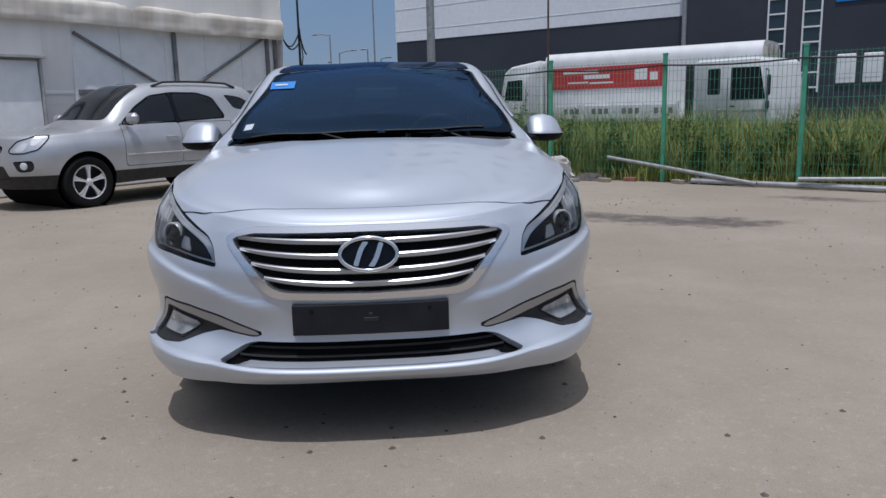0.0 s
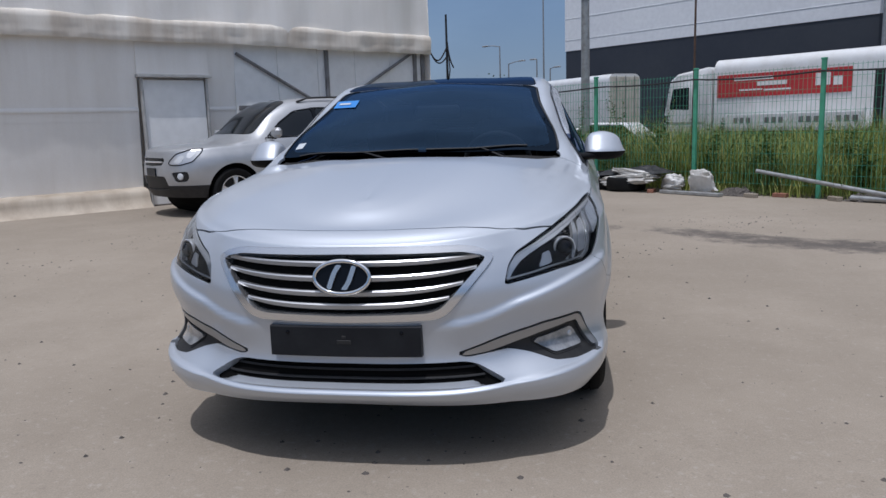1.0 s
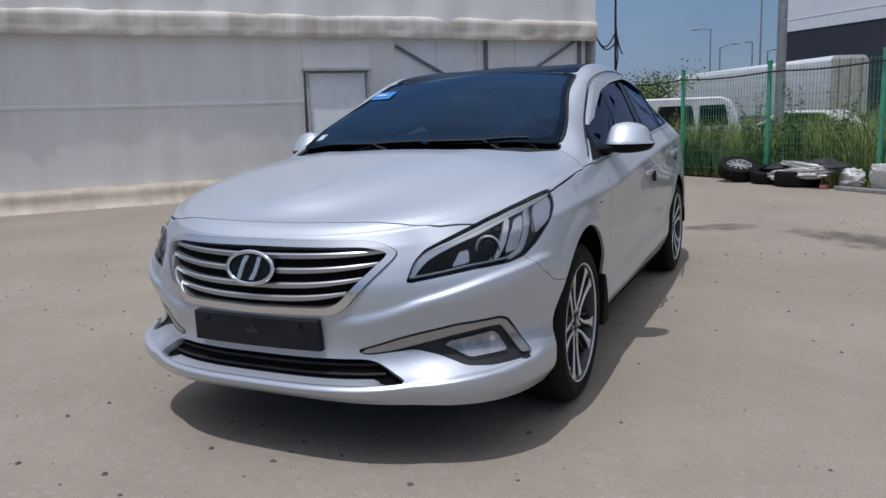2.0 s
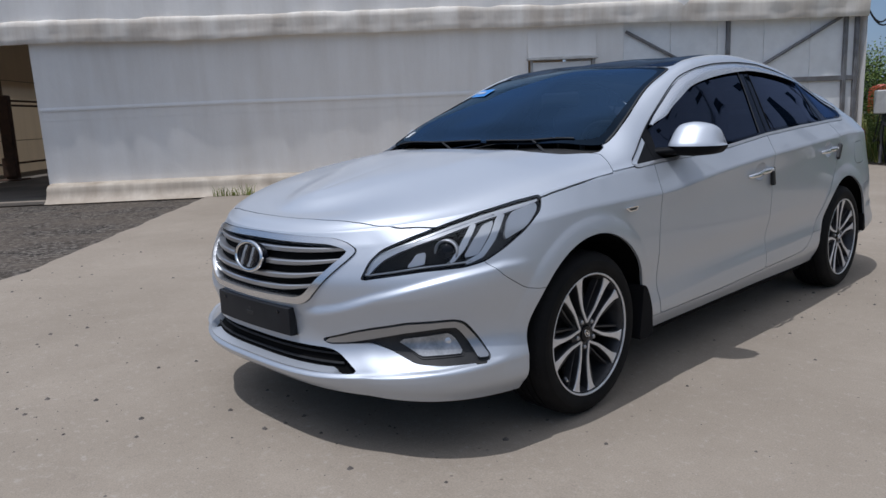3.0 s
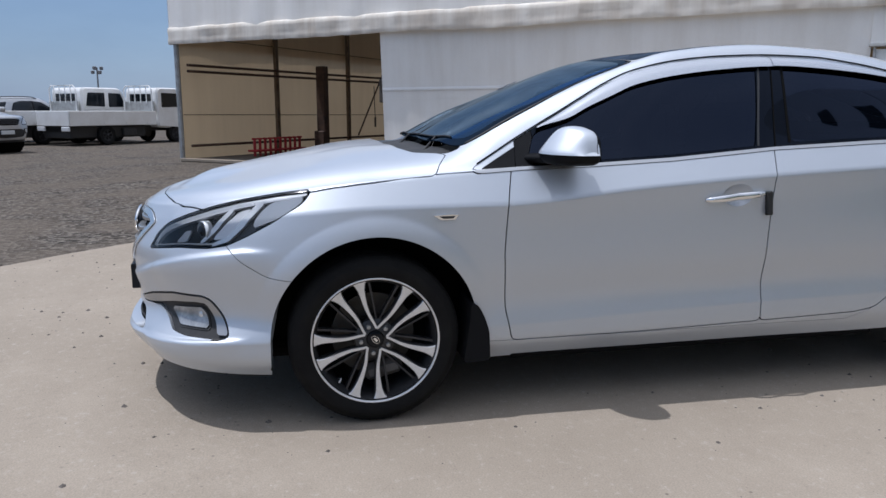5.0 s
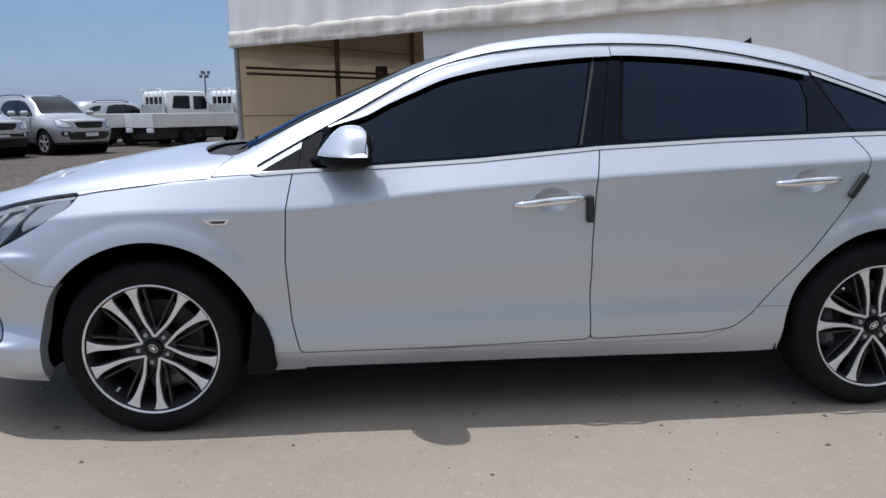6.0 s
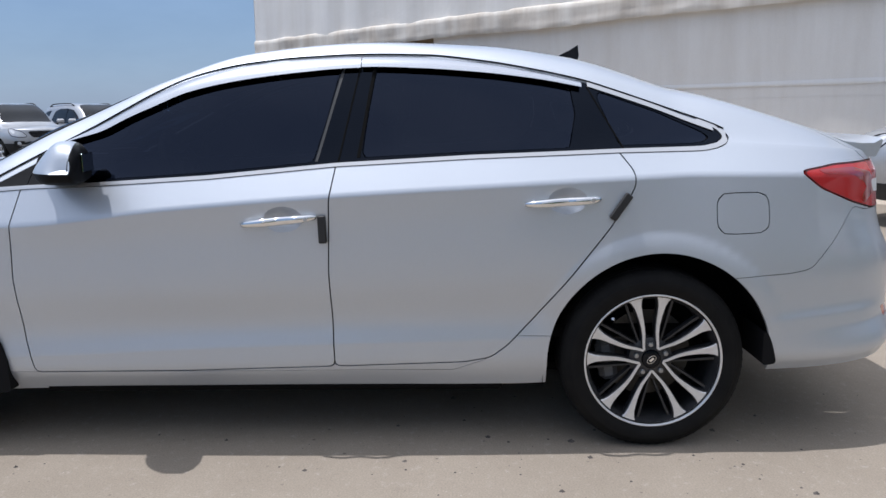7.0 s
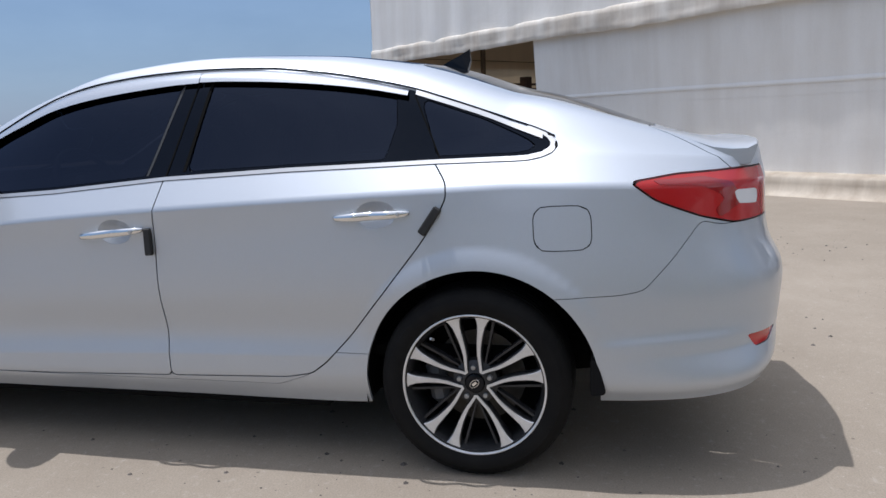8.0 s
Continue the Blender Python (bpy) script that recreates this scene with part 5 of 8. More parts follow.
def sedan_body():
    low = lambda v: v[:, 1] + 0.62          # front end only
    _, s = WHOLE.split(arch(FRONT_ARCH)(WHOLE.v))
    _, s = s.split(arch(REAR_ARCH)(s.v))
    shield, s = take(s, SHIELD_LINE, from_top, lambda v: 0.93 - v[:, 2], 0.003, 0.05)
    roof, s = take(s, ROOF_LINE, from_top, lambda v: 1.2 - v[:, 2], 0.003, 0.05)
    back, s = take(s, BACK_LINE, from_top, lambda v: 1.05 - v[:, 2], 0.003, 0.05)
    windows, s = take(s, DLO, from_side, lambda v: np.maximum(0.5 - v[:, 0], 0.95 - v[:, 2]), 0.001)
    strip, s = take(s, BELT, from_side, lambda v: 0.6 - v[:, 0], 0.0008)
    lamp, s = take(s, HEADLAMP, round_corner, lambda v: np.maximum(0.3 - v[:, 0], v[:, 1] + 0.1), 0.0018)
    hood, s = take(s, HOOD_LINE, from_top, lambda v: 0.80 - v[:, 2], 0.0021, 0.015)
    cowl, s = take(s, COWL_LINE, from_top, lambda v: 0.97 - v[:, 2], 0.001)
    fog, s = take(s, FOG, round_corner, lambda v: np.maximum(0.25 - v[:, 0], v[:, 1] + 0.3), 0.001)
    grille, s = take(s, GRILLE, from_front, low, 0.0015)
    intake, s = take(s, INTAKE, from_front, low, 0.001)
    tail, s = take(s, TAIL, from_side, lambda v: 0.42 - v[:, 0], 0.002)
    bumper, s = take(s, BUMPER_F, from_side, None, 0.0012)
    rear_bumper, s = take(s, BUMPER_R, from_side, None, 0.0012)
    mark, rear_bumper = take(rear_bumper, [(3.715, 0.492), (3.835, 0.482), (3.80, 0.448), (3.745, 0.448)], from_side, lambda v: 0.42 - v[:, 0], 0.001, 0.008)
    fitted("rear_reflector", mark.moved(-0.004), TAILRED, "small red bumper reflector")
    fdoor, s = take(s, FRONT_DOOR, from_side, lambda v: 0.6 - v[:, 0])
    rdoor, s = take(s, REAR_DOOR, from_side, lambda v: 0.6 - v[:, 0])
    for y, z in CUPS:
        hole = [(y + CUP[0] * math.cos(a), z + CUP[1] * math.sin(a)) for a in np.linspace(0, 2 * math.pi, 40, endpoint=False)]
        _, fdoor = take(fdoor, hole, from_side, lambda v: 0.6 - v[:, 0], 0.0, 0)
        _, rdoor = take(rdoor, hole, from_side, lambda v: 0.6 - v[:, 0], 0.0, 0)
    fuel, s = take(s, FUEL, from_side, lambda v: 0.5 - v[:, 0], 0.0016, 0.045)
    sill, s = take(s, [(0.2, 0.0), (2.7, 0.0), (2.7, 0.432), (2.325, 0.432), (2.22, 0.345), (2.1, 0.302), (0.55, 0.303), (0.2, 0.310)], from_side, lambda v: 0.5 - v[:, 0], 0.001, 0)
    fender, s = take(s, [(-0.7, 0.1), (-0.7, 1.1), (0.256, 1.1), (0.256, 0.966), (0.56, 0.985), (0.60, 0.1)], from_side, lambda v: 0.5 - v[:, 0], GAP, 0)
    trunk, s = take(s, [(-0.2, 3.452), (0.57, 3.40), (0.63, 3.62), (0.60, 4.2), (-0.2, 4.2)], from_top, lambda v: 0.85 - v[:, 2])
    fitted("quarter_panel", s, SILVER, "silver side frame with pillars and rear quarter")
    fitted("fender", fender, SILVER)
    fitted("sill", sill, SILVER)
    fitted("front_door", fdoor, SILVER)
    fitted("rear_door", rdoor, SILVER)
    fitted("fuel_flap", fuel, SILVER)
    fitted("hood", hood, SILVER, both=False)
    fitted("front_bumper", bumper, SILVER, rim=0.05, both=False)
    fitted("rear_bumper", rear_bumper, SILVER, both=False)
    fitted("trunk_lid", trunk, SILVER, both=False)
    fitted("cowl", cowl.moved(-0.026), MATTBLACK, "black plastic cowl under the windscreen", both=False)
    inner = [(-0.2, 0.335), (0.4, 0.345), (0.60, 0.378), (0.665, 0.415), (0.665, 0.47), (0.648, 0.58), (0.617, 0.70), (0.59, 0.81), (0.567, 0.92), (0.545, 1.10), (0.53, 1.14), (0.3, 1.168), (-0.2, 1.17)]
    shield, frit = take(shield, inner, from_top, None, 0.0, 0.06)
    edge = outline_distance(from_top(frit.v), filleted(SHIELD_LINE, 0.05))
    mould, frit = frit.split(np.maximum(-(edge + 0.010), np.maximum(0.5 - frit.v[:, 0], 0.40 - frit.v[:, 1])))
    ws = fitted("windscreen", shield, SHIELD, "dark blue tinted windscreen", 0.0, False)
    fitted("black_border", frit, FRIT, "black glass border", 0.004, False, ws)
    fitted("windscreen_moulding", mould.moved(0.003), MATTBLACK, "matt black moulding beside the windscreen", 0.006)
    fitted("roof_panel", roof, ROOFTINT, "glossy black panoramic glass roof", both=False)
    fitted("rear_window", back, BACKGLASS, "black tinted rear window", both=False)
    fitted("belt_moulding", strip.moved(0.003), SATIN, "satin chrome window moulding", 0.006)
    side_windows(windows)
    headlamps(lamp)
    fog_lamps(fog)
    front_grille(grille, intake)
    tail_lamps(tail)
    under_shell()
    return s


def side_windows(w):
    front = [(0.62, 1.005), (0.843, 1.010), (1.23, 1.031), (1.608, 1.063), (1.65, 1.206), (1.695, 1.405), (1.351, 1.385), (1.137, 1.342), (1.0, 1.288), (0.908, 1.240), (0.80, 1.182), (0.665, 1.110)]
    rear = [(1.782, 1.078), (2.169, 1.093), (2.52, 1.102), (2.548, 1.22), (2.535, 1.315), (2.42, 1.358), (2.2, 1.390), (1.99, 1.408), (1.829, 1.408), (1.80, 1.23)]
    quarter = [(2.70, 1.108), (2.99, 1.112), (3.035, 1.13), (3.0, 1.155), (2.85, 1.225), (2.64, 1.30), (2.632, 1.28)]
    a, w = take(w, front, from_side, None, 0.0015, 0.012)
    b, w = take(w, rear, from_side, None, 0.0015, 0.012)
    c, w = take(w, quarter, from_side, None, 0.0015, 0.012)
    fitted("front_window", a.moved(-0.003), TINT, "dark tinted side window", 0.003)
    fitted("rear_door_window", b.moved(-0.003), TINT, "dark tinted side window", 0.003)
    fitted("quarter_window", c.moved(-0.002), TINT, "dark tinted quarter window", 0.003)
    sail, w = take(w, [(0.3, 0.9), (0.559, 0.9), (0.585, 1.10), (0.3, 1.10)], from_side, None, 0.0015, 0)
    base, w = take(w, [(0.559, 0.9), (0.62, 0.9), (0.66, 1.10), (0.66, 1.20), (0.585, 1.10)], from_side, None, 0.0015, 0)
    sail, strip = take(sail, [(0.47, 0.90), (0.436, 0.986), (0.605, 1.079), (0.605, 0.90)], from_side, None, 0.0008, 0)
    fitted("pillar_strip", strip, SILVER, "silver strip beside the plastic triangle", 0.006)
    fitted("sail_panel", sail, SAILGREY, "dark grey plastic triangle ahead of the door", 0.006)
    fitted("mirror_base", base, SAILGREY, "dark grey plastic mirror base", 0.006)
    fitted("window_frame", w, FRAMEGLASS, "black window frame and pillar", 0.008)
    for lo, hi, y0, y1 in (((0.66, 0.70, 0.82, 0.908, 1.0, 1.14, 1.351, 1.563, 1.694, 1.78), (1.120, 1.138, 1.173, 1.217, 1.257, 1.313, 1.355, 1.379, 1.389, 1.392), 0.685, 1.7685),
                           ((1.76, 1.821, 1.988, 2.203, 2.417, 2.6), (1.394, 1.394, 1.387, 1.370, 1.342, 1.306), 1.7715, 2.575)):
        up = curve1((0.48, 0.58, 0.69, 0.80, 0.908, 1.0, 1.137, 1.351, 1.564, 1.767, 1.994, 2.21, 2.425, 2.587), (1.033, 1.088, 1.146, 1.204, 1.263, 1.312, 1.367, 1.413, 1.433, 1.440, 1.436, 1.413, 1.374, 1.336))
        dn = curve1(lo, hi)
        rows = []
        for t in np.linspace(0, 1, 7):
            row = []
            for y in np.linspace(y0, y1, 60):
                z = float(up(y)) * (1 - t) + float(dn(y)) * t - 0.004
                row.append(on_side(y, z, 0.004 + 0.014 * math.sin(math.pi * min(1, t * 1.25) * 0.55)))
            rows.append(row)
        R = np.array(rows)
        f = Form().sheet(R, flip=True)
        k = np.array([-1, 1, 1])
        part("window_visor", f, VISOR, sedan, "silvery wind deflector over the window", True)
        part("window_visor", Form().sheet(R * k), VISOR, sedan, "silvery wind deflector over the window", True)


def window_trims():
    """Thin upright channels at the pillars and the shut line between the doors."""
    def upright(p, q, w, out):
        rows = [on_side(p[0] + (q[0] - p[0]) * t, p[1] + (q[1] - p[1]) * t, out) for t in np.linspace(0, 1, 14)]
        return Form().sheet(np.array([[r + np.array((0, d, 0)) for r in rows] for d in (-w, w)]))
    for p, q, w, out, mat, label in (((1.621, 1.064), (1.706, 1.392), 0.005, 0.0015, SEAMGREY, "grey window channel"),
                                     ((1.770, 1.076), (1.819, 1.392), 0.006, 0.0015, VOID, "black rubber window channel"),
                                     ((1.699, 1.062), (1.767, 1.40), 0.003, 0.0020, VOID, "dark gap between the doors"),
                                     ((2.712, 1.098), (2.598, 1.318), 0.003, 0.0015, VOID, "dark gap behind the rear door")):
        f = upright(p, q, w, out)
        for k in (f, flipped(f)):
            part("window_channel", k, mat, sedan, label, True)


def quarter_chrome():
    """Bright strip along the top of the quarter window."""
    line = dense([(2.60, 1.326), (2.704, 1.291), (2.852, 1.239), (2.973, 1.190), (3.05, 1.160)], 5)
    rows = [[on_side(y, z + d, 0.004) for y, z in line] for d in (-0.008, 0.0, 0.008)]
    for k in (Form().sheet(np.array(rows)), flipped(Form().sheet(np.array(rows)))):
        part("window_chrome", k, SATIN, sedan, "satin chrome strip over the quarter window", True)


def spoiler_lip():
    """The sharp lip along the trunk lid's rear edge."""
    G = []
    high = curve1((0, 0.42, 0.53, 0.58), (1.124, 1.122, 1.118, 1.112))
    for x in np.linspace(-0.58, 0.58, 51):
        y = 3.800 - 0.050 * (abs(x) / 0.58) ** 2.2
        z = float(high(abs(x)))
        row = []
        for d in (0.26, 0.20, 0.14, 0.08, 0.03):
            p = locate(from_top, (abs(x), y - d), lambda v: 0.95 - v[:, 2])[0]
            k = (1 - d / 0.26) ** 1.3
            row.append((x, y - d, float(p[2]) * (1 - k) + max(z, float(p[2])) * k + 0.0008))
        G.append(row + [(x, y - 0.002, z), (x, y + 0.002, z - 0.006), (x, y - 0.006, z - 0.035), (x, y - 0.02, 1.045), (x, y - 0.26, 1.045)])
    ends = [tuple(range(10)), tuple(range(10))[::-1]]
    part("spoiler_lip", Form().sheet(np.array(G)).add(G[0], [ends[1]]).add(G[-1], [ends[0]]), SILVER, sedan, "silver lip along the trunk edge", 35)


def drip_rails():
    """Dark rubber line between the window visors and the roof rail."""
    up = dense([(0.42, 1.002), (0.48, 1.036), (0.58, 1.092), (0.69, 1.150), (0.80, 1.208), (0.908, 1.268), (1.0, 1.317), (1.137, 1.373), (1.351, 1.419), (1.564, 1.439), (1.767, 1.446), (1.994, 1.442), (2.21, 1.419), (2.425, 1.380),
                (2.587, 1.342), (2.704, 1.304), (2.852, 1.252), (2.96, 1.213), (3.04, 1.184), (3.09, 1.160)], 4)
    f = Form().tube([on_side(y, z, 0.003) for y, z in up], 0.003, 6)
    for q in (f, flipped(f)):
        part("drip_rail", q, GLOSSBLACK, sedan, "dark rubber line along the roof", True)


def strip_on(points, place, r, out=0.0, seg=6):
    return Form().tube([place(a, b, out) for a, b in points], r, seg)


def dense(points, k=6):
    """More points along an open line, smoothly."""
    P = np.asarray(points, float)
    t = np.concatenate([[0], np.cumsum(np.linalg.norm(np.diff(P, axis=0), axis=1))])
    q = np.linspace(0, t[-1], (len(P) - 1) * k + 1)
    return list(zip(curve1(t, P[:, 0])(q), curve1(t, P[:, 1])(q)))


def flipped(form):
    f = Form()
    f.add(np.concatenate(form.v) * np.array([-1, 1, 1]), [x[::-1] for x in form.f])
    return f


def pair(name, form, mat, parents, label="", smooth=True):
    part(name, form, mat, parents[0], label, smooth)
    part(name, flipped(form), mat, parents[1], label, smooth)


def headlamps(lamp):
    lens = lamp.moved(-0.001)
    left = part("headlamp", lens.mesh("headlamp", LENS, 0.0), LENS, sedan, "clear headlamp with black housing and chrome bars")
    right = part("headlamp", lens.mirrored().mesh("headlamp", LENS, 0.0), LENS, sedan, "clear headlamp with black housing and chrome bars")
    both = (left, right)
    g = outline_distance(round_corner(lamp.v), filleted(HEADLAMP, 0.02))
    inner, edge = lamp.split(g + 0.0035)

    def put(name, skin, mat, rim=0.01):
        part(name, skin.mesh(name, mat, rim), mat, left)
        part(name, skin.mirrored().mesh(name, mat, rim), mat, right)
    put("lamp_seal", edge.moved(-0.004), GLOSSBLACK, 0.04)
    put("housing", inner.moved(-0.035), LAMPBLACK, 0.0)
    rear_part, _ = take(lamp, [(0.19, 0.6), (0.75, 0.6), (0.75, 1.0), (0.29, 1.0)], round_corner, None, 0.0, 0.012)
    put("rear_housing", rear_part.moved(-0.028), HOUSEGREY, 0.0)
    # chrome light bars and the pale turn signal, set into the housing
    bars = {"light_bar": [(0.245, 0.842), (0.283, 0.850), (0.222, 0.768), (0.160, 0.722), (0.128, 0.716), (0.180, 0.765)],
            "outer_bar": [(0.385, 0.868), (0.432, 0.876), (0.372, 0.785), (0.31, 0.732), (0.22, 0.71), (0.215, 0.722), (0.29, 0.745), (0.340, 0.795)],
            "turn_signal": [(0.462, 0.874), (0.605, 0.898), (0.600, 0.870), (0.53, 0.815), (0.415, 0.780), (0.432, 0.845)]}
    for nm, poly in bars.items():
        piece, inner_rest = take(lamp, poly, round_corner, None, 0.0, 0.006)
        put(nm, piece.moved(-0.009), REFLECTOR if nm != "turn_signal" else FROST, 0.015)
    piece, _ = take(lamp, [(0.205, 0.735), (0.262, 0.795), (0.309, 0.842), (0.372, 0.855), (0.335, 0.795), (0.285, 0.742)], round_corner, None, 0.0, 0.006)
    put("side_reflector", piece.moved(-0.014), LAMPGREY, 0.005)
    piece, _ = take(lamp, [(-0.09, 0.712), (0.01, 0.722), (0.02, 0.765), (-0.035, 0.758), (-0.055, 0.735)], round_corner, None, 0.0, 0.006)
    put("low_reflector", piece.moved(-0.024), LAMPGREY, 0.005)
    band, _ = take(lamp, [(-0.300, 0.685), (-0.258, 0.724), (-0.2, 0.757), (-0.12, 0.780), (-0.03, 0.803), (0.143, 0.841), (0.30, 0.870), (0.477, 0.895), (0.612, 0.910), (0.606, 0.896), (0.46, 0.877), (0.30, 0.852), (0.143, 0.820), (-0.03, 0.782), (-0.13, 0.757), (-0.195, 0.735), (-0.245, 0.704), (-0.272, 0.682)],
                   round_corner, None, 0.0, 0.01)
    put("brow_trim", band.moved(-0.010), REFLECTOR, 0.012)
    top = strip_on(dense([(-0.285, 0.69), (-0.235, 0.742), (-0.16, 0.768), (-0.03, 0.797), (0.14, 0.833), (0.30, 0.862), (0.37, 0.872)]), on_corner, 0.006, -0.014)
    pair("trim_line", top, REFLECTOR, both)
    bot = strip_on(dense([(-0.285, 0.682), (-0.14, 0.697), (0.012, 0.711), (0.15, 0.717), (0.25, 0.722)]), on_corner, 0.004, -0.012)
    pair("trim_line", bot, REFLECTOR, both)
    p, n = locate(round_corner, (0.118, 0.758), lambda v: np.maximum(0.25 - v[:, 0], v[:, 1] + 0.1))
    d = Vector((0.45, -0.88, 0.02)).normalized()
    m = Matrix.Translation(Vector(p) - Vector(n) * 0.012) @ d.to_track_quat("Z", "Y").to_matrix().to_4x4()
    pair("projector_ring", Form().lathe([(0.035, -0.012), (0.038, -0.004), (0.042, -0.002), (0.044, -0.006), (0.043, -0.03)], 32, m), LAMPGREY, both)
    pair("projector", Form().lathe([(0.0001, 0.010), (0.014, 0.008), (0.026, 0.002), (0.033, -0.008), (0.034, -0.02)], 32, m), GLOSSBLACK, both)


def fog_lamps(fog):
    left = part("fog_lamp", fog.moved(-0.012).mesh("fog_lamp", MATTBLACK, 0.0), MATTBLACK, sedan, "fog lamp in a black surround with a satin chrome frame")
    right = part("fog_lamp", fog.moved(-0.012).mirrored().mesh("fog_lamp", MATTBLACK, 0.0), MATTBLACK, sedan, "fog lamp in a black surround with a satin chrome frame")
    frame = [(-0.535, 0.437), (-0.36, 0.470), (-0.086, 0.505), (0.148, 0.511), (0.19, 0.50), (0.24, 0.458), (0.322, 0.378), (0.262, 0.378), (0.208, 0.44), (0.158, 0.487), (0.08, 0.487), (-0.10, 0.472),
             (-0.27, 0.447), (-0.39, 0.434), (-0.50, 0.428)]
    a, _ = take(fog, frame, round_corner, None, 0.0, 0.012)
    lens = [(-0.150, 0.446), (0.115, 0.466), (0.145, 0.452), (0.192, 0.398), (-0.022, 0.395)]
    b, _ = take(fog, lens, round_corner, None, 0.0, 0.012)
    rim, bowl = take(fog, [(x * 1.06, 0.437 + (z - 0.437) * 1.16) for x, z in lens], round_corner, None, 0.0, 0.012)
    for sk, nm, mat, off, r in ((a, "chrome_frame", FOGTRIM, 0.001, 0.012), (rim, "lens_bezel", MATTBLACK, -0.009, 0.003), (b, "lens", FOGGLASS, -0.004, 0.004)):
        part(nm, sk.moved(off).mesh(nm, mat, r), mat, left)
        part(nm, sk.moved(off).mirrored().mesh(nm, mat, r), mat, right)
    m = [Vector(on_corner(w, z, -0.010)) for w, z in ((0.105, 0.438),)]
    for c in m:
        pair("bulb", Form().lathe([(0.001, 0.006), (0.012, 0.004), (0.018, 0.0)], 14, Matrix.Translation(c) @ Vector((0.55, -0.83, 0.0)).to_track_quat("Z", "Y").to_matrix().to_4x4()), REFLECTOR, (left, right))


def front_grille(grille, intake):
    mouth, frame = take(grille, MOUTH, from_front, None, 0.0, 0.03)
    g = part("grille", mouth.doubled().moved(-0.035).mesh("grille", GRILLEBLACK, 0.0), GRILLEBLACK, sedan, "black grille with satin chrome slats and frame")
    part("grille_frame", frame.doubled().moved(0.007).mesh("grille_frame", FRAMECHROME, 0.06), FRAMECHROME, g)
    edge = np.array(filleted(MOUTH, 0.02))
    for z, reach, rise in ((0.752, 0.470, 0.012), (0.704, 0.446, 0.022), (0.656, 0.403, 0.024), (0.612, 0.358, 0.022)):
        f = Form()
        xs = np.linspace(-reach, reach, 41)
        V = []
        for x in xs:
            t = abs(x) / reach
            zc = z + rise * t ** 3 + 0.004 * t
            h = 0.0105 * (1 - 0.45 * t ** 4)
            p, n = locate(from_front, (abs(x), zc), lambda v: v[:, 1] + 0.6)
            y = p[1] + 0.006
            V += [(x, y + 0.045, zc + h * 0.6), (x, y + 0.004, zc + h), (x, y, zc + h * 0.55), (x, y, zc - h * 0.7), (x, y + 0.006, zc - h), (x, y + 0.045, zc - h * 0.6)]
        fs = [(i * 6 + j, i * 6 + (j + 1) % 6, (i + 1) * 6 + (j + 1) % 6, (i + 1) * 6 + j) for i in range(40) for j in range(6)]
        part("slat", f.add(V, [q[::-1] for q in fs]), SLAT, g, "satin chrome slat", 35)
    # the oval badge
    p, n = locate(from_front, (0.0, 0.716), lambda v: v[:, 1] + 0.6)
    m = Matrix.Translation((0, p[1] - 0.016, 0.716)) @ Matrix.Rotation(radians(-9), 4, "X")
    ang = np.linspace(0, 2 * math.pi, 64, endpoint=False)
    V, k = [], 10
    for a in ang:
        out = np.array((math.cos(a) / 0.099, math.sin(a) / 0.058))
        out /= np.linalg.norm(out)
        for q in np.linspace(0, 2 * math.pi, k, endpoint=False):
            d = 0.0075 * math.cos(q)
            V.append((0.096 * math.cos(a) + out[0] * d, 0.0075 * math.sin(q), 0.055 * math.sin(a) + out[1] * d))
    fs = [(i * k + j, i * k + (j + 1) % k, ((i + 1) % 64) * k + (j + 1) % k, ((i + 1) % 64) * k + j) for i in range(64) for j in range(k)]
    badge = part("badge", Form().add(V, fs, m), CHROME, g, "oval chrome badge with leaning bars", True)
    disc = [(0.096 * math.cos(a), 0.055 * math.sin(a)) for a in ang]
    part("badge_plate", Form().prism(disc, 0.004, 0.03, m), GLOSSBLACK, badge)
    bars = (([(-0.052, -0.036), (-0.036, -0.041), (-0.027, -0.012), (-0.016, 0.016), (0.002, 0.041), (-0.018, 0.043), (-0.034, 0.016)]),
            ([(0.052, 0.036), (0.036, 0.041), (0.027, 0.012), (0.016, -0.016), (-0.002, -0.041), (0.018, -0.043), (0.034, -0.016)]))
    for outline in bars:
        part("badge_bar", Form().prism(filleted(outline, 0.006), -0.006, 0.006, m), FRAMECHROME, badge)
    # plate holder and lower intake
    pl = Form()
    f2 = []
    for x in np.linspace(-0.266, 0.266, 15):
        f2.append([(x, -0.991 + 0.16 * x * x, z) for z in (0.441, 0.444, 0.545, 0.548)])
    P = np.array(f2)
    P[:, 0, 1] += 0.006
    P[:, -1, 1] += 0.006
    pl.sheet(P)
    back = P.copy()
    back[:, :, 1] += 0.03
    for q in ((P[0], back[0]), (back[-1], P[-1])):
        pl.sheet(np.stack(q))
    pl.sheet(np.stack([back[:, 0], P[:, 0]])), pl.sheet(np.stack([P[:, -1], back[:, -1]]))
    holder = part("plate_holder", pl, PLATE, sedan, "empty black number plate holder", 30)
    for x in (-0.2, 0.2):
        part("screw", Form().lathe([(0.0001, 0.004), (0.006, 0.003), (0.007, 0)], 10, pose(x, -0.985, 0.527, 90)), GLOSSBLACK, holder)
    part("mark", Form().box((0, -0.9905, 0.494), (0.05, 0.003, 0.014), 0.001).box((0, -0.9905, 0.512), (0.014, 0.003, 0.010), 0.001), MATTBLACK, holder)
    low = part("lower_intake", intake.doubled().moved(-0.045).mesh("lower_intake", VOID, 0.0), VOID, sedan, "black lower air intake with slats")
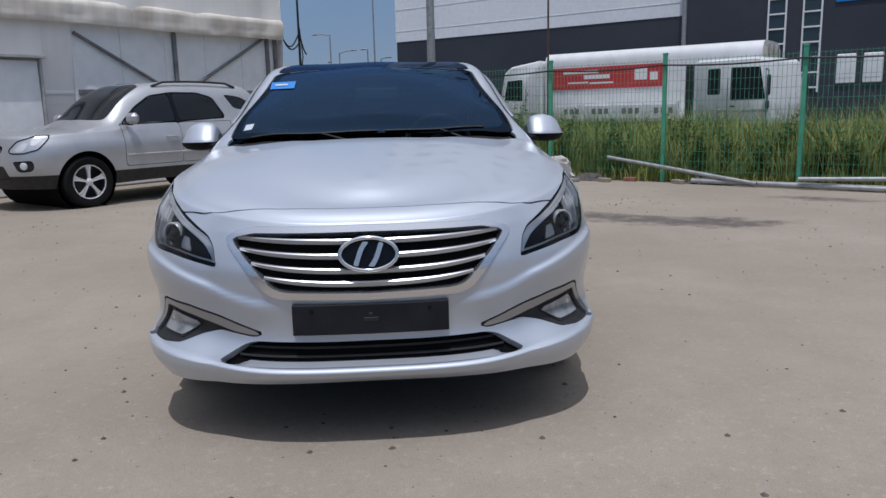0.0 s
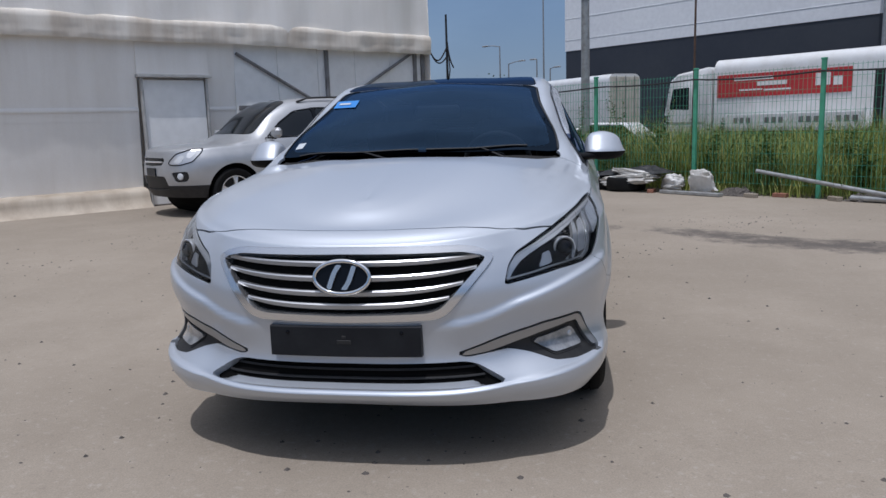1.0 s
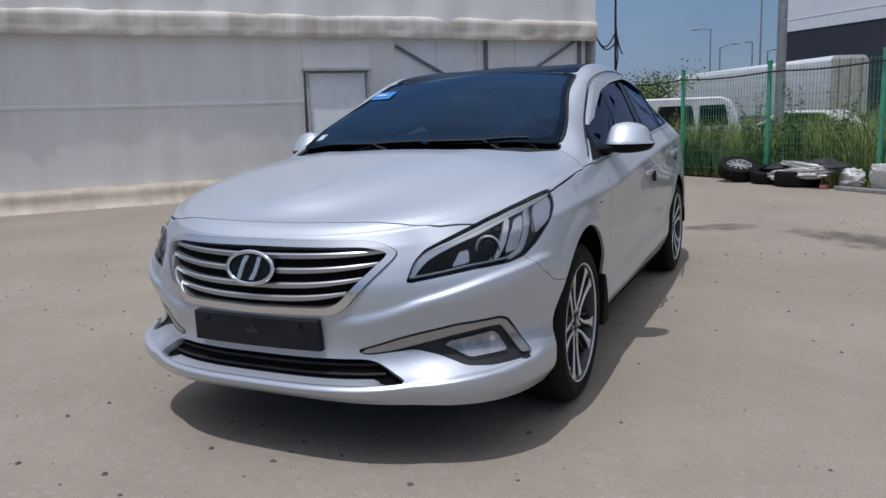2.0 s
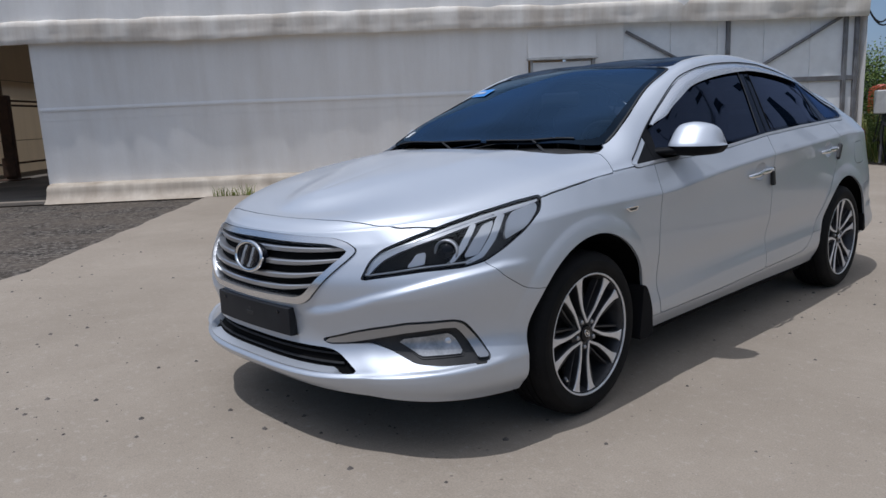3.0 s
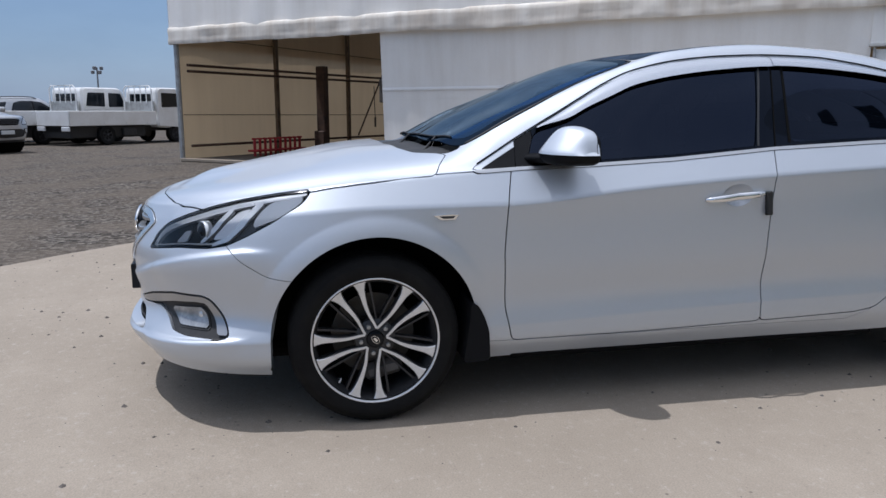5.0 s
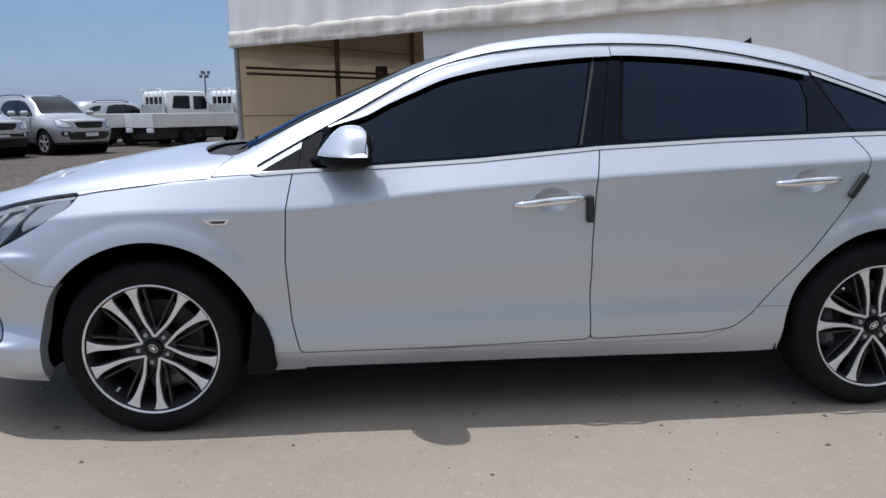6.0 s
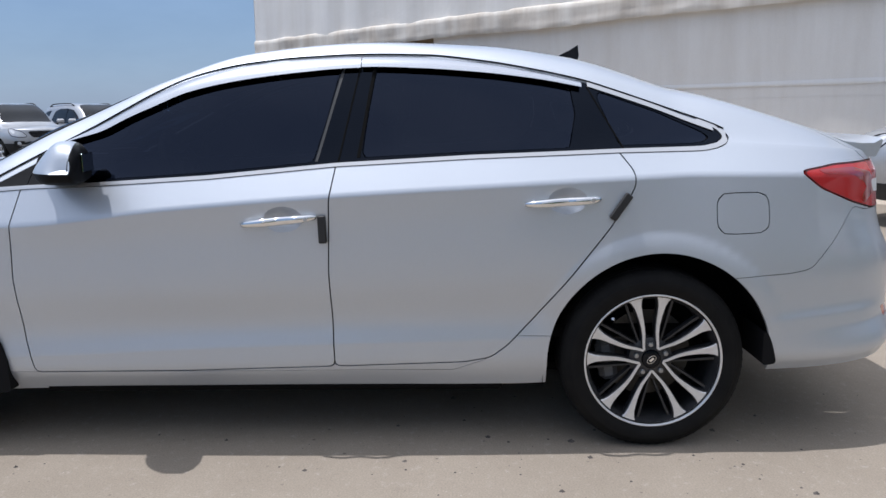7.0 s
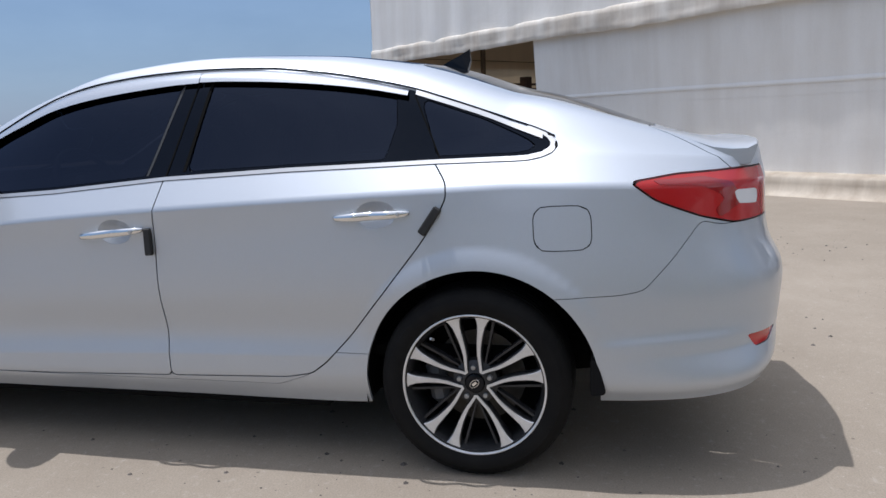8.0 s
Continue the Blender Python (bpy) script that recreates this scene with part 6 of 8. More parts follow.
    for z in (0.358, 0.385):
        V = [on_front(x, z, -0.028) for x in np.linspace(-0.5, 0.5, 31) if abs(x) < (0.49 if z < 0.37 else 0.44)]
        part("intake_slat", Form().tube(V, 0.0045, 6), MATTBLACK, low)


def on_front(x, z, out):
    p, n = locate(from_front, (abs(x), z), lambda v: v[:, 1] + 0.6)
    return (x, p[1] - out, z)


def tail_lamps(tail):
    g = outline_distance(from_side(tail.v), filleted(TAIL, 0.02))
    seal = tail.split(g + 0.004)[1]
    left = part("tail_lamp", tail.moved(0.001).mesh("tail_lamp", TAILRED, 0.012), TAILRED, sedan, "red tail lamp with a clear reversing light")
    right = part("tail_lamp", tail.moved(0.001).mirrored().mesh("tail_lamp", TAILRED, 0.012), TAILRED, sedan, "red tail lamp with a clear reversing light")
    part("lamp_seal", seal.moved(0.0025).mesh("lamp_seal", TAILSEAL, 0.003), TAILSEAL, left)
    part("lamp_seal", seal.moved(0.0025).mirrored().mesh("lamp_seal", TAILSEAL, 0.003), TAILSEAL, right)
    for nm, poly, mat, off in (("dark_band", [(3.40, 1.013), (3.56, 1.018), (3.66, 0.995), (3.70, 0.93), (3.62, 0.885), (3.60, 0.905), (3.64, 0.95), (3.56, 0.99), (3.42, 1.0)], TAILDARK, 0.0025),
                               ("reversing_light", [(3.666, 0.968), (3.755, 0.962), (3.758, 0.912), (3.680, 0.922)], FROST, 0.003)):
        piece, _ = take(tail, poly, from_side, lambda v: 0.42 - v[:, 0], 0.0, 0.01)
        if piece.f:
            part(nm, piece.moved(off).mesh(nm, mat, 0.002), mat, left)
            part(nm, piece.moved(off).mirrored().mesh(nm, mat, 0.002), mat, right)


def under_shell():
    """Inner shell, wheel housings and floor, their shade put into a near-black colour."""
    G = master_skin()
    k = sum(SPANS[:6])
    n = WHOLE.n.reshape(G.shape)
    inner = (G - n * 0.03)[: k + 4: 3]
    f = Form().sheet(inner, flip=True)
    f.add(np.concatenate(f.v) * np.array([-1, 1, 1]), [q[::-1] for q in f.f])
    hood_in = (G - n * 0.035)[k: :4, : NF + 16: 3]
    for q in (hood_in, hood_in * np.array([-1, 1, 1])):
        f.sheet(q)
    _, sk = Skin(np.concatenate(f.v), np.zeros((f.n, 3)), f.f).split(arch(FRONT_ARCH)(np.abs(np.concatenate(f.v)) * np.array([1, 0, 0]) + np.concatenate(f.v) * np.array([0, 1, 1])))
    v = np.abs(sk.v) * np.array([1, 0, 0]) + sk.v * np.array([0, 1, 1])
    _, sk = sk.split(arch(REAR_ARCH)(v))
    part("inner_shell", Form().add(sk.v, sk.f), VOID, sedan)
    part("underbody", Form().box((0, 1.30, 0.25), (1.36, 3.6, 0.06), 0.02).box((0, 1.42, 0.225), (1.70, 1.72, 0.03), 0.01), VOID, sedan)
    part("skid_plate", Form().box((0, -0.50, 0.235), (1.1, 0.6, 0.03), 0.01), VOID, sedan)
    for c in (FRONT_ARCH, REAR_ARCH):
        R = []
        for x in (0.925 if c is FRONT_ARCH else 0.90, 0.86, 0.62):
            r = ARCH_R - 0.003 if x > 0.9 else ARCH_R + 0.012
            pts = [(x, c[0] - r, 0.24)] + [(x, c[0] + r * math.cos(a), c[1] + r * math.sin(a)) for a in np.linspace(math.pi, 0, 33)] + [(x, c[0] + r, 0.24 if c is FRONT_ARCH else 0.325)]
            if x > 0.89:
                pts = [(min(x - 0.03, float(on_side(p[1] + 0.006 * (1 if p[1] > c[0] else -1), max(p[2], 0.30))[0]) - 0.012), p[1], p[2]) for p in pts]
            R.append(pts)
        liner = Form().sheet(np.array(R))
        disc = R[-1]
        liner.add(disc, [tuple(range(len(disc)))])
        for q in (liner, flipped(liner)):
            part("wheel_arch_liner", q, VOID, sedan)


# ---- wheels ----
def wheel():
    """One wheel about its own axis (z outward), tyre outside, five pairs of spokes."""
    w = new("wheel")
    R, r = 0.334, 0.246
    prof = [(r - 0.012, -0.10), (r + 0.002, -0.112), (r + 0.02, -0.116), (r + 0.05, -0.118), (R - 0.022, -0.108), (R - 0.006, -0.092), (R, -0.07)]
    for z in (-0.052, -0.018, 0.018, 0.052):
        prof += [(R, z - 0.005), (R - 0.007, z - 0.004), (R - 0.007, z + 0.004), (R, z + 0.005)]
    prof += [(R, 0.07), (R - 0.006, 0.092), (R - 0.022, 0.108), (R - 0.034, 0.1135), (R - 0.036, 0.1165), (r + 0.04, 0.119), (r + 0.02, 0.1175), (r + 0.016, 0.1145), (r + 0.004, 0.113), (r - 0.008, 0.106)]
    t = part("tyre", Form().lathe(prof, 72), RUBBER, w, "black rubber tyre", 35)
    f = Form()
    for k in range(72):
        a = 2 * math.pi * k / 72
        for s in (-1, 1):
            f.box((R - 0.0135, 0, s * 0.083), (0.016, 0.004, 0.022), 0, Matrix.Rotation(a, 4, "Z"))
    part("tread_edge", f, RUBBER, t)["kind"] = "stuff"
    rim = part("rim", Form().lathe([(r + 0.002, 0.109), (r + 0.003, 0.1135), (r, 0.1145), (r - 0.004, 0.112), (r - 0.006, 0.10)], 72), MACHINED, w, "bright machined rim edge", 35)
    part("barrel", Form().lathe([(r - 0.008, 0.105), (r - 0.018, 0.085), (r - 0.022, 0.02), (r - 0.02, -0.10), (r, -0.11)], 60), GUNMETAL, rim, smooth=35)
    part("brake_disc", Form().lathe([(0.0001, 0.01), (0.075, 0.01), (0.08, -0.005), (0.165, -0.005), (0.165, -0.03)], 48), DISC, w, smooth=30)
    part("caliper", Form().box((0.15, 0.0, 0.0), (0.07, 0.16, 0.06), 0.02, Matrix.Rotation(2.6, 4, "Z")), STEEL, w)
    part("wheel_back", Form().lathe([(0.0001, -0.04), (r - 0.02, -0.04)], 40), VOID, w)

    def face(rad):
        return 0.088 + 0.016 * (rad / r) ** 2

    def bar(a0, rs, angs, ws, lift, depth, grow=0.0):
        f, V = Form(), []
        for rad, an, wd in zip(rs, angs, ws):
            a = radians(a0 + an)
            c = np.array([rad * math.cos(a), rad * math.sin(a)])
            tan = np.array([-math.sin(a), math.cos(a)])
            h = face(rad) + lift
            wd += grow
            for s, dz in ((-1, -depth), (-1, -0.002), (-0.86, 0.0), (0.86, 0.0), (1, -0.002), (1, -depth)):
                V.append((*(c + tan * s * wd / 2), h + dz))
        k = len(rs)
        fs = [(i * 6 + j, i * 6 + (j + 1) % 6, (i + 1) * 6 + (j + 1) % 6, (i + 1) * 6 + j) for i in range(k - 1) for j in range(6)]
        fs += [tuple(range(6))[::-1], tuple((k - 1) * 6 + j for j in range(6))]
        return f.add(V, [q[::-1] for q in fs])
    rs = (0.043, 0.053, 0.066, 0.082, 0.10, 0.125, 0.15, 0.18, 0.205, 0.226, 0.244)
    ws = (0.0105, 0.0108, 0.011, 0.0115, 0.0122, 0.0138, 0.0165, 0.0205, 0.026, 0.039, 0.064)
    for k in range(5):
        a = 90 + 72 * k
        for s in (-1, 1):
            angs = [s * x for x in (1.5, 7.5, 13.5, 18.5, 22.0, 23.7, 24.2, 24.1, 23.9, 23.7, 23.5)]
            core = bar(a, rs, angs, ws, -0.004, 0.035, 0.006)
            sp = part("spoke", core, GUNMETAL, w, "dark spoke with a machined face", 30)
            part("machined_face", bar(a, rs, angs, ws, 0.0, 0.006), MACHINED, sp, smooth=30)
            rib = bar(a, (0.075, 0.14, 0.235), (s * 4, s * 11, s * 14.5), (0.006, 0.008, 0.010), -0.018, 0.03)
            part("inner_rib", rib, GUNMETAL, sp, smooth=30)
        f = Form()
        A = np.linspace(radians(a + 36 - 9), radians(a + 36 + 9), 9)
        f.sheet(np.array([[(rr * math.cos(x), rr * math.sin(x), face(rr) - 0.001) for x in A] for rr in (0.238, 0.246)]))
        part("spoke_bridge", f, MACHINED, rim)
        m = Matrix.Rotation(radians(a + 36), 4, "Z") @ pose(0.056, 0, face(0.05) - 0.006)
        part("wheel_nut", Form().lathe([(0.0001, 0.010), (0.007, 0.009), (0.009, 0.006), (0.0095, -0.01)], 12, m), FOGTRIM, w)
    part("hub", Form().lathe([(0.036, face(0.04) - 0.004), (0.062, face(0.06) - 0.010), (0.078, face(0.07) - 0.016), (0.082, 0.05)], 40), GUNMETAL, w, smooth=40)
    cap = part("centre_cap", Form().lathe([(0.0001, face(0) + 0.004), (0.024, face(0) + 0.003), (0.032, face(0) + 0.001), (0.034, face(0) - 0.01)], 36), GLOSSBLACK, w, smooth=40)
    ang = np.linspace(0, 2 * math.pi, 25)
    part("cap_badge", Form().tube([(0.018 * math.cos(x), 0.011 * math.sin(x), face(0) + 0.005) for x in ang], 0.0016, 6, False)
         .box((0, 0, face(0) + 0.005), (0.018, 0.009, 0.003), 0.0), CHROME, cap)
    part("valve", Form().tube([(0.0, -0.205, 0.085), (0.0, -0.215, 0.10)], 0.005, 8), REFLECTOR, w, m=Matrix.Rotation(radians(183), 4, "Z"))
    return w


first = wheel()
first.parent = sedan
TRACK = 0.790
LEFT = Matrix.Rotation(radians(90), 4, "Y") @ Matrix.Rotation(radians(90), 4, "Z")
first.matrix_basis = Matrix.Translation((TRACK, 0.010, 0.335)) @ LEFT @ Matrix.Rotation(radians(135), 4, "Z")
for x, y, a in ((TRACK, 2.822, 40), (-TRACK, 0.010, 20), (-TRACK, 2.822, 50)):
    side = LEFT if x > 0 else Matrix.Rotation(radians(180), 4, "Z") @ LEFT
    copy_thing(first, Matrix.Translation((x, y, 0.335)) @ side @ Matrix.Rotation(radians(a), 4, "Z"))

sedan_body()
window_trims()
quarter_chrome()
spoiler_lip()
drip_rails()


# ---- small parts of the sedan ----
def mirrors():
    """Door mirrors: a flat-bottomed silver cap over a black foot."""
    upper = [(0.0, 0.0), (0.02, 0.09), (0.09, 0.26), (0.19, 0.47), (0.31, 0.70), (0.42, 0.87), (0.53, 0.97), (0.66, 1.0), (0.82, 0.985), (0.915, 0.91), (0.955, 0.76), (0.98, 0.45), (1.0, 0.0)]
    lower = [(1.0, 0.0), (0.995, -0.45), (0.96, -0.85), (0.88, -1.0), (0.55, -1.0), (0.25, -0.95), (0.08, -0.62), (0.0, 0.0)]
    tall = curve1((0, 0.06, 0.2, 0.45, 0.7, 0.88, 0.96, 1.0), (0.40, 0.72, 0.93, 1.0, 0.92, 0.72, 0.45, 0.12))
    front = curve1((0, 0.08, 0.3, 0.6, 0.85, 1.0), (0.690, 0.660, 0.648, 0.668, 0.712, 0.765))
    rear = curve1((0, 0.5, 0.85, 1.0), (0.806, 0.828, 0.842, 0.832))

    def loft(profile, height):
        G = []
        for q in np.linspace(0, 1, 26):
            y0, y1, h = float(front(q)), float(rear(q)), height * float(tall(q))
            # the outer end sinks and the top leans inward
            G.append([(0.848 + 0.212 * q - 0.014 * max(0, z) * q, y0 + (y1 - y0) * y, 1.047 - 0.004 * q + h * z) for y, z in profile])
        return Form().sheet(np.array(G), flip=True).add(G[0], [tuple(range(len(profile)))]).add(G[-1], [tuple(range(len(profile)))[::-1]])
    cap, foot = loft(dense(upper, 3), 0.104), loft(dense(lower, 3), 0.046)
    stalk = np.array([[np.array(p) + np.array((0, 0.050 * math.cos(a), 0.020 * math.sin(a))) for a in np.linspace(0, 2 * math.pi, 17)]
                      for p in ((0.80, 0.655, 1.022), (0.84, 0.665, 1.022), (0.885, 0.70, 1.025), (0.93, 0.72, 1.028))])
    foot.sheet(stalk, flip=True)
    back = [(0.90, -0.30), (0.90, 0.955), (0.935, 0.925), (0.985, 0.83), (1.025, 0.66), (1.04, 0.30), (1.035, -0.30)]
    bezel = loft(dense(back, 2), 0.104)
    glass = Form().box((0, 0, 0), (0.110, 0.006, 0.062), 0.0015, Matrix.Translation((0.935, 0.839, 1.076)) @ Matrix.Rotation(radians(8), 4, "Z"))
    for fl in (lambda q: q, flipped):
        t = part("door_mirror", fl(cap), SILVER, sedan, "silver door mirror on a black foot", 50)
        part("mirror_foot", fl(foot), SAILGREY, t, smooth=50)
        part("mirror_bezel", fl(bezel), SAILGREY, t, smooth=40)
        part("mirror_glass", fl(glass), MIRROR, t)


mirrors()


def door_handles():
    for y0, z0, y1, z1 in ((1.355, 0.851, 1.625, 0.876), (2.355, 0.912, 2.622, 0.926)):
        ys, zs = np.linspace(y0, y1, 25), np.linspace(z0, z1, 25)
        V = []
        for i, (y, z) in enumerate(zip(ys, zs)):
            t = i / 24
            lift = 0.030 * math.sin(math.pi * min(1, max(0, t))) ** 0.45
            w = 0.0155 * (0.5 + 0.5 * math.sin(math.pi * t) ** 0.5)
            p = on_side(y, z, 0.002)
            for a in np.linspace(0, 2 * math.pi, 10, endpoint=False):
                V.append((p[0] + lift + 0.008 * math.cos(a), y, z + 0.006 * t * 0 + w * math.sin(a)))
        fs = [(i * 10 + j, i * 10 + (j + 1) % 10, (i + 1) * 10 + (j + 1) % 10, (i + 1) * 10 + j) for i in range(24) for j in range(10)]
        bar = Form().add(V, fs + [tuple(range(10)), tuple(240 + j for j in range(10))[::-1]])
        c = CUPS[0] if y0 < 2 else CUPS[1]
        dish = []
        for rr in np.linspace(0, 1, 7):
            dish.append([on_side(c[0] + CUP[0] * rr * math.cos(a), c[1] + CUP[1] * rr * math.sin(a), -0.020 * (1 - rr ** 2.4)) for a in np.linspace(0, 2 * math.pi, 25)])
        cup = Form().sheet(np.array(dish))
        for fl in (lambda q: q, flipped):
            h = part("door_handle", fl(bar), CHROME, sedan, "chrome door handle", 60)
            part("handle_cup", fl(cup), SILVER, h, "silver hollow behind the handle", 60)
            part("lock", fl(Form().lathe([(0.0001, 0.001), (0.007, 0.0), (0.008, -0.004)], 14, Matrix.Translation(Vector(on_side(y1 - 0.035, z1 - 0.002, 0.034))) @ pose(0, 0, 0, 0, 90, 0))), SATIN, h)
    # black foam pads on the door edges
    for y, z, tilt, ln in ((1.644, 0.832, 2, 0.098), (2.690, 0.898, -35, 0.105)):
        p = on_side(y, z, 0.009)
        pad = Form().box((0, 0, 0), (0.02, 0.028, ln), 0.004, Matrix.Translation(Vector(p)) @ Matrix.Rotation(radians(-4), 4, "Y") @ Matrix.Rotation(radians(tilt), 4, "X"))
        for fl in (lambda q: q, flipped):
            part("door_edge_pad", fl(pad), MATTBLACK, sedan, "black foam door guard")
    # side repeaters
    p = on_side(0.281, 0.811, 0.004)
    rep = Form().prism([(-0.050, 0.006), (-0.02, -0.011), (0.035, -0.010), (0.048, 0.008), (0.02, 0.010)], -0.004, 0.004, Matrix.Translation(Vector(p)) @ Matrix.Rotation(radians(90), 4, "Z"))
    inn = Form().prism([(-0.028, 0.003), (-0.012, -0.006), (0.026, -0.005), (0.034, 0.004)], -0.006, 0.0, Matrix.Translation(Vector(p)) @ Matrix.Rotation(radians(90), 4, "Z"))
    for fl in (lambda q: q, flipped):
        r = part("side_repeater", fl(rep), CHROME, sedan, "small chrome side repeater")
        part("repeater_lens", fl(inn), LAMPBLACK, r)


door_handles()


def flaps():
    """Thick rubber flaps behind the wheels."""
    for P, x in (([(0.463, 0.232), (0.458, 0.35), (0.440, 0.405), (0.415, 0.455), (0.385, 0.470), (0.38, 0.40), (0.365, 0.30), (0.355, 0.225)], 0.912),
                 ([(3.262, 0.325), (3.258, 0.35), (3.245, 0.40), (3.228, 0.44), (3.212, 0.445), (3.212, 0.36), (3.210, 0.318)], 0.905)):
        P = filleted(P, 0.02)
        k = len(P)
        V = [(xx, y, z) for xx in (x - 0.2, x) for y, z in P]
        f = Form().add(V, [tuple(range(k)), tuple(range(k, 2 * k))[::-1]] + [(i, k + i, k + (i + 1) % k, (i + 1) % k) for i in range(k)])
        for fl in (lambda q: q, flipped):
            part("mud_flap", fl(f), FLAPRUBBER, sedan, "black rubber mud flap")


flaps()


def wipers():
    for a, b, piv in (((-0.60, 0.34), (0.02, 0.335), (-0.05, 0.235)), ((0.06, 0.335), (0.56, 0.375), (0.53, 0.245))):
        pts = []
        for t in np.linspace(0, 1, 12):
            x, y = a[0] + (b[0] - a[0]) * t, a[1] + (b[1] - a[1]) * t
            p, n = locate(from_top, (abs(x), y), lambda v: 0.95 - v[:, 2])
            pts.append((x, p[1], p[2] + 0.004))
        w = part("wiper", Form().tube(pts, 0.0045, 6), MATTBLACK, sedan, "black windscreen wiper")
        mid = pts[6]
        base = float(locate(from_top, (abs(piv[0]), piv[1]), lambda v: 0.95 - v[:, 2])[0][2])
        part("wiper_arm", Form().tube([(piv[0], piv[1], base - 0.045), ((piv[0] + mid[0]) / 2, (piv[1] + mid[1]) / 2, (base + mid[2]) / 2 - 0.020), mid], [0.009, 0.006, 0.004], 6), MATTBLACK, w)


wipers()
fin = Form()
pr = [(2.545, 1.463, 0.022), (2.585, 1.483, 0.020), (2.63, 1.505, 0.014), (2.668, 1.528, 0.004), (2.672, 1.48, 0.012), (2.660, 1.438, 0.026)]
V = [(s * w, y, z) for y, z, w in pr for s in (-1, 1)] + [(0.03, 2.56, 1.44), (-0.03, 2.56, 1.44)]
fin.add(V, [(0, 2, 10), (2, 4, 10), (4, 6, 8, 10), (1, 11, 3), (3, 11, 5), (5, 11, 9, 7), (0, 1, 3, 2), (2, 3, 5, 4), (4, 5, 7, 6), (6, 7, 9, 8), (8, 9, 11, 10)])
part("antenna_fin", fin, GLOSSBLACK, sedan, "black shark-fin antenna")


def cabin():
    dash = np.array([[(x, y + 0.06 * abs(x), z - 0.03 * abs(x)) for x in np.linspace(-0.66, 0.66, 15)] for y, z in ((0.42, 0.98), (0.60, 1.035), (0.78, 1.03), (0.84, 0.98), (0.82, 0.6))])
    part("dashboard", Form().sheet(dash), CABIN, sedan, smooth=True)
    m = Matrix.Translation((0.36, 0.98, 0.985)) @ Matrix.Rotation(radians(-66), 4, "X")
    ang = np.linspace(0, 2 * math.pi, 41)
    st = part("steering_wheel", Form().tube([(0.185 * math.cos(a), 0.185 * math.sin(a), 0) for a in ang], 0.015, 8, False, m), STEER, sedan, smooth=True)
    part("steering_hub", Form().lathe([(0.0001, 0.02), (0.06, 0.015), (0.075, -0.02)], 20, m).box((0, 0, -0.01), (0.36, 0.04, 0.02), 0.008, m), STEER, st)
    for x in (-0.37, 0.37):
        s = part("seat", Form().box((x, 1.45, 0.62), (0.50, 0.52, 0.18), 0.06), CABIN, sedan, "dark front seat", 40)
        part("seat_back", Form().box((x, 1.75, 0.93), (0.48, 0.16, 0.62), 0.06, Matrix.Translation((0, 0.0, 0)) ), CABIN, s, smooth=40)
        part("headrest", Form().box((x, 1.82, 1.27), (0.26, 0.10, 0.17), 0.04), CABIN, s, smooth=40)
    part("rear_bench", Form().box((0, 2.55, 0.85), (1.25, 0.2, 0.6), 0.06).box((0, 2.3, 0.6), (1.25, 0.5, 0.2), 0.06), CABIN, sedan, "dark rear bench", 40)
    part("parcel_shelf", Form().box((0, 2.95, 1.06), (1.2, 0.7, 0.03), 0.01), CABIN, sedan)
    part("headliner", Form().sheet(np.array([[(x, y, 1.43 - 0.06 * x * x - 0.05 * (y - 1.85) ** 2) for x in np.linspace(-0.5, 0.5, 9)] for y in np.linspace(1.3, 2.6, 9)])), CABIN, sedan)
    part("cabin_floor", Form().box((0, 1.7, 0.42), (1.6, 2.6, 0.05), 0.01), VOID, sedan)
    part("rear_view_mirror", Form().box((0.015, 0.99, 1.285), (0.26, 0.03, 0.075), 0.02), STEER, sedan, smooth=40)
    q = np.array([(-0.583, 0.906, 1.317), (-0.585, 1.010, 1.358), (-0.445, 0.979, 1.361), (-0.443, 0.873, 1.319)]) + np.array((0, -0.004, 0.006))
    stk = part("sticker", Form().add(q, [(0, 1, 2, 3), (3, 2, 1, 0)]), STICKER, sedan, "bright blue sticker on the windscreen")
    a = q[0] + 0.12 * (q[3] - q[0])
    rows = [q[0] + t * (q[1] - q[0]) for t in (0.38, 0.62)]
    rt = [q[3] + t * (q[2] - q[3]) for t in (0.38, 0.62)]
    up = np.array((0, -0.002, 0.003))
    bar = [rows[0] * 0.82 + rt[0] * 0.18 + up, rows[1] * 0.82 + rt[1] * 0.18 + up, rows[1] * 0.3 + rt[1] * 0.7 + up, rows[0] * 0.3 + rt[0] * 0.7 + up]
    part("sticker_print", Form().add(bar, [(0, 1, 2, 3), (3, 2, 1, 0)]), PALE, stk)
    p = []
    for x, y in ((0.655, 0.425), (0.648, 0.475), (0.605, 0.468), (0.612, 0.418)):
        s, n = locate(from_top, (x, y), lambda v: 0.95 - v[:, 2])
        p.append((-s[0], s[1], s[2] + 0.002))
    p = np.array(p)
    part("label", Form().add(p, [(0, 1, 2, 3), (3, 2, 1, 0)]), PALE, sedan, "small pale label on the windscreen")


cabin()


# ---- other vehicles ----
SUVPAINT = worn("silver_suv_paint", (0.47, 0.48, 0.495), (0.42, 0.43, 0.445), 3, 0.36, 300, 0.0, 0.45, coat=0.7)
GREYCLAD = worn("dark_grey_cladding", (0.016, 0.016, 0.018), (0.028, 0.027, 0.027), 12, 0.6)
CLEAR = material("pale_lamp_glass", (0.62, 0.64, 0.66), 0.12, coat=0.8)
ALLOY = worn("silver_alloy", (0.82, 0.82, 0.82), (0.74, 0.74, 0.74), 20, 0.35, 100, 0.0, 0.5)


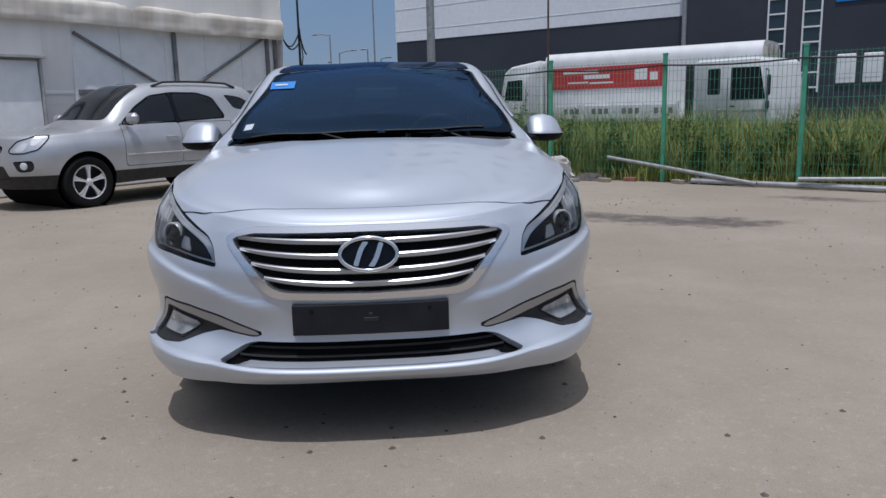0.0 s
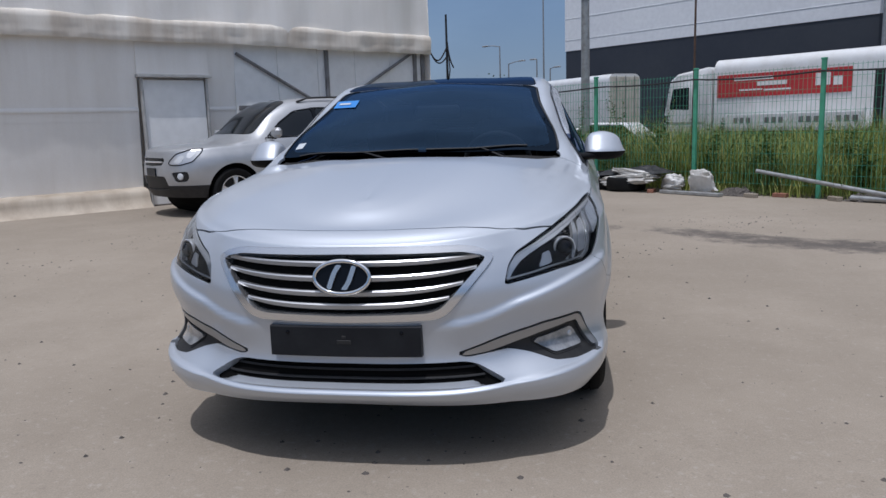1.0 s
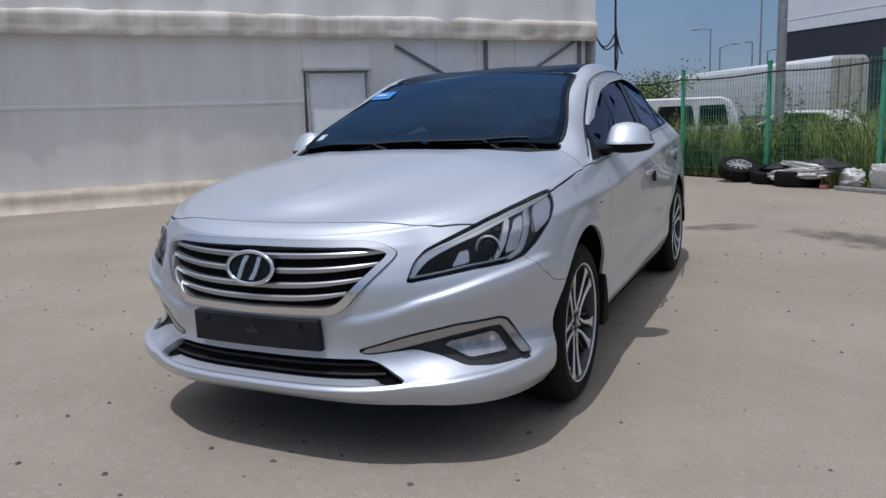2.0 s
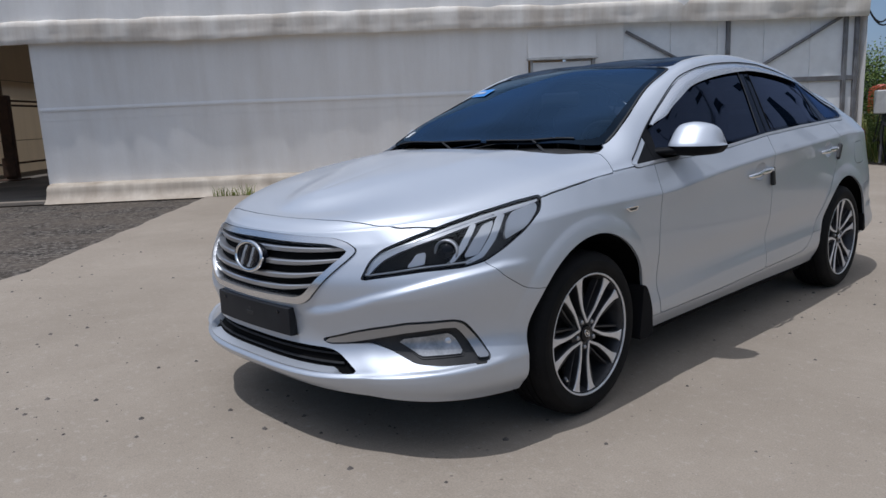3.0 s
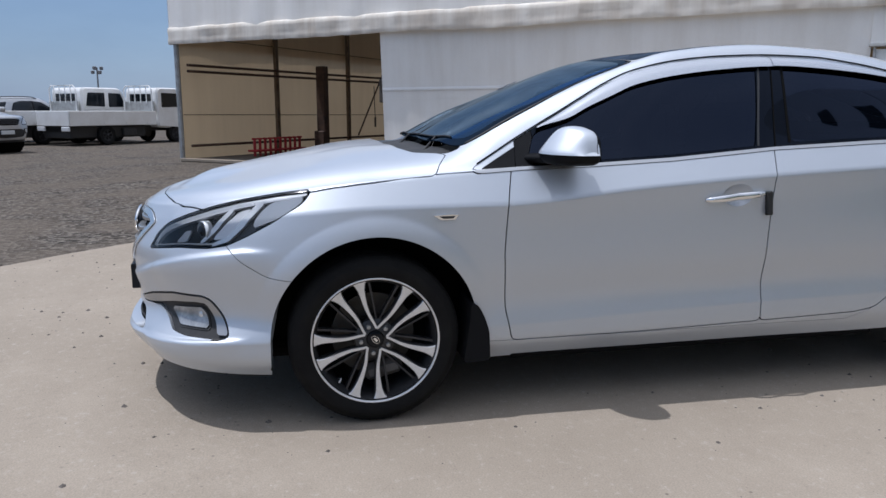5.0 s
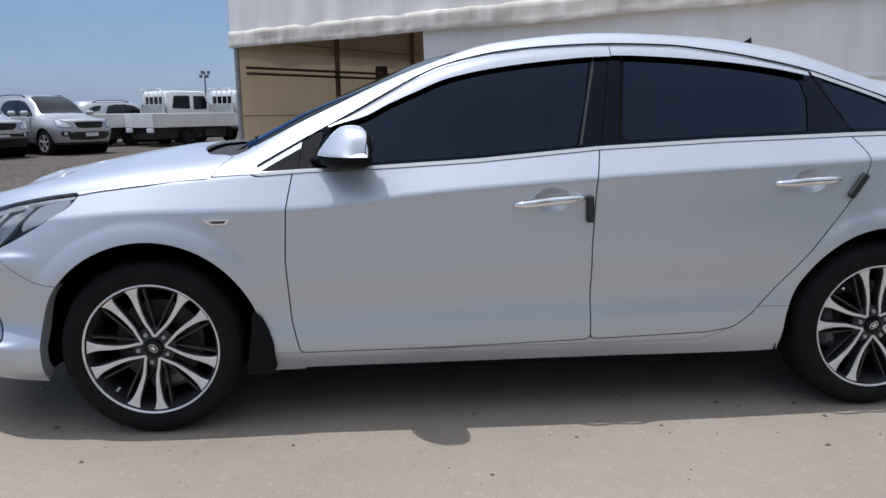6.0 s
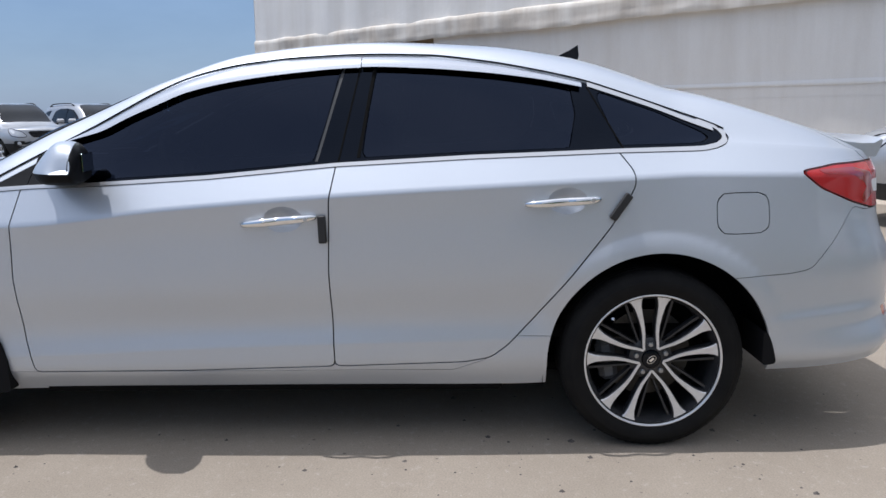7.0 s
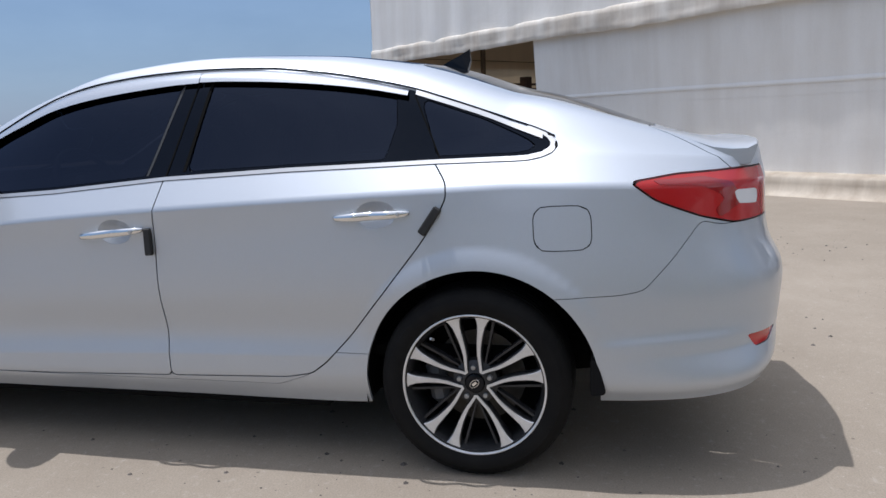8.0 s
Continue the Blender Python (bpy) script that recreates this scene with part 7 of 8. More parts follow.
def plain_wheel(parent, m, R=0.345, r=0.232, spokes=5, rim_mat=None):
    rim_mat = rim_mat or ALLOY
    w = new("wheel")
    w.parent, w.matrix_basis = parent, m
    part("tyre", Form().lathe([(r - 0.01, -0.09), (r + 0.02, -0.108), (R - 0.03, -0.108), (R - 0.004, -0.085), (R, -0.05), (R, 0.05), (R - 0.004, 0.085), (R - 0.03, 0.108), (r + 0.02, 0.108), (r - 0.01, 0.09)], 40), RUBBER, w, smooth=40)
    part("rim", Form().lathe([(r, 0.095), (r - 0.008, 0.10), (r - 0.02, 0.08), (r - 0.025, -0.05), (0.0001, -0.05)], 40), GUNMETAL, w, smooth=40)
    part("rim_edge", Form().lathe([(r + 0.002, 0.094), (r - 0.004, 0.102), (r - 0.016, 0.095)], 40), rim_mat, w, smooth=40)
    for k in range(spokes):
        a = 360 / spokes * k + 90
        f = Form()
        V = []
        for rad, wd, h in ((0.03, 0.036, 0.088), (0.075, 0.038, 0.096), (0.12, 0.043, 0.099), (0.17, 0.058, 0.097), (r - 0.008, 0.100, 0.092)):
            V += [(rad, -wd / 2, h - 0.03), (rad, -wd / 2 * 0.86, h), (rad, -wd * 0.12, h - 0.006), (rad, wd * 0.12, h - 0.006), (rad, wd / 2 * 0.86, h), (rad, wd / 2, h - 0.03)]
        f.add(V, [(i * 6 + j, i * 6 + j + 1, (i + 1) * 6 + j + 1, (i + 1) * 6 + j)[::-1] for i in range(4) for j in range(5)], Matrix.Rotation(radians(a), 4, "Z"))
        part("spoke", f, rim_mat, w, smooth=30)
    part("hub_cap", Form().lathe([(0.0001, 0.108), (0.03, 0.106), (0.05, 0.09)], 20), rim_mat, w, smooth=40)
    return w


SUV_PLAN = (0.0, 2.6, 30, 74, 26)
SUV_Y = (0.0, 0.18, 0.40, 0.74, 1.15, 1.9, 2.6)


def suv_rings():
    S = (0.0, 0.9, 1.8, 2.6)
    P = SUV_PLAN
    sill = ring((-0.80, 0.30, 2.6, 1, 0.02), (3.42, 0.38, 3.0, 1), S, (0.86, 0.84, 0.84, 0.86), (0.28, 0.30, 0.30, 0.30), P)
    lower = ring((-0.87, 0.42, 2.7, 1, 0.03), (3.52, 0.46, 3.2, 1), S, (0.91, 0.895, 0.895, 0.91), (0.46, 0.46, 0.46, 0.48), P)
    door = ring((-0.88, 0.56, 3.1, 1, 0.03), (3.53, 0.60, 3.2, 1), S, (0.915, 0.90, 0.90, 0.915), (0.62, 0.60, 0.60, 0.64), P)
    upper = ring((-0.87, 0.78, 3.1, 1, 0.03), (3.50, 0.86, 3.2, 1), S, (0.905, 0.905, 0.905, 0.90), (0.86, 0.86, 0.88, 0.92), P)
    belt = ring((-0.84, 0.95, 3.0, 1, 0.02), (3.44, 1.05, 3.0, 1), S, (0.83, 0.855, 0.85, 0.83), (1.0, 1.03, 1.06, 1.10), P)
    rail = ring((-0.76, 1.0, 2.9, 1, 0.01), (3.30, 1.45, 3.2, 0.7), SUV_Y, (0.62, 0.69, 0.72, 0.675, 0.63, 0.62, 0.61), (1.035, 1.07, 1.12, 1.36, 1.57, 1.62, 1.60), P)
    edge = ring((-0.68, 1.025, 2.8, 1, 0.0), (3.20, 1.58, 3.2, 0.7), SUV_Y, (0.42, 0.48, 0.62, 0.60, 0.54, 0.53, 0.52), (1.05, 1.09, 1.17, 1.44, 1.635, 1.68, 1.66), P)
    middle = ring((-0.60, 1.04, 2.8, 1, 0.0), (3.14, 1.61, 3.2, 0.7), SUV_Y, (0,) * 7, (1.06, 1.11, 1.24, 1.50, 1.665, 1.705, 1.685), P)
    return [sill, lower, door, upper, belt, rail, edge, middle]


def suv_skin():
    G = master_skin(suv_rings(), (4, 5, 6, 5, 10, 3, 8), {1, 4}, False)
    a, b = G.shape[:2]
    du, dv = np.gradient(G, axis=1), np.gradient(G, axis=0)
    n = np.cross(du, dv)
    n /= np.maximum(np.linalg.norm(n, axis=2, keepdims=True), 1e-9)
    n *= np.sign(np.sum(n[..., 0] * G[..., 0]))
    n[:, 0, 0] = n[:, -1, 0] = 0
    n[-1, :, 0] = 0
    f = [(i * b + j, i * b + j + 1, (i + 1) * b + j + 1, (i + 1) * b + j) for i in range(a - 1) for j in range(b - 1)]
    sk = Skin(G.reshape(-1, 3), n.reshape(-1, 3), f)
    probe = np.cross(sk.v[f[200][1]] - sk.v[f[200][0]], sk.v[f[200][3]] - sk.v[f[200][0]])
    if probe @ sk.n[f[200][0]] < 0:
        sk.f = [q[::-1] for q in sk.f]
    return sk


SUV_SKIN = suv_skin()


def islands(skin):
    """The separate pieces of a skin."""
    root = list(range(len(skin.v)))

    def top(i):
        while root[i] != i:
            root[i] = root[root[i]]
            i = root[i]
        return i
    for q in skin.f:
        for b in q[1:]:
            root[top(b)] = top(q[0])
    sets = {}
    for q in skin.f:
        sets.setdefault(top(q[0]), []).append(q)
    return [Skin(skin.v, skin.n, fs).tidy() for fs in sets.values() if len(fs) > 3]


def strip_on_lamp(skin):
    """A thin dark gasket along the open edge of a lamp's skin."""
    use = {}
    for q in skin.f:
        for a, b in zip(q, tuple(q[1:]) + (q[0],)):
            use[(min(a, b), max(a, b))] = use.get((min(a, b), max(a, b)), 0) + 1
    f = Form()
    for (a, b), k in use.items():
        if k == 1 and np.linalg.norm(skin.v[a] - skin.v[b]) > 1e-4:
            f.tube([tuple(skin.v[a]), tuple(skin.v[b])], 0.009, 4)
    return f


def suv(m, label, group="", clad=0.47, wide=False, guard=False):
    """A compact off-roader, from the front axle at y = 0 to the tail at y = 3.5."""
    t = thing("suv_car", m, label, "car", group)

    def cut(c):
        return lambda v: np.maximum(np.hypot(v[:, 1] - c, v[:, 2] - 0.36) - 0.40, 0.4 - v[:, 0])
    _, s = SUV_SKIN.split(cut(0.0)(SUV_SKIN.v))
    _, s = s.split(cut(2.63)(s.v))
    shield, s = take(s, [(-0.2, 0.27), (0.5, 0.33), (0.66, 0.40), (0.60, 0.74), (0.535, 1.07), (-0.2, 1.11)], from_top, lambda v: 1.06 - v[:, 2], 0.004, 0.06)
    dlo, s = take(s, [(0.56, 1.085), (0.86, 1.335), (1.12, 1.49), (1.5, 1.54), (1.95, 1.535), (2.21, 1.465), (2.38, 1.145), (1.5, 1.105)], from_side, lambda v: 0.4 - v[:, 0], 0.004, 0.05)
    quarter, s = take(s, [(2.45, 1.505), (2.75, 1.47), (2.98, 1.36), (2.93, 1.25), (2.58, 1.29)], from_side, lambda v: 0.4 - v[:, 0], 0.004, 0.04)
    lamp, s = take(s, [(-0.33, 0.80), (-0.15, 0.915), (0.20, 0.985), (0.40, 0.985), (0.34, 0.90), (0.22, 0.80), (-0.05, 0.755), (-0.30, 0.76)], round_corner, lambda v: np.maximum(0.3 - v[:, 0], v[:, 1] + 0.15), 0.003, 0.03)
    mouth = [(-0.2, 0.925), (0.42, 0.915), (0.45, 0.89), (0.36, 0.755), (-0.2, 0.745)] if wide else [(-0.2, 0.86), (0.36, 0.86), (0.40, 0.84), (0.34, 0.76), (-0.2, 0.75)]
    under = [(-0.2, 0.645), (0.46, 0.645), (0.60, 0.60), (0.58, 0.44), (-0.2, 0.40)] if wide else [(-0.2, 0.60), (0.40, 0.60), (0.46, 0.42), (-0.2, 0.40)]
    grille, s = take(s, mouth, from_front, lambda v: v[:, 1] + 0.55, 0.003, 0.03)
    lower, s = take(s, under, from_front, lambda v: v[:, 1] + 0.55, 0.003, 0.03)
    fog, s = take(s, [(-0.26, 0.655), (0.10, 0.668), (0.14, 0.60), (0.08, 0.53), (-0.18, 0.52)], round_corner, lambda v: np.maximum(0.3 - v[:, 0], v[:, 1] + 0.4), 0.003, 0.03)
    clad_, s = s.split(s.v[:, 2] - clad)
    tail, s = take(s, [(3.2, 1.02), (3.6, 1.05), (3.6, 1.40), (3.25, 1.40)], from_side, lambda v: 0.45 - v[:, 0], 0.003, 0.03)
    for y0, y1 in ((0.56, 1.48), (1.48, 2.32)):
        d, s = take(s, [(y0, 0.52), (y1, 0.52), (y1 + (0.02 if y0 < 1 else 0.16), 1.3), (y0, 1.3)], from_side, lambda v: np.maximum(0.5 - v[:, 0], v[:, 2] - 1.10), 0.004, 0.03)
        dm = d.mirrored()
        for q, sg in ((d, 1), (dm, -1)):
            dr = part("door", q.mesh("door", SUVPAINT, 0.01), SUVPAINT, t)
            part("door_handle", Form().tube([(sg * 0.912, y1 - 0.26, 0.90), (sg * 0.93, y1 - 0.2, 0.905), (sg * 0.93, y1 - 0.12, 0.905), (sg * 0.912, y1 - 0.07, 0.90)], 0.012, 6), SUVPAINT, dr)
    panes = [[(0.60, 1.10), (0.88, 1.325), (1.13, 1.475), (1.44, 1.522), (1.46, 1.12)], [(1.52, 1.122), (1.50, 1.525), (1.95, 1.52), (2.19, 1.452), (2.345, 1.158)]]
    for k in (quarter, quarter.mirrored()):
        part("quarter_window", k.moved(-0.003).mesh("quarter_window", DARKGLASS, 0.004), DARKGLASS, t)
    rest = dlo
    for p in panes:
        q, rest = take(rest, p, from_side, None, 0.003, 0.02)
        for k in (q, q.mirrored()):
            part("window", k.moved(-0.004).mesh("window", DARKGLASS, 0.0), DARKGLASS, t)
    for k in islands(rest) + islands(rest.mirrored()):
        part("window_frame", k.mesh("window_frame", GLOSSBLACK, 0.006), GLOSSBLACK, t)
    part("body", s.doubled().mesh("body", SUVPAINT, 0.012), SUVPAINT, t)
    for piece in islands(clad_.doubled().moved(0.006)):
        part("cladding", piece.mesh("cladding", GREYCLAD, 0.02), GREYCLAD, t, "dark plastic lower cladding")
    part("windscreen", shield.doubled().mesh("windscreen", DARKGLASS, 0.0), DARKGLASS, t)
    g = part("grille", grille.doubled().moved(-0.02).mesh("grille", GLOSSBLACK, 0.0), GLOSSBLACK, t)
    for z, w in (((0.79, 0.36), (0.835, 0.38), (0.88, 0.40)) if wide else ((0.805, 0.34),)):
        part("grille_bar", Form().tube([(x, -0.882 + 0.35 * x * x + 0.5 * max(0, z - 0.805), z) for x in np.linspace(-w, w, 11)], 0.008 if wide else 0.012, 6), GREYCLAD if wide else ALLOY, g)
    part("lower_intake", lower.doubled().moved(-0.015).mesh("lower_intake", MATTBLACK, 0.0), MATTBLACK, t)
    for k, sg in ((0, 1), (1, -1)):
        fl = (lambda q: q) if sg > 0 else (lambda q: q.mirrored())
        hl = part("headlamp", fl(lamp).mesh("headlamp", LAMPGREY, 0.01), LAMPGREY, t, "clear headlamp")
        for nm, poly, mat in (("reflector", [(-0.22, 0.80), (-0.03, 0.90), (0.06, 0.88), (-0.02, 0.79), (-0.16, 0.775)], CLEAR), ("turn_lens", [(0.10, 0.93), (0.28, 0.965), (0.30, 0.945), (0.18, 0.86), (0.08, 0.84)], FROST)):
            piece = take(lamp, poly, round_corner, None, 0.0, 0.02)[0]
            part(nm, fl(piece).moved(0.003).mesh(nm, mat, 0.003), mat, hl)
        part("fog_lamp", fl(fog).moved(-0.01).mesh("fog_lamp", MATTBLACK, 0.0), MATTBLACK, t)
        part("tail_lamp", fl(tail).mesh("tail_lamp", TAILRED, 0.01), TAILRED, t)
        c = Vector(fog.v.mean(0)) * 1.0
        c.x *= sg
        part("fog_bulb", Form().lathe([(0.0001, 0.02), (0.04, 0.015), (0.05, 0.0)], 16, Matrix.Translation(c) @ Matrix.Rotation(radians(90), 4, "X") @ Matrix.Rotation(radians(35 * sg), 4, "Y")), CLEAR, t)
        lens_edge = strip_on_lamp(fl(lamp))
        part("lamp_seal", lens_edge, GLOSSBLACK, hl)
        mi = part("door_mirror", Form().box((sg * 1.0, 0.65, 1.17), (0.22, 0.12, 0.15), 0.045), SUVPAINT, t, smooth=40)
        part("mirror_foot", Form().box((sg * 0.89, 0.66, 1.10), (0.10, 0.07, 0.05), 0.015), MATTBLACK, mi)
        for y in (1.01, 1.90):
            part("door_moulding", Form().box((sg * 0.902, y, 0.668), (0.024, 0.86, 0.036), 0.008), SUVPAINT, t)
        rr = [(sg * (0.60 - 0.02 * abs(y - 1.9)), y, 1.70 - 0.045 * (y - 1.95) ** 2 - (0.05 if i in (0, 8) else 0)) for i, y in enumerate(np.linspace(1.25, 2.75, 9))]
        part("roof_rail", Form().tube(rr, 0.018, 6), GREYCLAD, t, smooth=True)
        for y in (0.0, 2.63):
            plain_wheel(t, Matrix.Translation((sg * 0.80, y, 0.345)) @ (LEFT if sg > 0 else Matrix.Rotation(radians(180), 4, "Z") @ LEFT))
    part("plate", Form().box((0, -0.905, 0.565), (0.36, 0.06, 0.10), 0.006) if wide else Form().box((0, -0.885, 0.66), (0.34, 0.02, 0.12), 0.006), PALE if wide else GLOSSBLACK, t)
    part("inner_shell", Form().box((0, 1.3, 0.62), (1.45, 3.6, 0.6), 0.1), VOID, t)
    for y in (0.0, 2.63):
        part("wheel_arch_liner", Form().lathe([(0.42, 0.0), (0.42, 1.64)], 24, Matrix.Translation((-0.82, y, 0.36)) @ Matrix.Rotation(radians(90), 4, "Y")), VOID, t)
    if guard:
        part("bull_bar", Form().tube([(x, -0.98 + 0.4 * x * x, 0.52) for x in np.linspace(-0.7, 0.7, 15)], 0.05, 8), GREYCLAD, t, smooth=True)
    return t


suv(site(2.70, 8.36, 0.0, -90), "silver compact SUV with dark lower cladding parked along the canvas hall")
suv(site(-19.5, 9.8, -0.03, 94) @ Matrix.Scale(1.05, 4), "silver SUV with a pale front plate parked on gravel", "SUVs in the gravel yard", 0.36, True)
suv(site(-19.65, 7.4, -0.03, 90) @ Matrix.Scale(1.05, 4), "silver off-roader with a dark front bumper in the yard", "SUVs in the gravel yard", 0.60, True, True)
suv(site(-25.9, 16.6, -0.03, 178), "pale SUV parked further back in the gravel yard", "SUVs in the gravel yard", 0.36)
suv(site(-30.5, 11.5, -0.03, 96), "pale SUV parked further back in the gravel yard", "SUVs in the gravel yard", 0.36)


def side_panel(outline, w):
    """A cab outline of (y, z) given width w across x, its edges drawn in a little."""
    P = filleted(outline, 0.10)
    f = Form()
    k = len(P)
    c = P.mean(0)
    V = []
    for x, s in ((-w / 2, 0.93), (-w / 2 + 0.06, 1.0), (w / 2 - 0.06, 1.0), (w / 2, 0.93)):
        V += [(x, *(c + (p - c) * s)) for p in P]
    fs = [(i * k + j, i * k + (j + 1) % k, (i + 1) * k + (j + 1) % k, (i + 1) * k + j) for i in range(3) for j in range(k)]
    fs += [tuple(range(k))[::-1], tuple(3 * k + j for j in range(k))]
    return f.add(V, fs)


def cab(t, w, outline, glass, front_glass, mat):
    c = part("cab", side_panel(outline, w), mat, t, smooth=35)
    for sg in (-1, 1):
        for g in glass:
            P = filleted(g, 0.05)
            V = [(sg * (w / 2 + 0.004), y, z) for y, z in P]
            part("window", Form().add(V, [tuple(range(len(V))) if sg > 0 else tuple(range(len(V)))[::-1]]), DARKGLASS, c)
        part("mirror", Form().box((sg * (w / 2 + 0.14), outline[0][0] + 0.12, 1.45), (0.14, 0.08, 0.26), 0.03), MATTBLACK, c)
    (y0, z0), (y1, z1) = front_glass
    V = [(sx * (w / 2 - 0.12), y, z) for (y, z) in front_glass for sx in (-1, 1)]
    part("windscreen", Form().add([V[0], V[1], V[3], V[2]], [(0, 1, 2, 3), (3, 2, 1, 0)]), DARKGLASS, c)
    return c


def light_truck(m, label, crew=False):
    """A white one-ton flatbed with a rack behind its cab; the front at y = 0."""
    t = thing("flatbed_truck", m, label, "truck", "white flatbed trucks")
    back = 2.15 if crew else 1.55
    outl = [(0.0, 0.45), (0.0, 1.0), (0.42, 1.88), (0.6, 1.96), (back - 0.1, 1.96), (back, 1.85), (back, 0.55)]
    gl = [[(0.30, 1.28), (0.52, 1.76), (1.04 if crew else 1.36, 1.78), (1.04 if crew else 1.36, 1.26)]]
    if crew:
        gl.append([(1.20, 1.28), (1.20, 1.78), (1.90, 1.78), (1.99, 1.30)])
    cab(t, 1.66, outl, gl, [(0.02, 1.08), (0.37, 1.82)], WHITE)
    part("bumper", Form().box((0, -0.04, 0.5), (1.64, 0.14, 0.24), 0.04), GREYCLAD, t)
    for sg in (-1, 1):
        part("headlamp", Form().box((sg * 0.62, -0.01, 0.82), (0.30, 0.06, 0.18), 0.04), CLEAR, t)
    L = 5.1
    part("bed_floor", Form().box((0, (back + 0.1 + L) / 2, 0.70), (1.66, L - back - 0.1, 0.08), 0.01), WHITE, t)
    for sg in (-1, 1):
        s = part("drop_side", Form().box((sg * 0.84, (back + 0.1 + L) / 2, 0.89), (0.04, L - back - 0.1, 0.48), 0.01), WHITE, t)
        for y in np.linspace(back + 0.5, L - 0.4, 4):
            part("hinge", Form().box((sg * 0.865, y, 0.72), (0.02, 0.05, 0.10), 0.004), WHITE, s)
    part("tailgate", Form().box((0, L, 0.89), (1.66, 0.04, 0.48), 0.01), WHITE, t)
    part("rear_window", Form().box((0, back + 0.002, 1.56), (1.16, 0.012, 0.36), 0.004), DARKGLASS, t)
    # added dark blocks, standing in for the shade under the bed
    part("shade_fill_tank", Form().box((0.62, 2.75, 0.42), (0.34, 0.62, 0.30), 0.05), GREYCLAD, t)
    part("shade_fill_box", Form().box((-0.62, 2.75, 0.42), (0.34, 0.55, 0.28), 0.03), GREYCLAD, t)
    part("shade_fill_carrier", Form().box((0, 4.62, 0.38), (1.1, 0.6, 0.22), 0.05), MATTBLACK, t)
    part("headboard", Form().box((0, back + 0.12, 1.22), (1.6, 0.04, 0.5), 0.01), GALV, t)
    rack = part("rack", Form().tube([(-0.72, back + 0.14, 0.9), (-0.72, back + 0.14, 1.9), (-0.6, back + 0.14, 2.02), (0.6, back + 0.14, 2.02), (0.72, back + 0.14, 1.9), (0.72, back + 0.14, 0.9)], 0.025, 6), WHITE, t)
    for x in (-0.45, -0.15, 0.15, 0.45):
        part("rack_bar", Form().tube([(x, back + 0.14, 1.4), (x, back + 0.14, 2.0)], 0.018, 6), WHITE, rack)
    # the wide second box is added: black in place of shade between the wheels
    part("chassis", Form().box((0, 2.7, 0.52), (0.8, 4.6, 0.2), 0.02).box((0, 3.5, 0.44), (1.36, 3.0, 0.40), 0.03), MATTBLACK, t)
    for sg in (-1, 1):
        part("tail_lamp", Form().box((sg * 0.62, L + 0.01, 0.55), (0.40, 0.06, 0.15), 0.02), CLEAR, t)
        for y in (0.75, 3.7):
            plain_wheel(t, Matrix.Translation((sg * 0.72, y, 0.33)) @ (LEFT if sg > 0 else Matrix.Rotation(radians(180), 4, "Z") @ LEFT), 0.33, 0.19, 6, GREYCLAD)
    return t


light_truck(site(-21.65, 18.7, -0.03, 180) @ Matrix.Scale(1.04, 4), "white single-cab flatbed truck parked on gravel")
light_truck(site(-23.75, 17.7, -0.03, 180) @ Matrix.Scale(1.04, 4), "white crew-cab flatbed truck parked on gravel", True)


REARDOOR = worn("weathered_beige_doors", (0.56, 0.54, 0.47), (0.45, 0.42, 0.35), 2.5, 0.6)


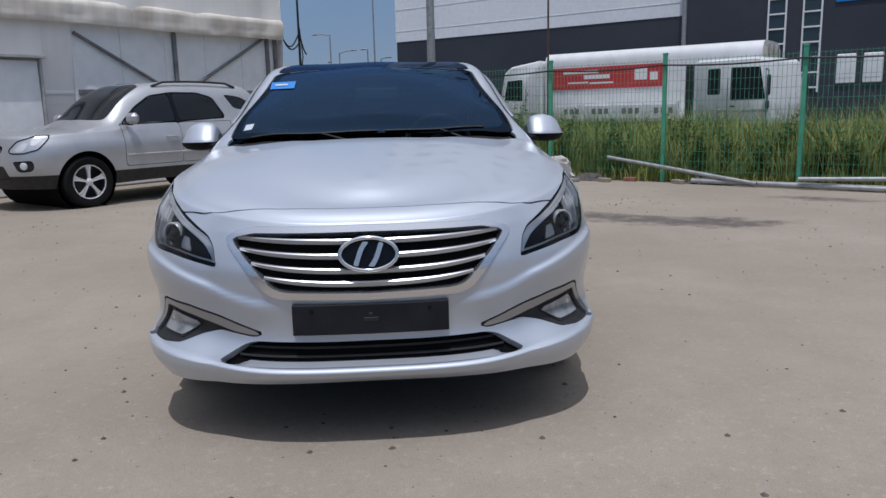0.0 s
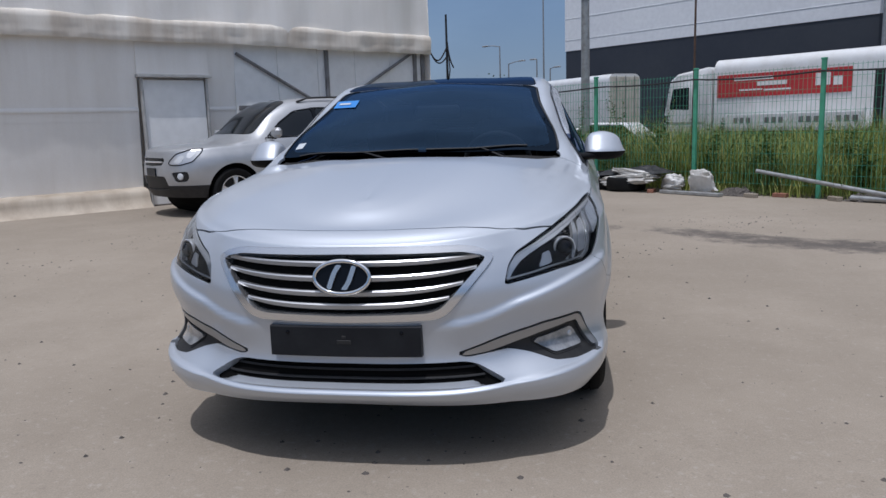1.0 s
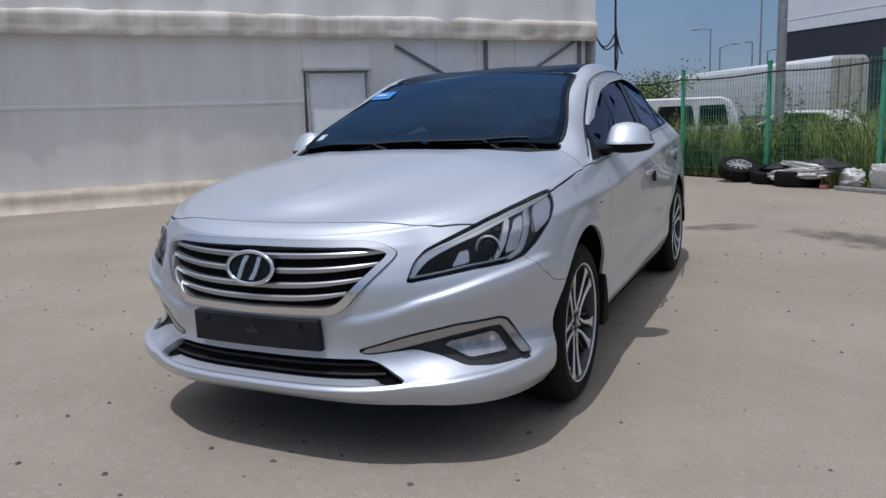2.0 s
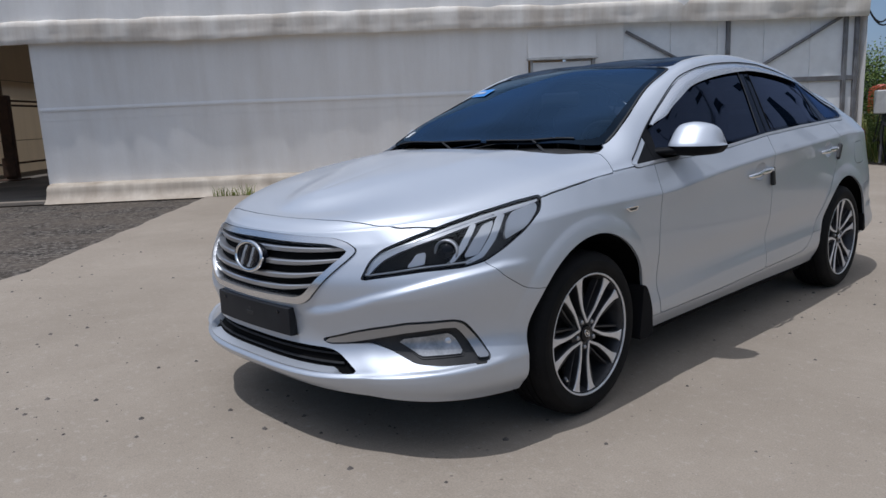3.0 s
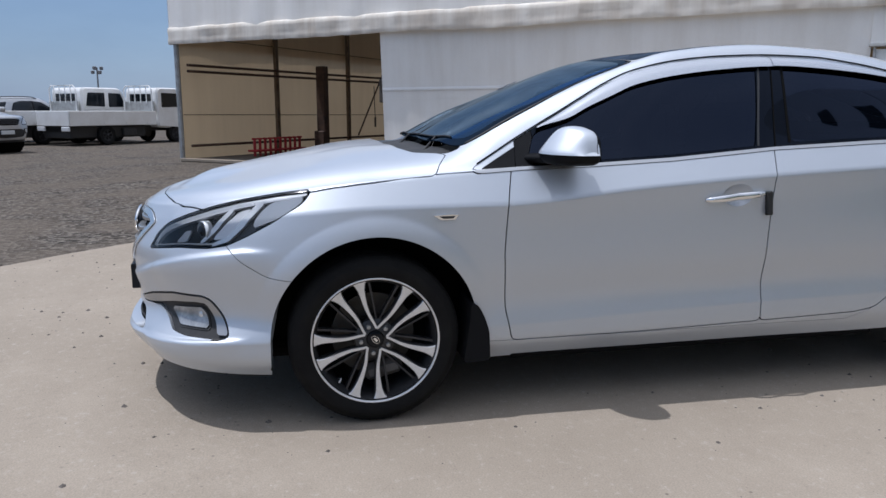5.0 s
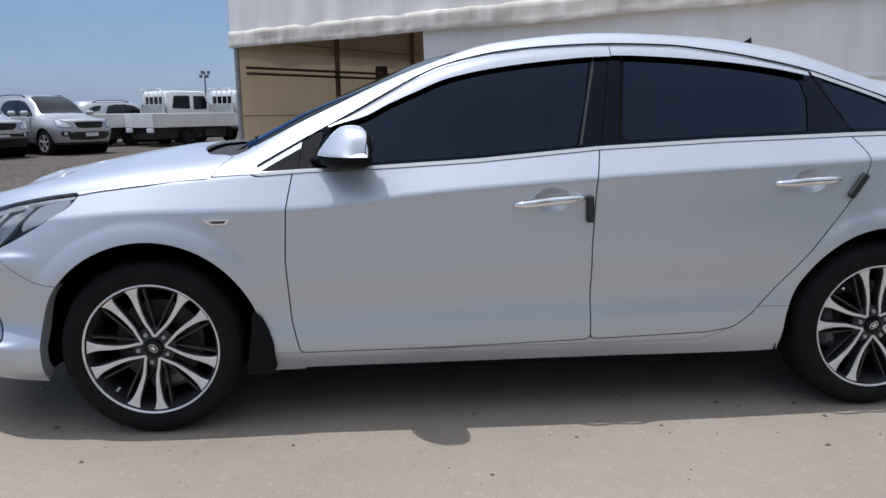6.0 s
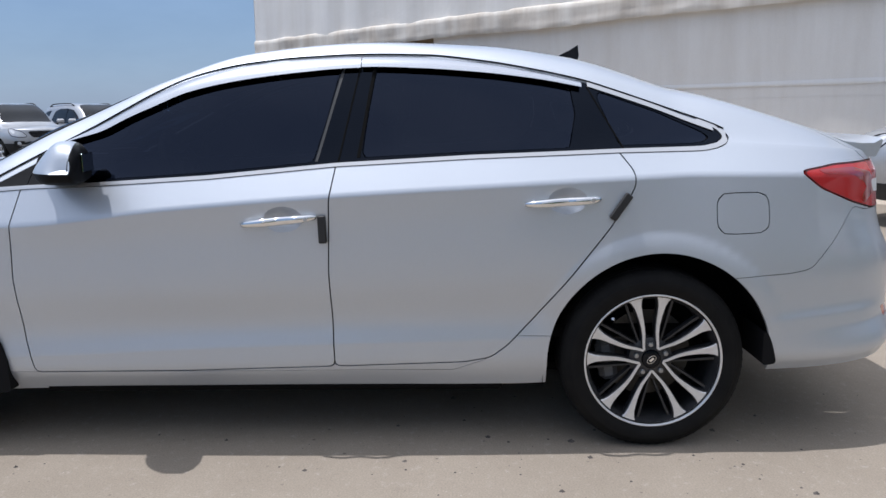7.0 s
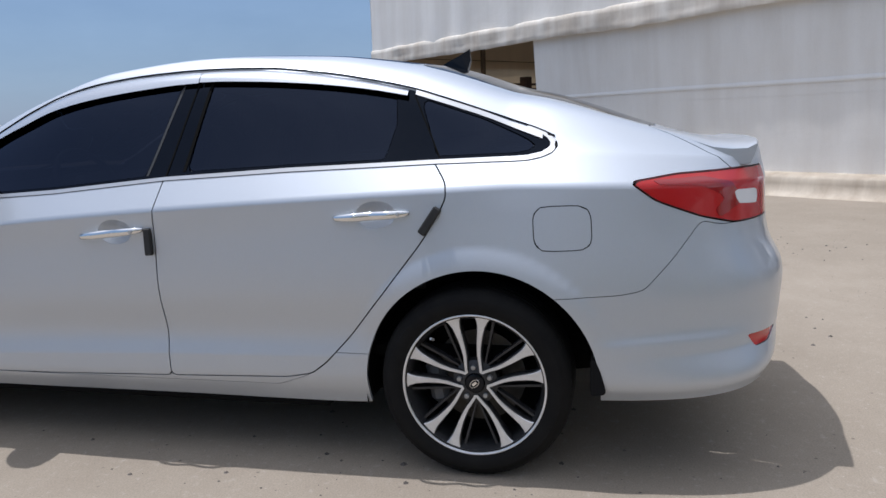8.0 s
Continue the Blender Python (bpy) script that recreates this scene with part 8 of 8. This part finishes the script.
def heavy_truck(m, label, box_len, box_h, box_mat, cab_first=True, name="box_truck", drop=False):
    """A big white lorry, the front at y = 0; drop: a low dropside bed instead of a box."""
    t = thing(name, m, label, "truck", "lorries beyond the fence")
    outl = [(0.0, 0.55), (0.0, 1.6), (0.26, 2.95), (0.6, 3.22), (2.0, 3.42), (2.1, 3.3), (2.1, 0.7)]
    a = 2.25
    panes = [[(0.26, 1.85), (0.42, 2.65), (1.15, 2.68), (1.15, 1.8)]]
    if drop:
        outl = [(0.0, 0.55), (0.0, 1.45), (0.28, 2.82), (0.5, 2.92), (2.65, 2.92), (2.75, 2.8), (2.75, 0.7)]
        panes = [[(0.26, 1.62), (0.46, 2.62), (1.42, 2.64), (1.42, 1.60)], [(1.78, 1.80), (1.78, 2.62), (2.22, 2.62), (2.22, 1.80)]]
        a = 3.25
    c = cab(t, 2.3, outl, panes or [[(0.30, 1.55), (0.48, 2.35), (1.15, 2.38), (1.15, 1.5)], [(1.32, 1.75), (1.32, 2.35), (1.75, 2.35), (1.75, 1.75)]], [(0.03, 1.5), (0.24, 2.55)], WHITE)
    part("stripe", Form().box((0, 1.0, 1.28), (2.32, 1.7, 0.10), 0.01), GALV, c)
    part("bumper", Form().box((0, -0.05, 0.65), (2.3, 0.2, 0.4), 0.06), GREYCLAD, t)
    for sg in (-1, 1):
        part("headlamp", Form().box((sg * 0.9, -0.02, 0.98), (0.4, 0.08, 0.22), 0.05), CLEAR, t)
    for sg in (-1, 1):
        part("side_mirror", Form().box((sg * 1.30, 0.10, 2.05), (0.16, 0.08, 0.62), 0.03).tube([(sg * 1.12, 0.3, 2.55), (sg * 1.30, 0.12, 2.5), (sg * 1.30, 0.12, 1.6), (sg * 1.12, 0.2, 1.5)], 0.02, 6), GREYCLAD, t)
        for y in ((1.52, 0.22) if drop else (1.3, 0.2)):
            part("door_seam", Form().box((sg * 1.148, y, 1.55), (0.012, 0.022, 1.5), 0), GREYCLAD, t)
        part("side_step", Form().box((sg * 1.0, 0.9, 0.62), (0.36, 1.4, 0.24), 0.03), GREYCLAD, t)
        part("door_handle", Form().box((sg * 1.16, 1.34, 1.42), (0.03, 0.16, 0.05), 0.01), GREYCLAD, t)
    if drop:
        part("air_intake", Form().box((0, 2.98, 1.9), (2.1, 0.28, 1.8), 0.04), GREYCLAD, t, "dark air intake stack behind the cab")
        part("bed", Form().box((0, a + box_len / 2, 1.02), (2.36, box_len, 0.12), 0.02), WHITE, t)
        for k in range(4):
            y0 = a + 0.05 + k * box_len / 4
            for sg in (-1, 1):
                s = part("drop_side", Form().box((sg * 1.18, y0 + box_len / 8, 1.32), (0.05, box_len / 4 - 0.06, 0.46), 0.01), WHITE, t, "white dropside with lettering too small to read")
                for q in range(3):
                    part("lettering", Form().box((sg * 1.208, y0 + 0.25 + q * 0.28, 1.33), (0.004, 0.18, 0.20), 0), STEEL, s)
                part("side_post", Form().box((sg * 1.19, y0 - 0.03, 1.34), (0.08, 0.07, 0.62), 0.01), WHITE, t)
    else:
        P = filleted([(-1.2, 0.95), (-1.2, box_h - 0.25), (-0.95, box_h), (0.95, box_h), (1.2, box_h - 0.25), (1.2, 0.95)], 0.2)
        part("cargo_box", Form().prism(P, a, a + box_len), box_mat, t, smooth=35)
        for sg in (-1, 1):
            d = part("rear_door", Form().box((sg * 0.57, a + box_len + 0.02, (box_h + 0.8) / 2), (1.10, 0.05, box_h - 1.15), 0.01), REARDOOR, t, "ribbed beige steel rear door")
            for k in range(5):
                part("door_rib", Form().box((sg * 0.57 - 0.44 + 0.22 * k, a + box_len + 0.06, (box_h + 0.8) / 2), (0.09, 0.05, box_h - 1.3), 0.015), REARDOOR, d)
        for k in range(3):
            part("rear_door_bar", Form().box((-0.7 + k * 0.7, a + box_len + 0.10, (box_h + 0.95) / 2), (0.05, 0.05, box_h - 1.2), 0.01), GALV, t)
    part("chassis", Form().box((0, 4.0, 0.75), (0.9, 7.0, 0.3), 0.03), GREYCLAD, t)
    for sg in (-1, 1):
        for y in (1.2, a + box_len - 2.2, a + box_len - 1.0):
            plain_wheel(t, Matrix.Translation((sg * 1.0, y, 0.5)) @ (LEFT if sg > 0 else Matrix.Rotation(radians(180), 4, "Z") @ LEFT), 0.5, 0.29, 8, GREYCLAD)
    return t


box1 = heavy_truck(site(26.4, 15.0, -0.35, 180), "white box lorry with a red printed banner beyond the fence", 8.4, 3.65, WHITE)
ban = part("banner", Form().box((1.225, 4.85, 2.62), (0.03, 4.9, 0.84), 0.004), RED, box1, "red banner with white print")
for k, (y, z, w, h) in enumerate([(6.6, 2.86, 1.5, 0.12), (5.9, 2.66, 1.1, 0.16), (6.7, 2.45, 0.9, 0.06), (5.7, 2.42, 1.0, 0.06), (4.1, 2.68, 0.5, 0.42), (3.6, 2.60, 0.3, 0.3)]):
    part("banner_print", Form().box((1.244, 10.45 - y, z), (0.006, w, h), 0), PRINT, ban)
heavy_truck(site(23.4, 3.0, -0.35, -13), "white dropside lorry standing beyond the fence", 5.4, 1.5, WHITE, True, "dropside_truck", True)
heavy_truck(site(41.0, 43.6, -0.35, 166), "white box lorry far beyond the fence", 17.0, 4.2, WHITE)


def small_car(m, label):
    """A low white car, mostly behind weeds."""
    t = thing("parked_car", m, label, "car")
    part("body", side_panel([(0.0, 0.35), (-0.02, 0.75), (0.9, 0.95), (1.5, 1.42), (2.7, 1.45), (3.5, 1.0), (4.0, 0.95), (4.05, 0.4)], 1.7), WHITE, t, smooth=35)
    for sg in (-1, 1):
        P = filleted([(1.1, 0.98), (1.55, 1.36), (2.65, 1.38), (3.2, 1.02)], 0.06)
        V = [(sg * 0.855, y, z) for y, z in P]
        part("window", Form().add(V, [tuple(range(len(V))) if sg > 0 else tuple(range(len(V)))[::-1]]), DARKGLASS, t)
        for y in (0.75, 3.2):
            plain_wheel(t, Matrix.Translation((sg * 0.75, y, 0.3)) @ (LEFT if sg > 0 else Matrix.Rotation(radians(180), 4, "Z") @ LEFT), 0.3, 0.19)
    return t


small_car(site(17.5, 9.3, -0.35, 20), "white car parked behind the weeds")


# ---- the factory ----
def factory():
    t = thing("factory", site(50, 0, -0.4), "large factory hall with white and charcoal metal facade", "building", kind="structure")
    H, B = 44.0, 7.5
    part("facade", Form().box((12.0, 28.2, (H + B) / 2), (24, 25.6, H - B)), FACADE, t, "white ribbed metal cladding")
    part("base_band", Form().box((12.0, 28.2, B / 2), (23.9, 25.5, B)), DARKFACADE, t, "charcoal metal base")
    part("dark_facade", Form().box((11.8, -30.0, 5.5), (24.4, 90.6, 11.0)), DARKFACADE, t, "charcoal metal cladding")
    part("upper_facade", Form().box((12.0, -30.0, 27.5), (24.0, 90.4, 33.0)), FACADE, t, "white metal cladding")
    for z in np.arange(B + 0.9, 18, 1.8):
        part("cladding_joint", Form().box((-0.012, 28.2, z), (0.024, 25.5, 0.03)), FACADE, t)
    k = 0
    for z in np.arange(14.0, H - 3, 4.4):
        for n in np.arange(-34.4, 40, 5.2):
            k += 1
            w = part("window", Form().box((-0.02, n + (2.4 if int(z) % 2 else 0), z), (0.08, 1.9, 1.3), 0.01), FARGLASS, t)
    for n in (9.4, 7.35):
        lad = part("window_strip", Form().box((-0.42, n, 6.4), (0.05, 1.0, 8.4), 0.01), FARGLASS, t, "tall strip of panes in a white frame")
        for sg in (-1, 1):
            part("frame_upright", Form().box((-0.46, n + sg * 0.52, 6.4), (0.1, 0.10, 8.6), 0.01), PANEL, lad)
        for z in np.arange(2.4, 10.7, 0.92):
            part("frame_bar", Form().box((-0.46, n, z), (0.1, 1.0, 0.10), 0.01), PANEL, lad)
    part("sign", Form().box((-0.45, 4.6, 8.0), (0.06, 3.0, 1.2), 0.02), STICKER, t, "blue sign board")
    part("downpipe", Form().tube([(-0.45, 15.3, 0), (-0.45, 15.3, 34)], 0.16, 8), GALV, t)
    for z in (9.0,):
        part("slot_window", Form().box((-0.02, 36.6, z + 7.3), (0.08, 2.4, 0.5), 0.01), FARGLASS, t)
    return t


factory()
for k in range(7):
    solid("wall_cabinet", Form().box((0, 0, 0), (0.5, 1.05, 1.75), 0.05).box((-0.255, 0, 0.1), (0.02, 0.85, 1.3), 0.01), PANEL, site(49.72, 5.3 - 1.45 * k, 3.05), "pale grey cabinet hung on the charcoal facade", "cabinet", "row of pale cabinets")

# ---- poles against the sky ----
pole(site(9.2, 10.15), 3.6, 0.035, CABLE, "black steel post with looped cables beside the hall", 0, "post", "post")
loops = Form()
for a, b, s in (((9.2, 10.15, 2.9), (8.55, 10.1, 3.0), -0.35), ((9.2, 10.15, 3.0), (9.35, 10.1, 2.45), -0.1), ((9.2, 10.15, 2.7), (8.6, 10.1, 2.9), -0.25)):
    loops.tube([(a[0] + (b[0] - a[0]) * q, a[1] + (b[1] - a[1]) * q, a[2] + (b[2] - a[2]) * q + s * math.sin(math.pi * q)) for q in np.linspace(0, 1, 12)], 0.016, 6)
solid("hanging_cable", loops, CABLE, site(0, 0), "black cable looped from the post to the hall", "cable")
for u, n, h, arm in ((51.06, 50.1, 8.9, 2.0), (51.64, 49.5, 7.2, -1.8), (53.5, 47.5, 7.5, 0.5), (53.94, 47.0, 16.0, 0.0), (54.3, 46.5, 6.6, -0.9)):
    pole(site(u, n, -0.4, 90), h, 0.09, GALV, "distant steel street lamp against the sky", arm)
pole(site(9.16, 4.01), 3.9, 0.022, RUST, "thin dark steel rod standing by the fence", 0, "post", "post")
far = pole(site(-80.5, 60.5, -0.3), 6.6, 0.12, STEEL, "distant mast with a ring of floodlights", 0, "floodlight_mast", "mast")
for k in range(6):
    part("floodlight", Form().box((0.5 * math.cos(k), 0.5 * math.sin(k), 6.0 + 0.5 * (k % 2)), (0.35, 0.35, 0.4), 0.05), STEEL, far)


# ---- low skyline round the yard ----
def skyline():
    rng2 = random.Random(3)
    for k in range(16):
        a = radians(120 + k * 11 + rng2.uniform(-3, 3))
        d = rng2.uniform(150, 230)
        w, h = rng2.uniform(10, 24), rng2.uniform(1.6, 3.0)
        b = thing("far_shed", site(d * math.cos(a), d * math.sin(a), -0.3, math.degrees(a)), "pale distant shed on the horizon", "building", "sheds on the horizon")
        part("wall", Form().box((0, 0, h / 2), (12, w, h), 0.1), FACADE, b)
        part("roof", Form().prism([(-6.2, h), (0, h + 1.6), (6.2, h)], -w / 2 - 0.2, w / 2 + 0.2), GALV, b)


skyline()


# ---- the corner between hall and fence ----
BARK = worn("tree_bark", (0.09, 0.07, 0.055), (0.06, 0.05, 0.04), 8, 0.9, 60, 0.4)
TUB = worn("faded_red_plastic", (0.33, 0.075, 0.045), (0.25, 0.06, 0.04), 5, 0.55, 60, 0.08)
VANRED = worn("red_vehicle_paint", (0.45, 0.07, 0.03), (0.38, 0.06, 0.03), 3, 0.35, 60, 0.0, coat=0.5)
GREYBOX = worn("grey_enamel", (0.56, 0.56, 0.54), (0.48, 0.47, 0.45), 6, 0.45, 60, 0.05)

tub = solid("tub", Form().lathe([(0.0001, 0.0), (0.215, 0.0), (0.225, 0.01), (0.205, 0.47), (0.215, 0.475), (0.218, 0.50), (0.20, 0.505), (0.0001, 0.50)], 40), TUB,
            site(8.25, 7.85, 0.0), "faded red plastic tub turned upside down", "tub", smooth=40)

meter = thing("electrical_box", site(9.13, 10.12, 0.0, 12), "grey electrical box on a post with hanging cables", "electrical box")
part("box", Form().box((-0.10, 0, 1.15), (0.16, 0.32, 0.44), 0.015), GREYBOX, meter)
part("lid", Form().box((-0.185, 0, 1.15), (0.014, 0.29, 0.41), 0.006), GREYBOX, meter)
part("stand", Form().box((0.0, 0.10, 0.48), (0.05, 0.05, 0.96), 0.005).box((0.0, -0.10, 0.48), (0.05, 0.05, 0.96), 0.005), STEEL, meter)
coil = Form()
for k in range(5):
    r = 0.12 + 0.012 * k
    coil.tube([(-0.10 - 0.012 * k + 0.01 * math.sin(3 * a), -0.20 + r * math.cos(a), 0.88 + 1.15 * r * math.sin(a)) for a in np.linspace(0.3 * k, 0.3 * k + 6.28, 22)], 0.011, 6)
for k in range(5):
    y0 = -0.16 + 0.07 * k
    coil.tube([(-0.05, y0, 0.94), (-0.10, y0 - 0.05 + 0.03 * k, 0.6 - 0.05 * k), (-0.02, y0 + 0.06, 0.25 + 0.05 * k), (0.02, y0 + 0.02, 0.02)], 0.012, 6)
coil.tube([(0.06, -0.02, 3.0), (0.02, -0.10, 2.4), (0.0, -0.03, 1.9), (-0.04, -0.14, 1.4), (-0.08, -0.16, 0.95)], 0.014, 6)
part("cable", coil, CABLE, meter, "bundle of black hanging cables")


def tree(u, n, h, seed, z=-0.35):
    """A low roadside tree: tapered trunk, limbs, and a ragged crown of small leaves."""
    r = random.Random(seed)
    t = thing("tree", site(u, n, z, r.uniform(0, 360)), "low bushy green tree beyond the fence", "tree", "trees beyond the fence")
    wood, tips = Form(), []
    wood.tube([(0, 0, 0), (0.03, 0.02, h * 0.25), (0.05, -0.03, h * 0.5), (0.0, 0.02, h * 0.8)], [0.09, 0.075, 0.05, 0.02], 8)
    for k in range(11):
        a, q = r.uniform(0, 6.28), r.uniform(0.25, 0.75)
        ln = h * r.uniform(0.22, 0.42)
        p0 = (0.04, 0.0, h * q)
        p1 = (ln * 0.55 * math.cos(a), ln * 0.55 * math.sin(a), h * q + ln * 0.35)
        p2 = (ln * math.cos(a), ln * math.sin(a), h * q + ln * r.uniform(0.4, 0.8))
        wood.tube([p0, p1, p2], [0.03, 0.02, 0.008], 5)
        tips += [p1, p2]
    tips += [(0, 0, h * 0.85), (0.1, 0.1, h * 0.7)]
    V, F = [], []
    for k in range(2600):
        c = r.choice(tips)
        s = h * 0.115
        p = Vector((c[0] + r.gauss(0, s), c[1] + r.gauss(0, s), max(0.25, c[2] + r.gauss(0, s * 0.8))))
        d = Vector((r.gauss(0, 1), r.gauss(0, 1), r.gauss(0, 0.7))).normalized()
        e = d.cross(Vector((r.gauss(0, 1), r.gauss(0, 1), r.gauss(0, 1)))).normalized()
        L, w = r.uniform(0.06, 0.13), r.uniform(0.025, 0.05)
        i = len(V)
        V += [p, p + d * L * 0.5 + e * w, p + d * L, p + d * L * 0.5 - e * w]
        F.append((i, i + 1, i + 2, i + 3))
    part("trunk", wood, BARK, t, smooth=50)
    part("crown", Form().add(V, F), WEED, t, "ragged crown of small green leaves")
    return t


for k, (u, n, h) in enumerate([(16.9, 23.6, 3.3), (17.9, 23.9, 3.0), (20.0, 24.0, 2.7), (19.2, 21.6, 2.6), (19.9, 21.2, 3.0), (24.6, 34.0, 3.9), (27.0, 31.5, 3.6), (15.6, 25.5, 3.1)]):
    tree(u, n, h, 70 + k)
for k, (u, n, h) in enumerate([(9.6, 8.7, 1.2), (9.9, 9.3, 1.35), (10.4, 9.0, 1.3), (10.9, 9.9, 1.4), (9.9, 10.7, 1.5), (10.6, 11.3, 1.5), (9.3, 8.1, 0.9), (11.2, 8.6, 1.2), (9.5, 10.9, 1.9), (9.9, 11.6, 2.1), (10.4, 12.4, 2.2), (11.0, 13.4, 2.2), (9.3, 9.9, 1.3)]):
    weed(u, n, h, 140 + k)
blades("grass", random.Random(23), 9000, (9.05, 14), (9.6, 17), (0.45, 1.0), 0.007, GRASS, "tall weeds between the hall and the fence")


def low_van(m, mat, label, h=1.95):
    """A small van seen over the weeds."""
    t = thing("van", m, label, "van")
    part("body", side_panel([(0.0, 0.35), (0.0, 1.0), (0.35, h - 0.1), (0.6, h), (3.3, h), (3.5, h - 0.1), (3.5, 0.4)], 1.6), mat, t, smooth=35)
    for sg in (-1, 1):
        for y0, y1 in ((0.42, 1.2), (1.3, 2.3), (2.4, 3.3)):
            P = filleted([(y0, 1.12), (y0 + 0.1, h - 0.22), (y1, h - 0.22), (y1, 1.12)], 0.05)
            V = [(sg * 0.805, y, z) for y, z in P]
            part("window", Form().add(V, [tuple(range(len(V))) if sg > 0 else tuple(range(len(V)))[::-1]]), DARKGLASS, t)
        for y in (0.7, 2.8):
            plain_wheel(t, Matrix.Translation((sg * 0.70, y, 0.3)) @ (LEFT if sg > 0 else Matrix.Rotation(radians(180), 4, "Z") @ LEFT), 0.3, 0.19)
    return t


low_van(site(16.3, 15.2, -0.35, 50), VANRED, "red van parked beyond the weeds")
low_van(site(15.3, 12.6, -0.35, 60), WHITE, "white van parked beyond the weeds", 1.9)
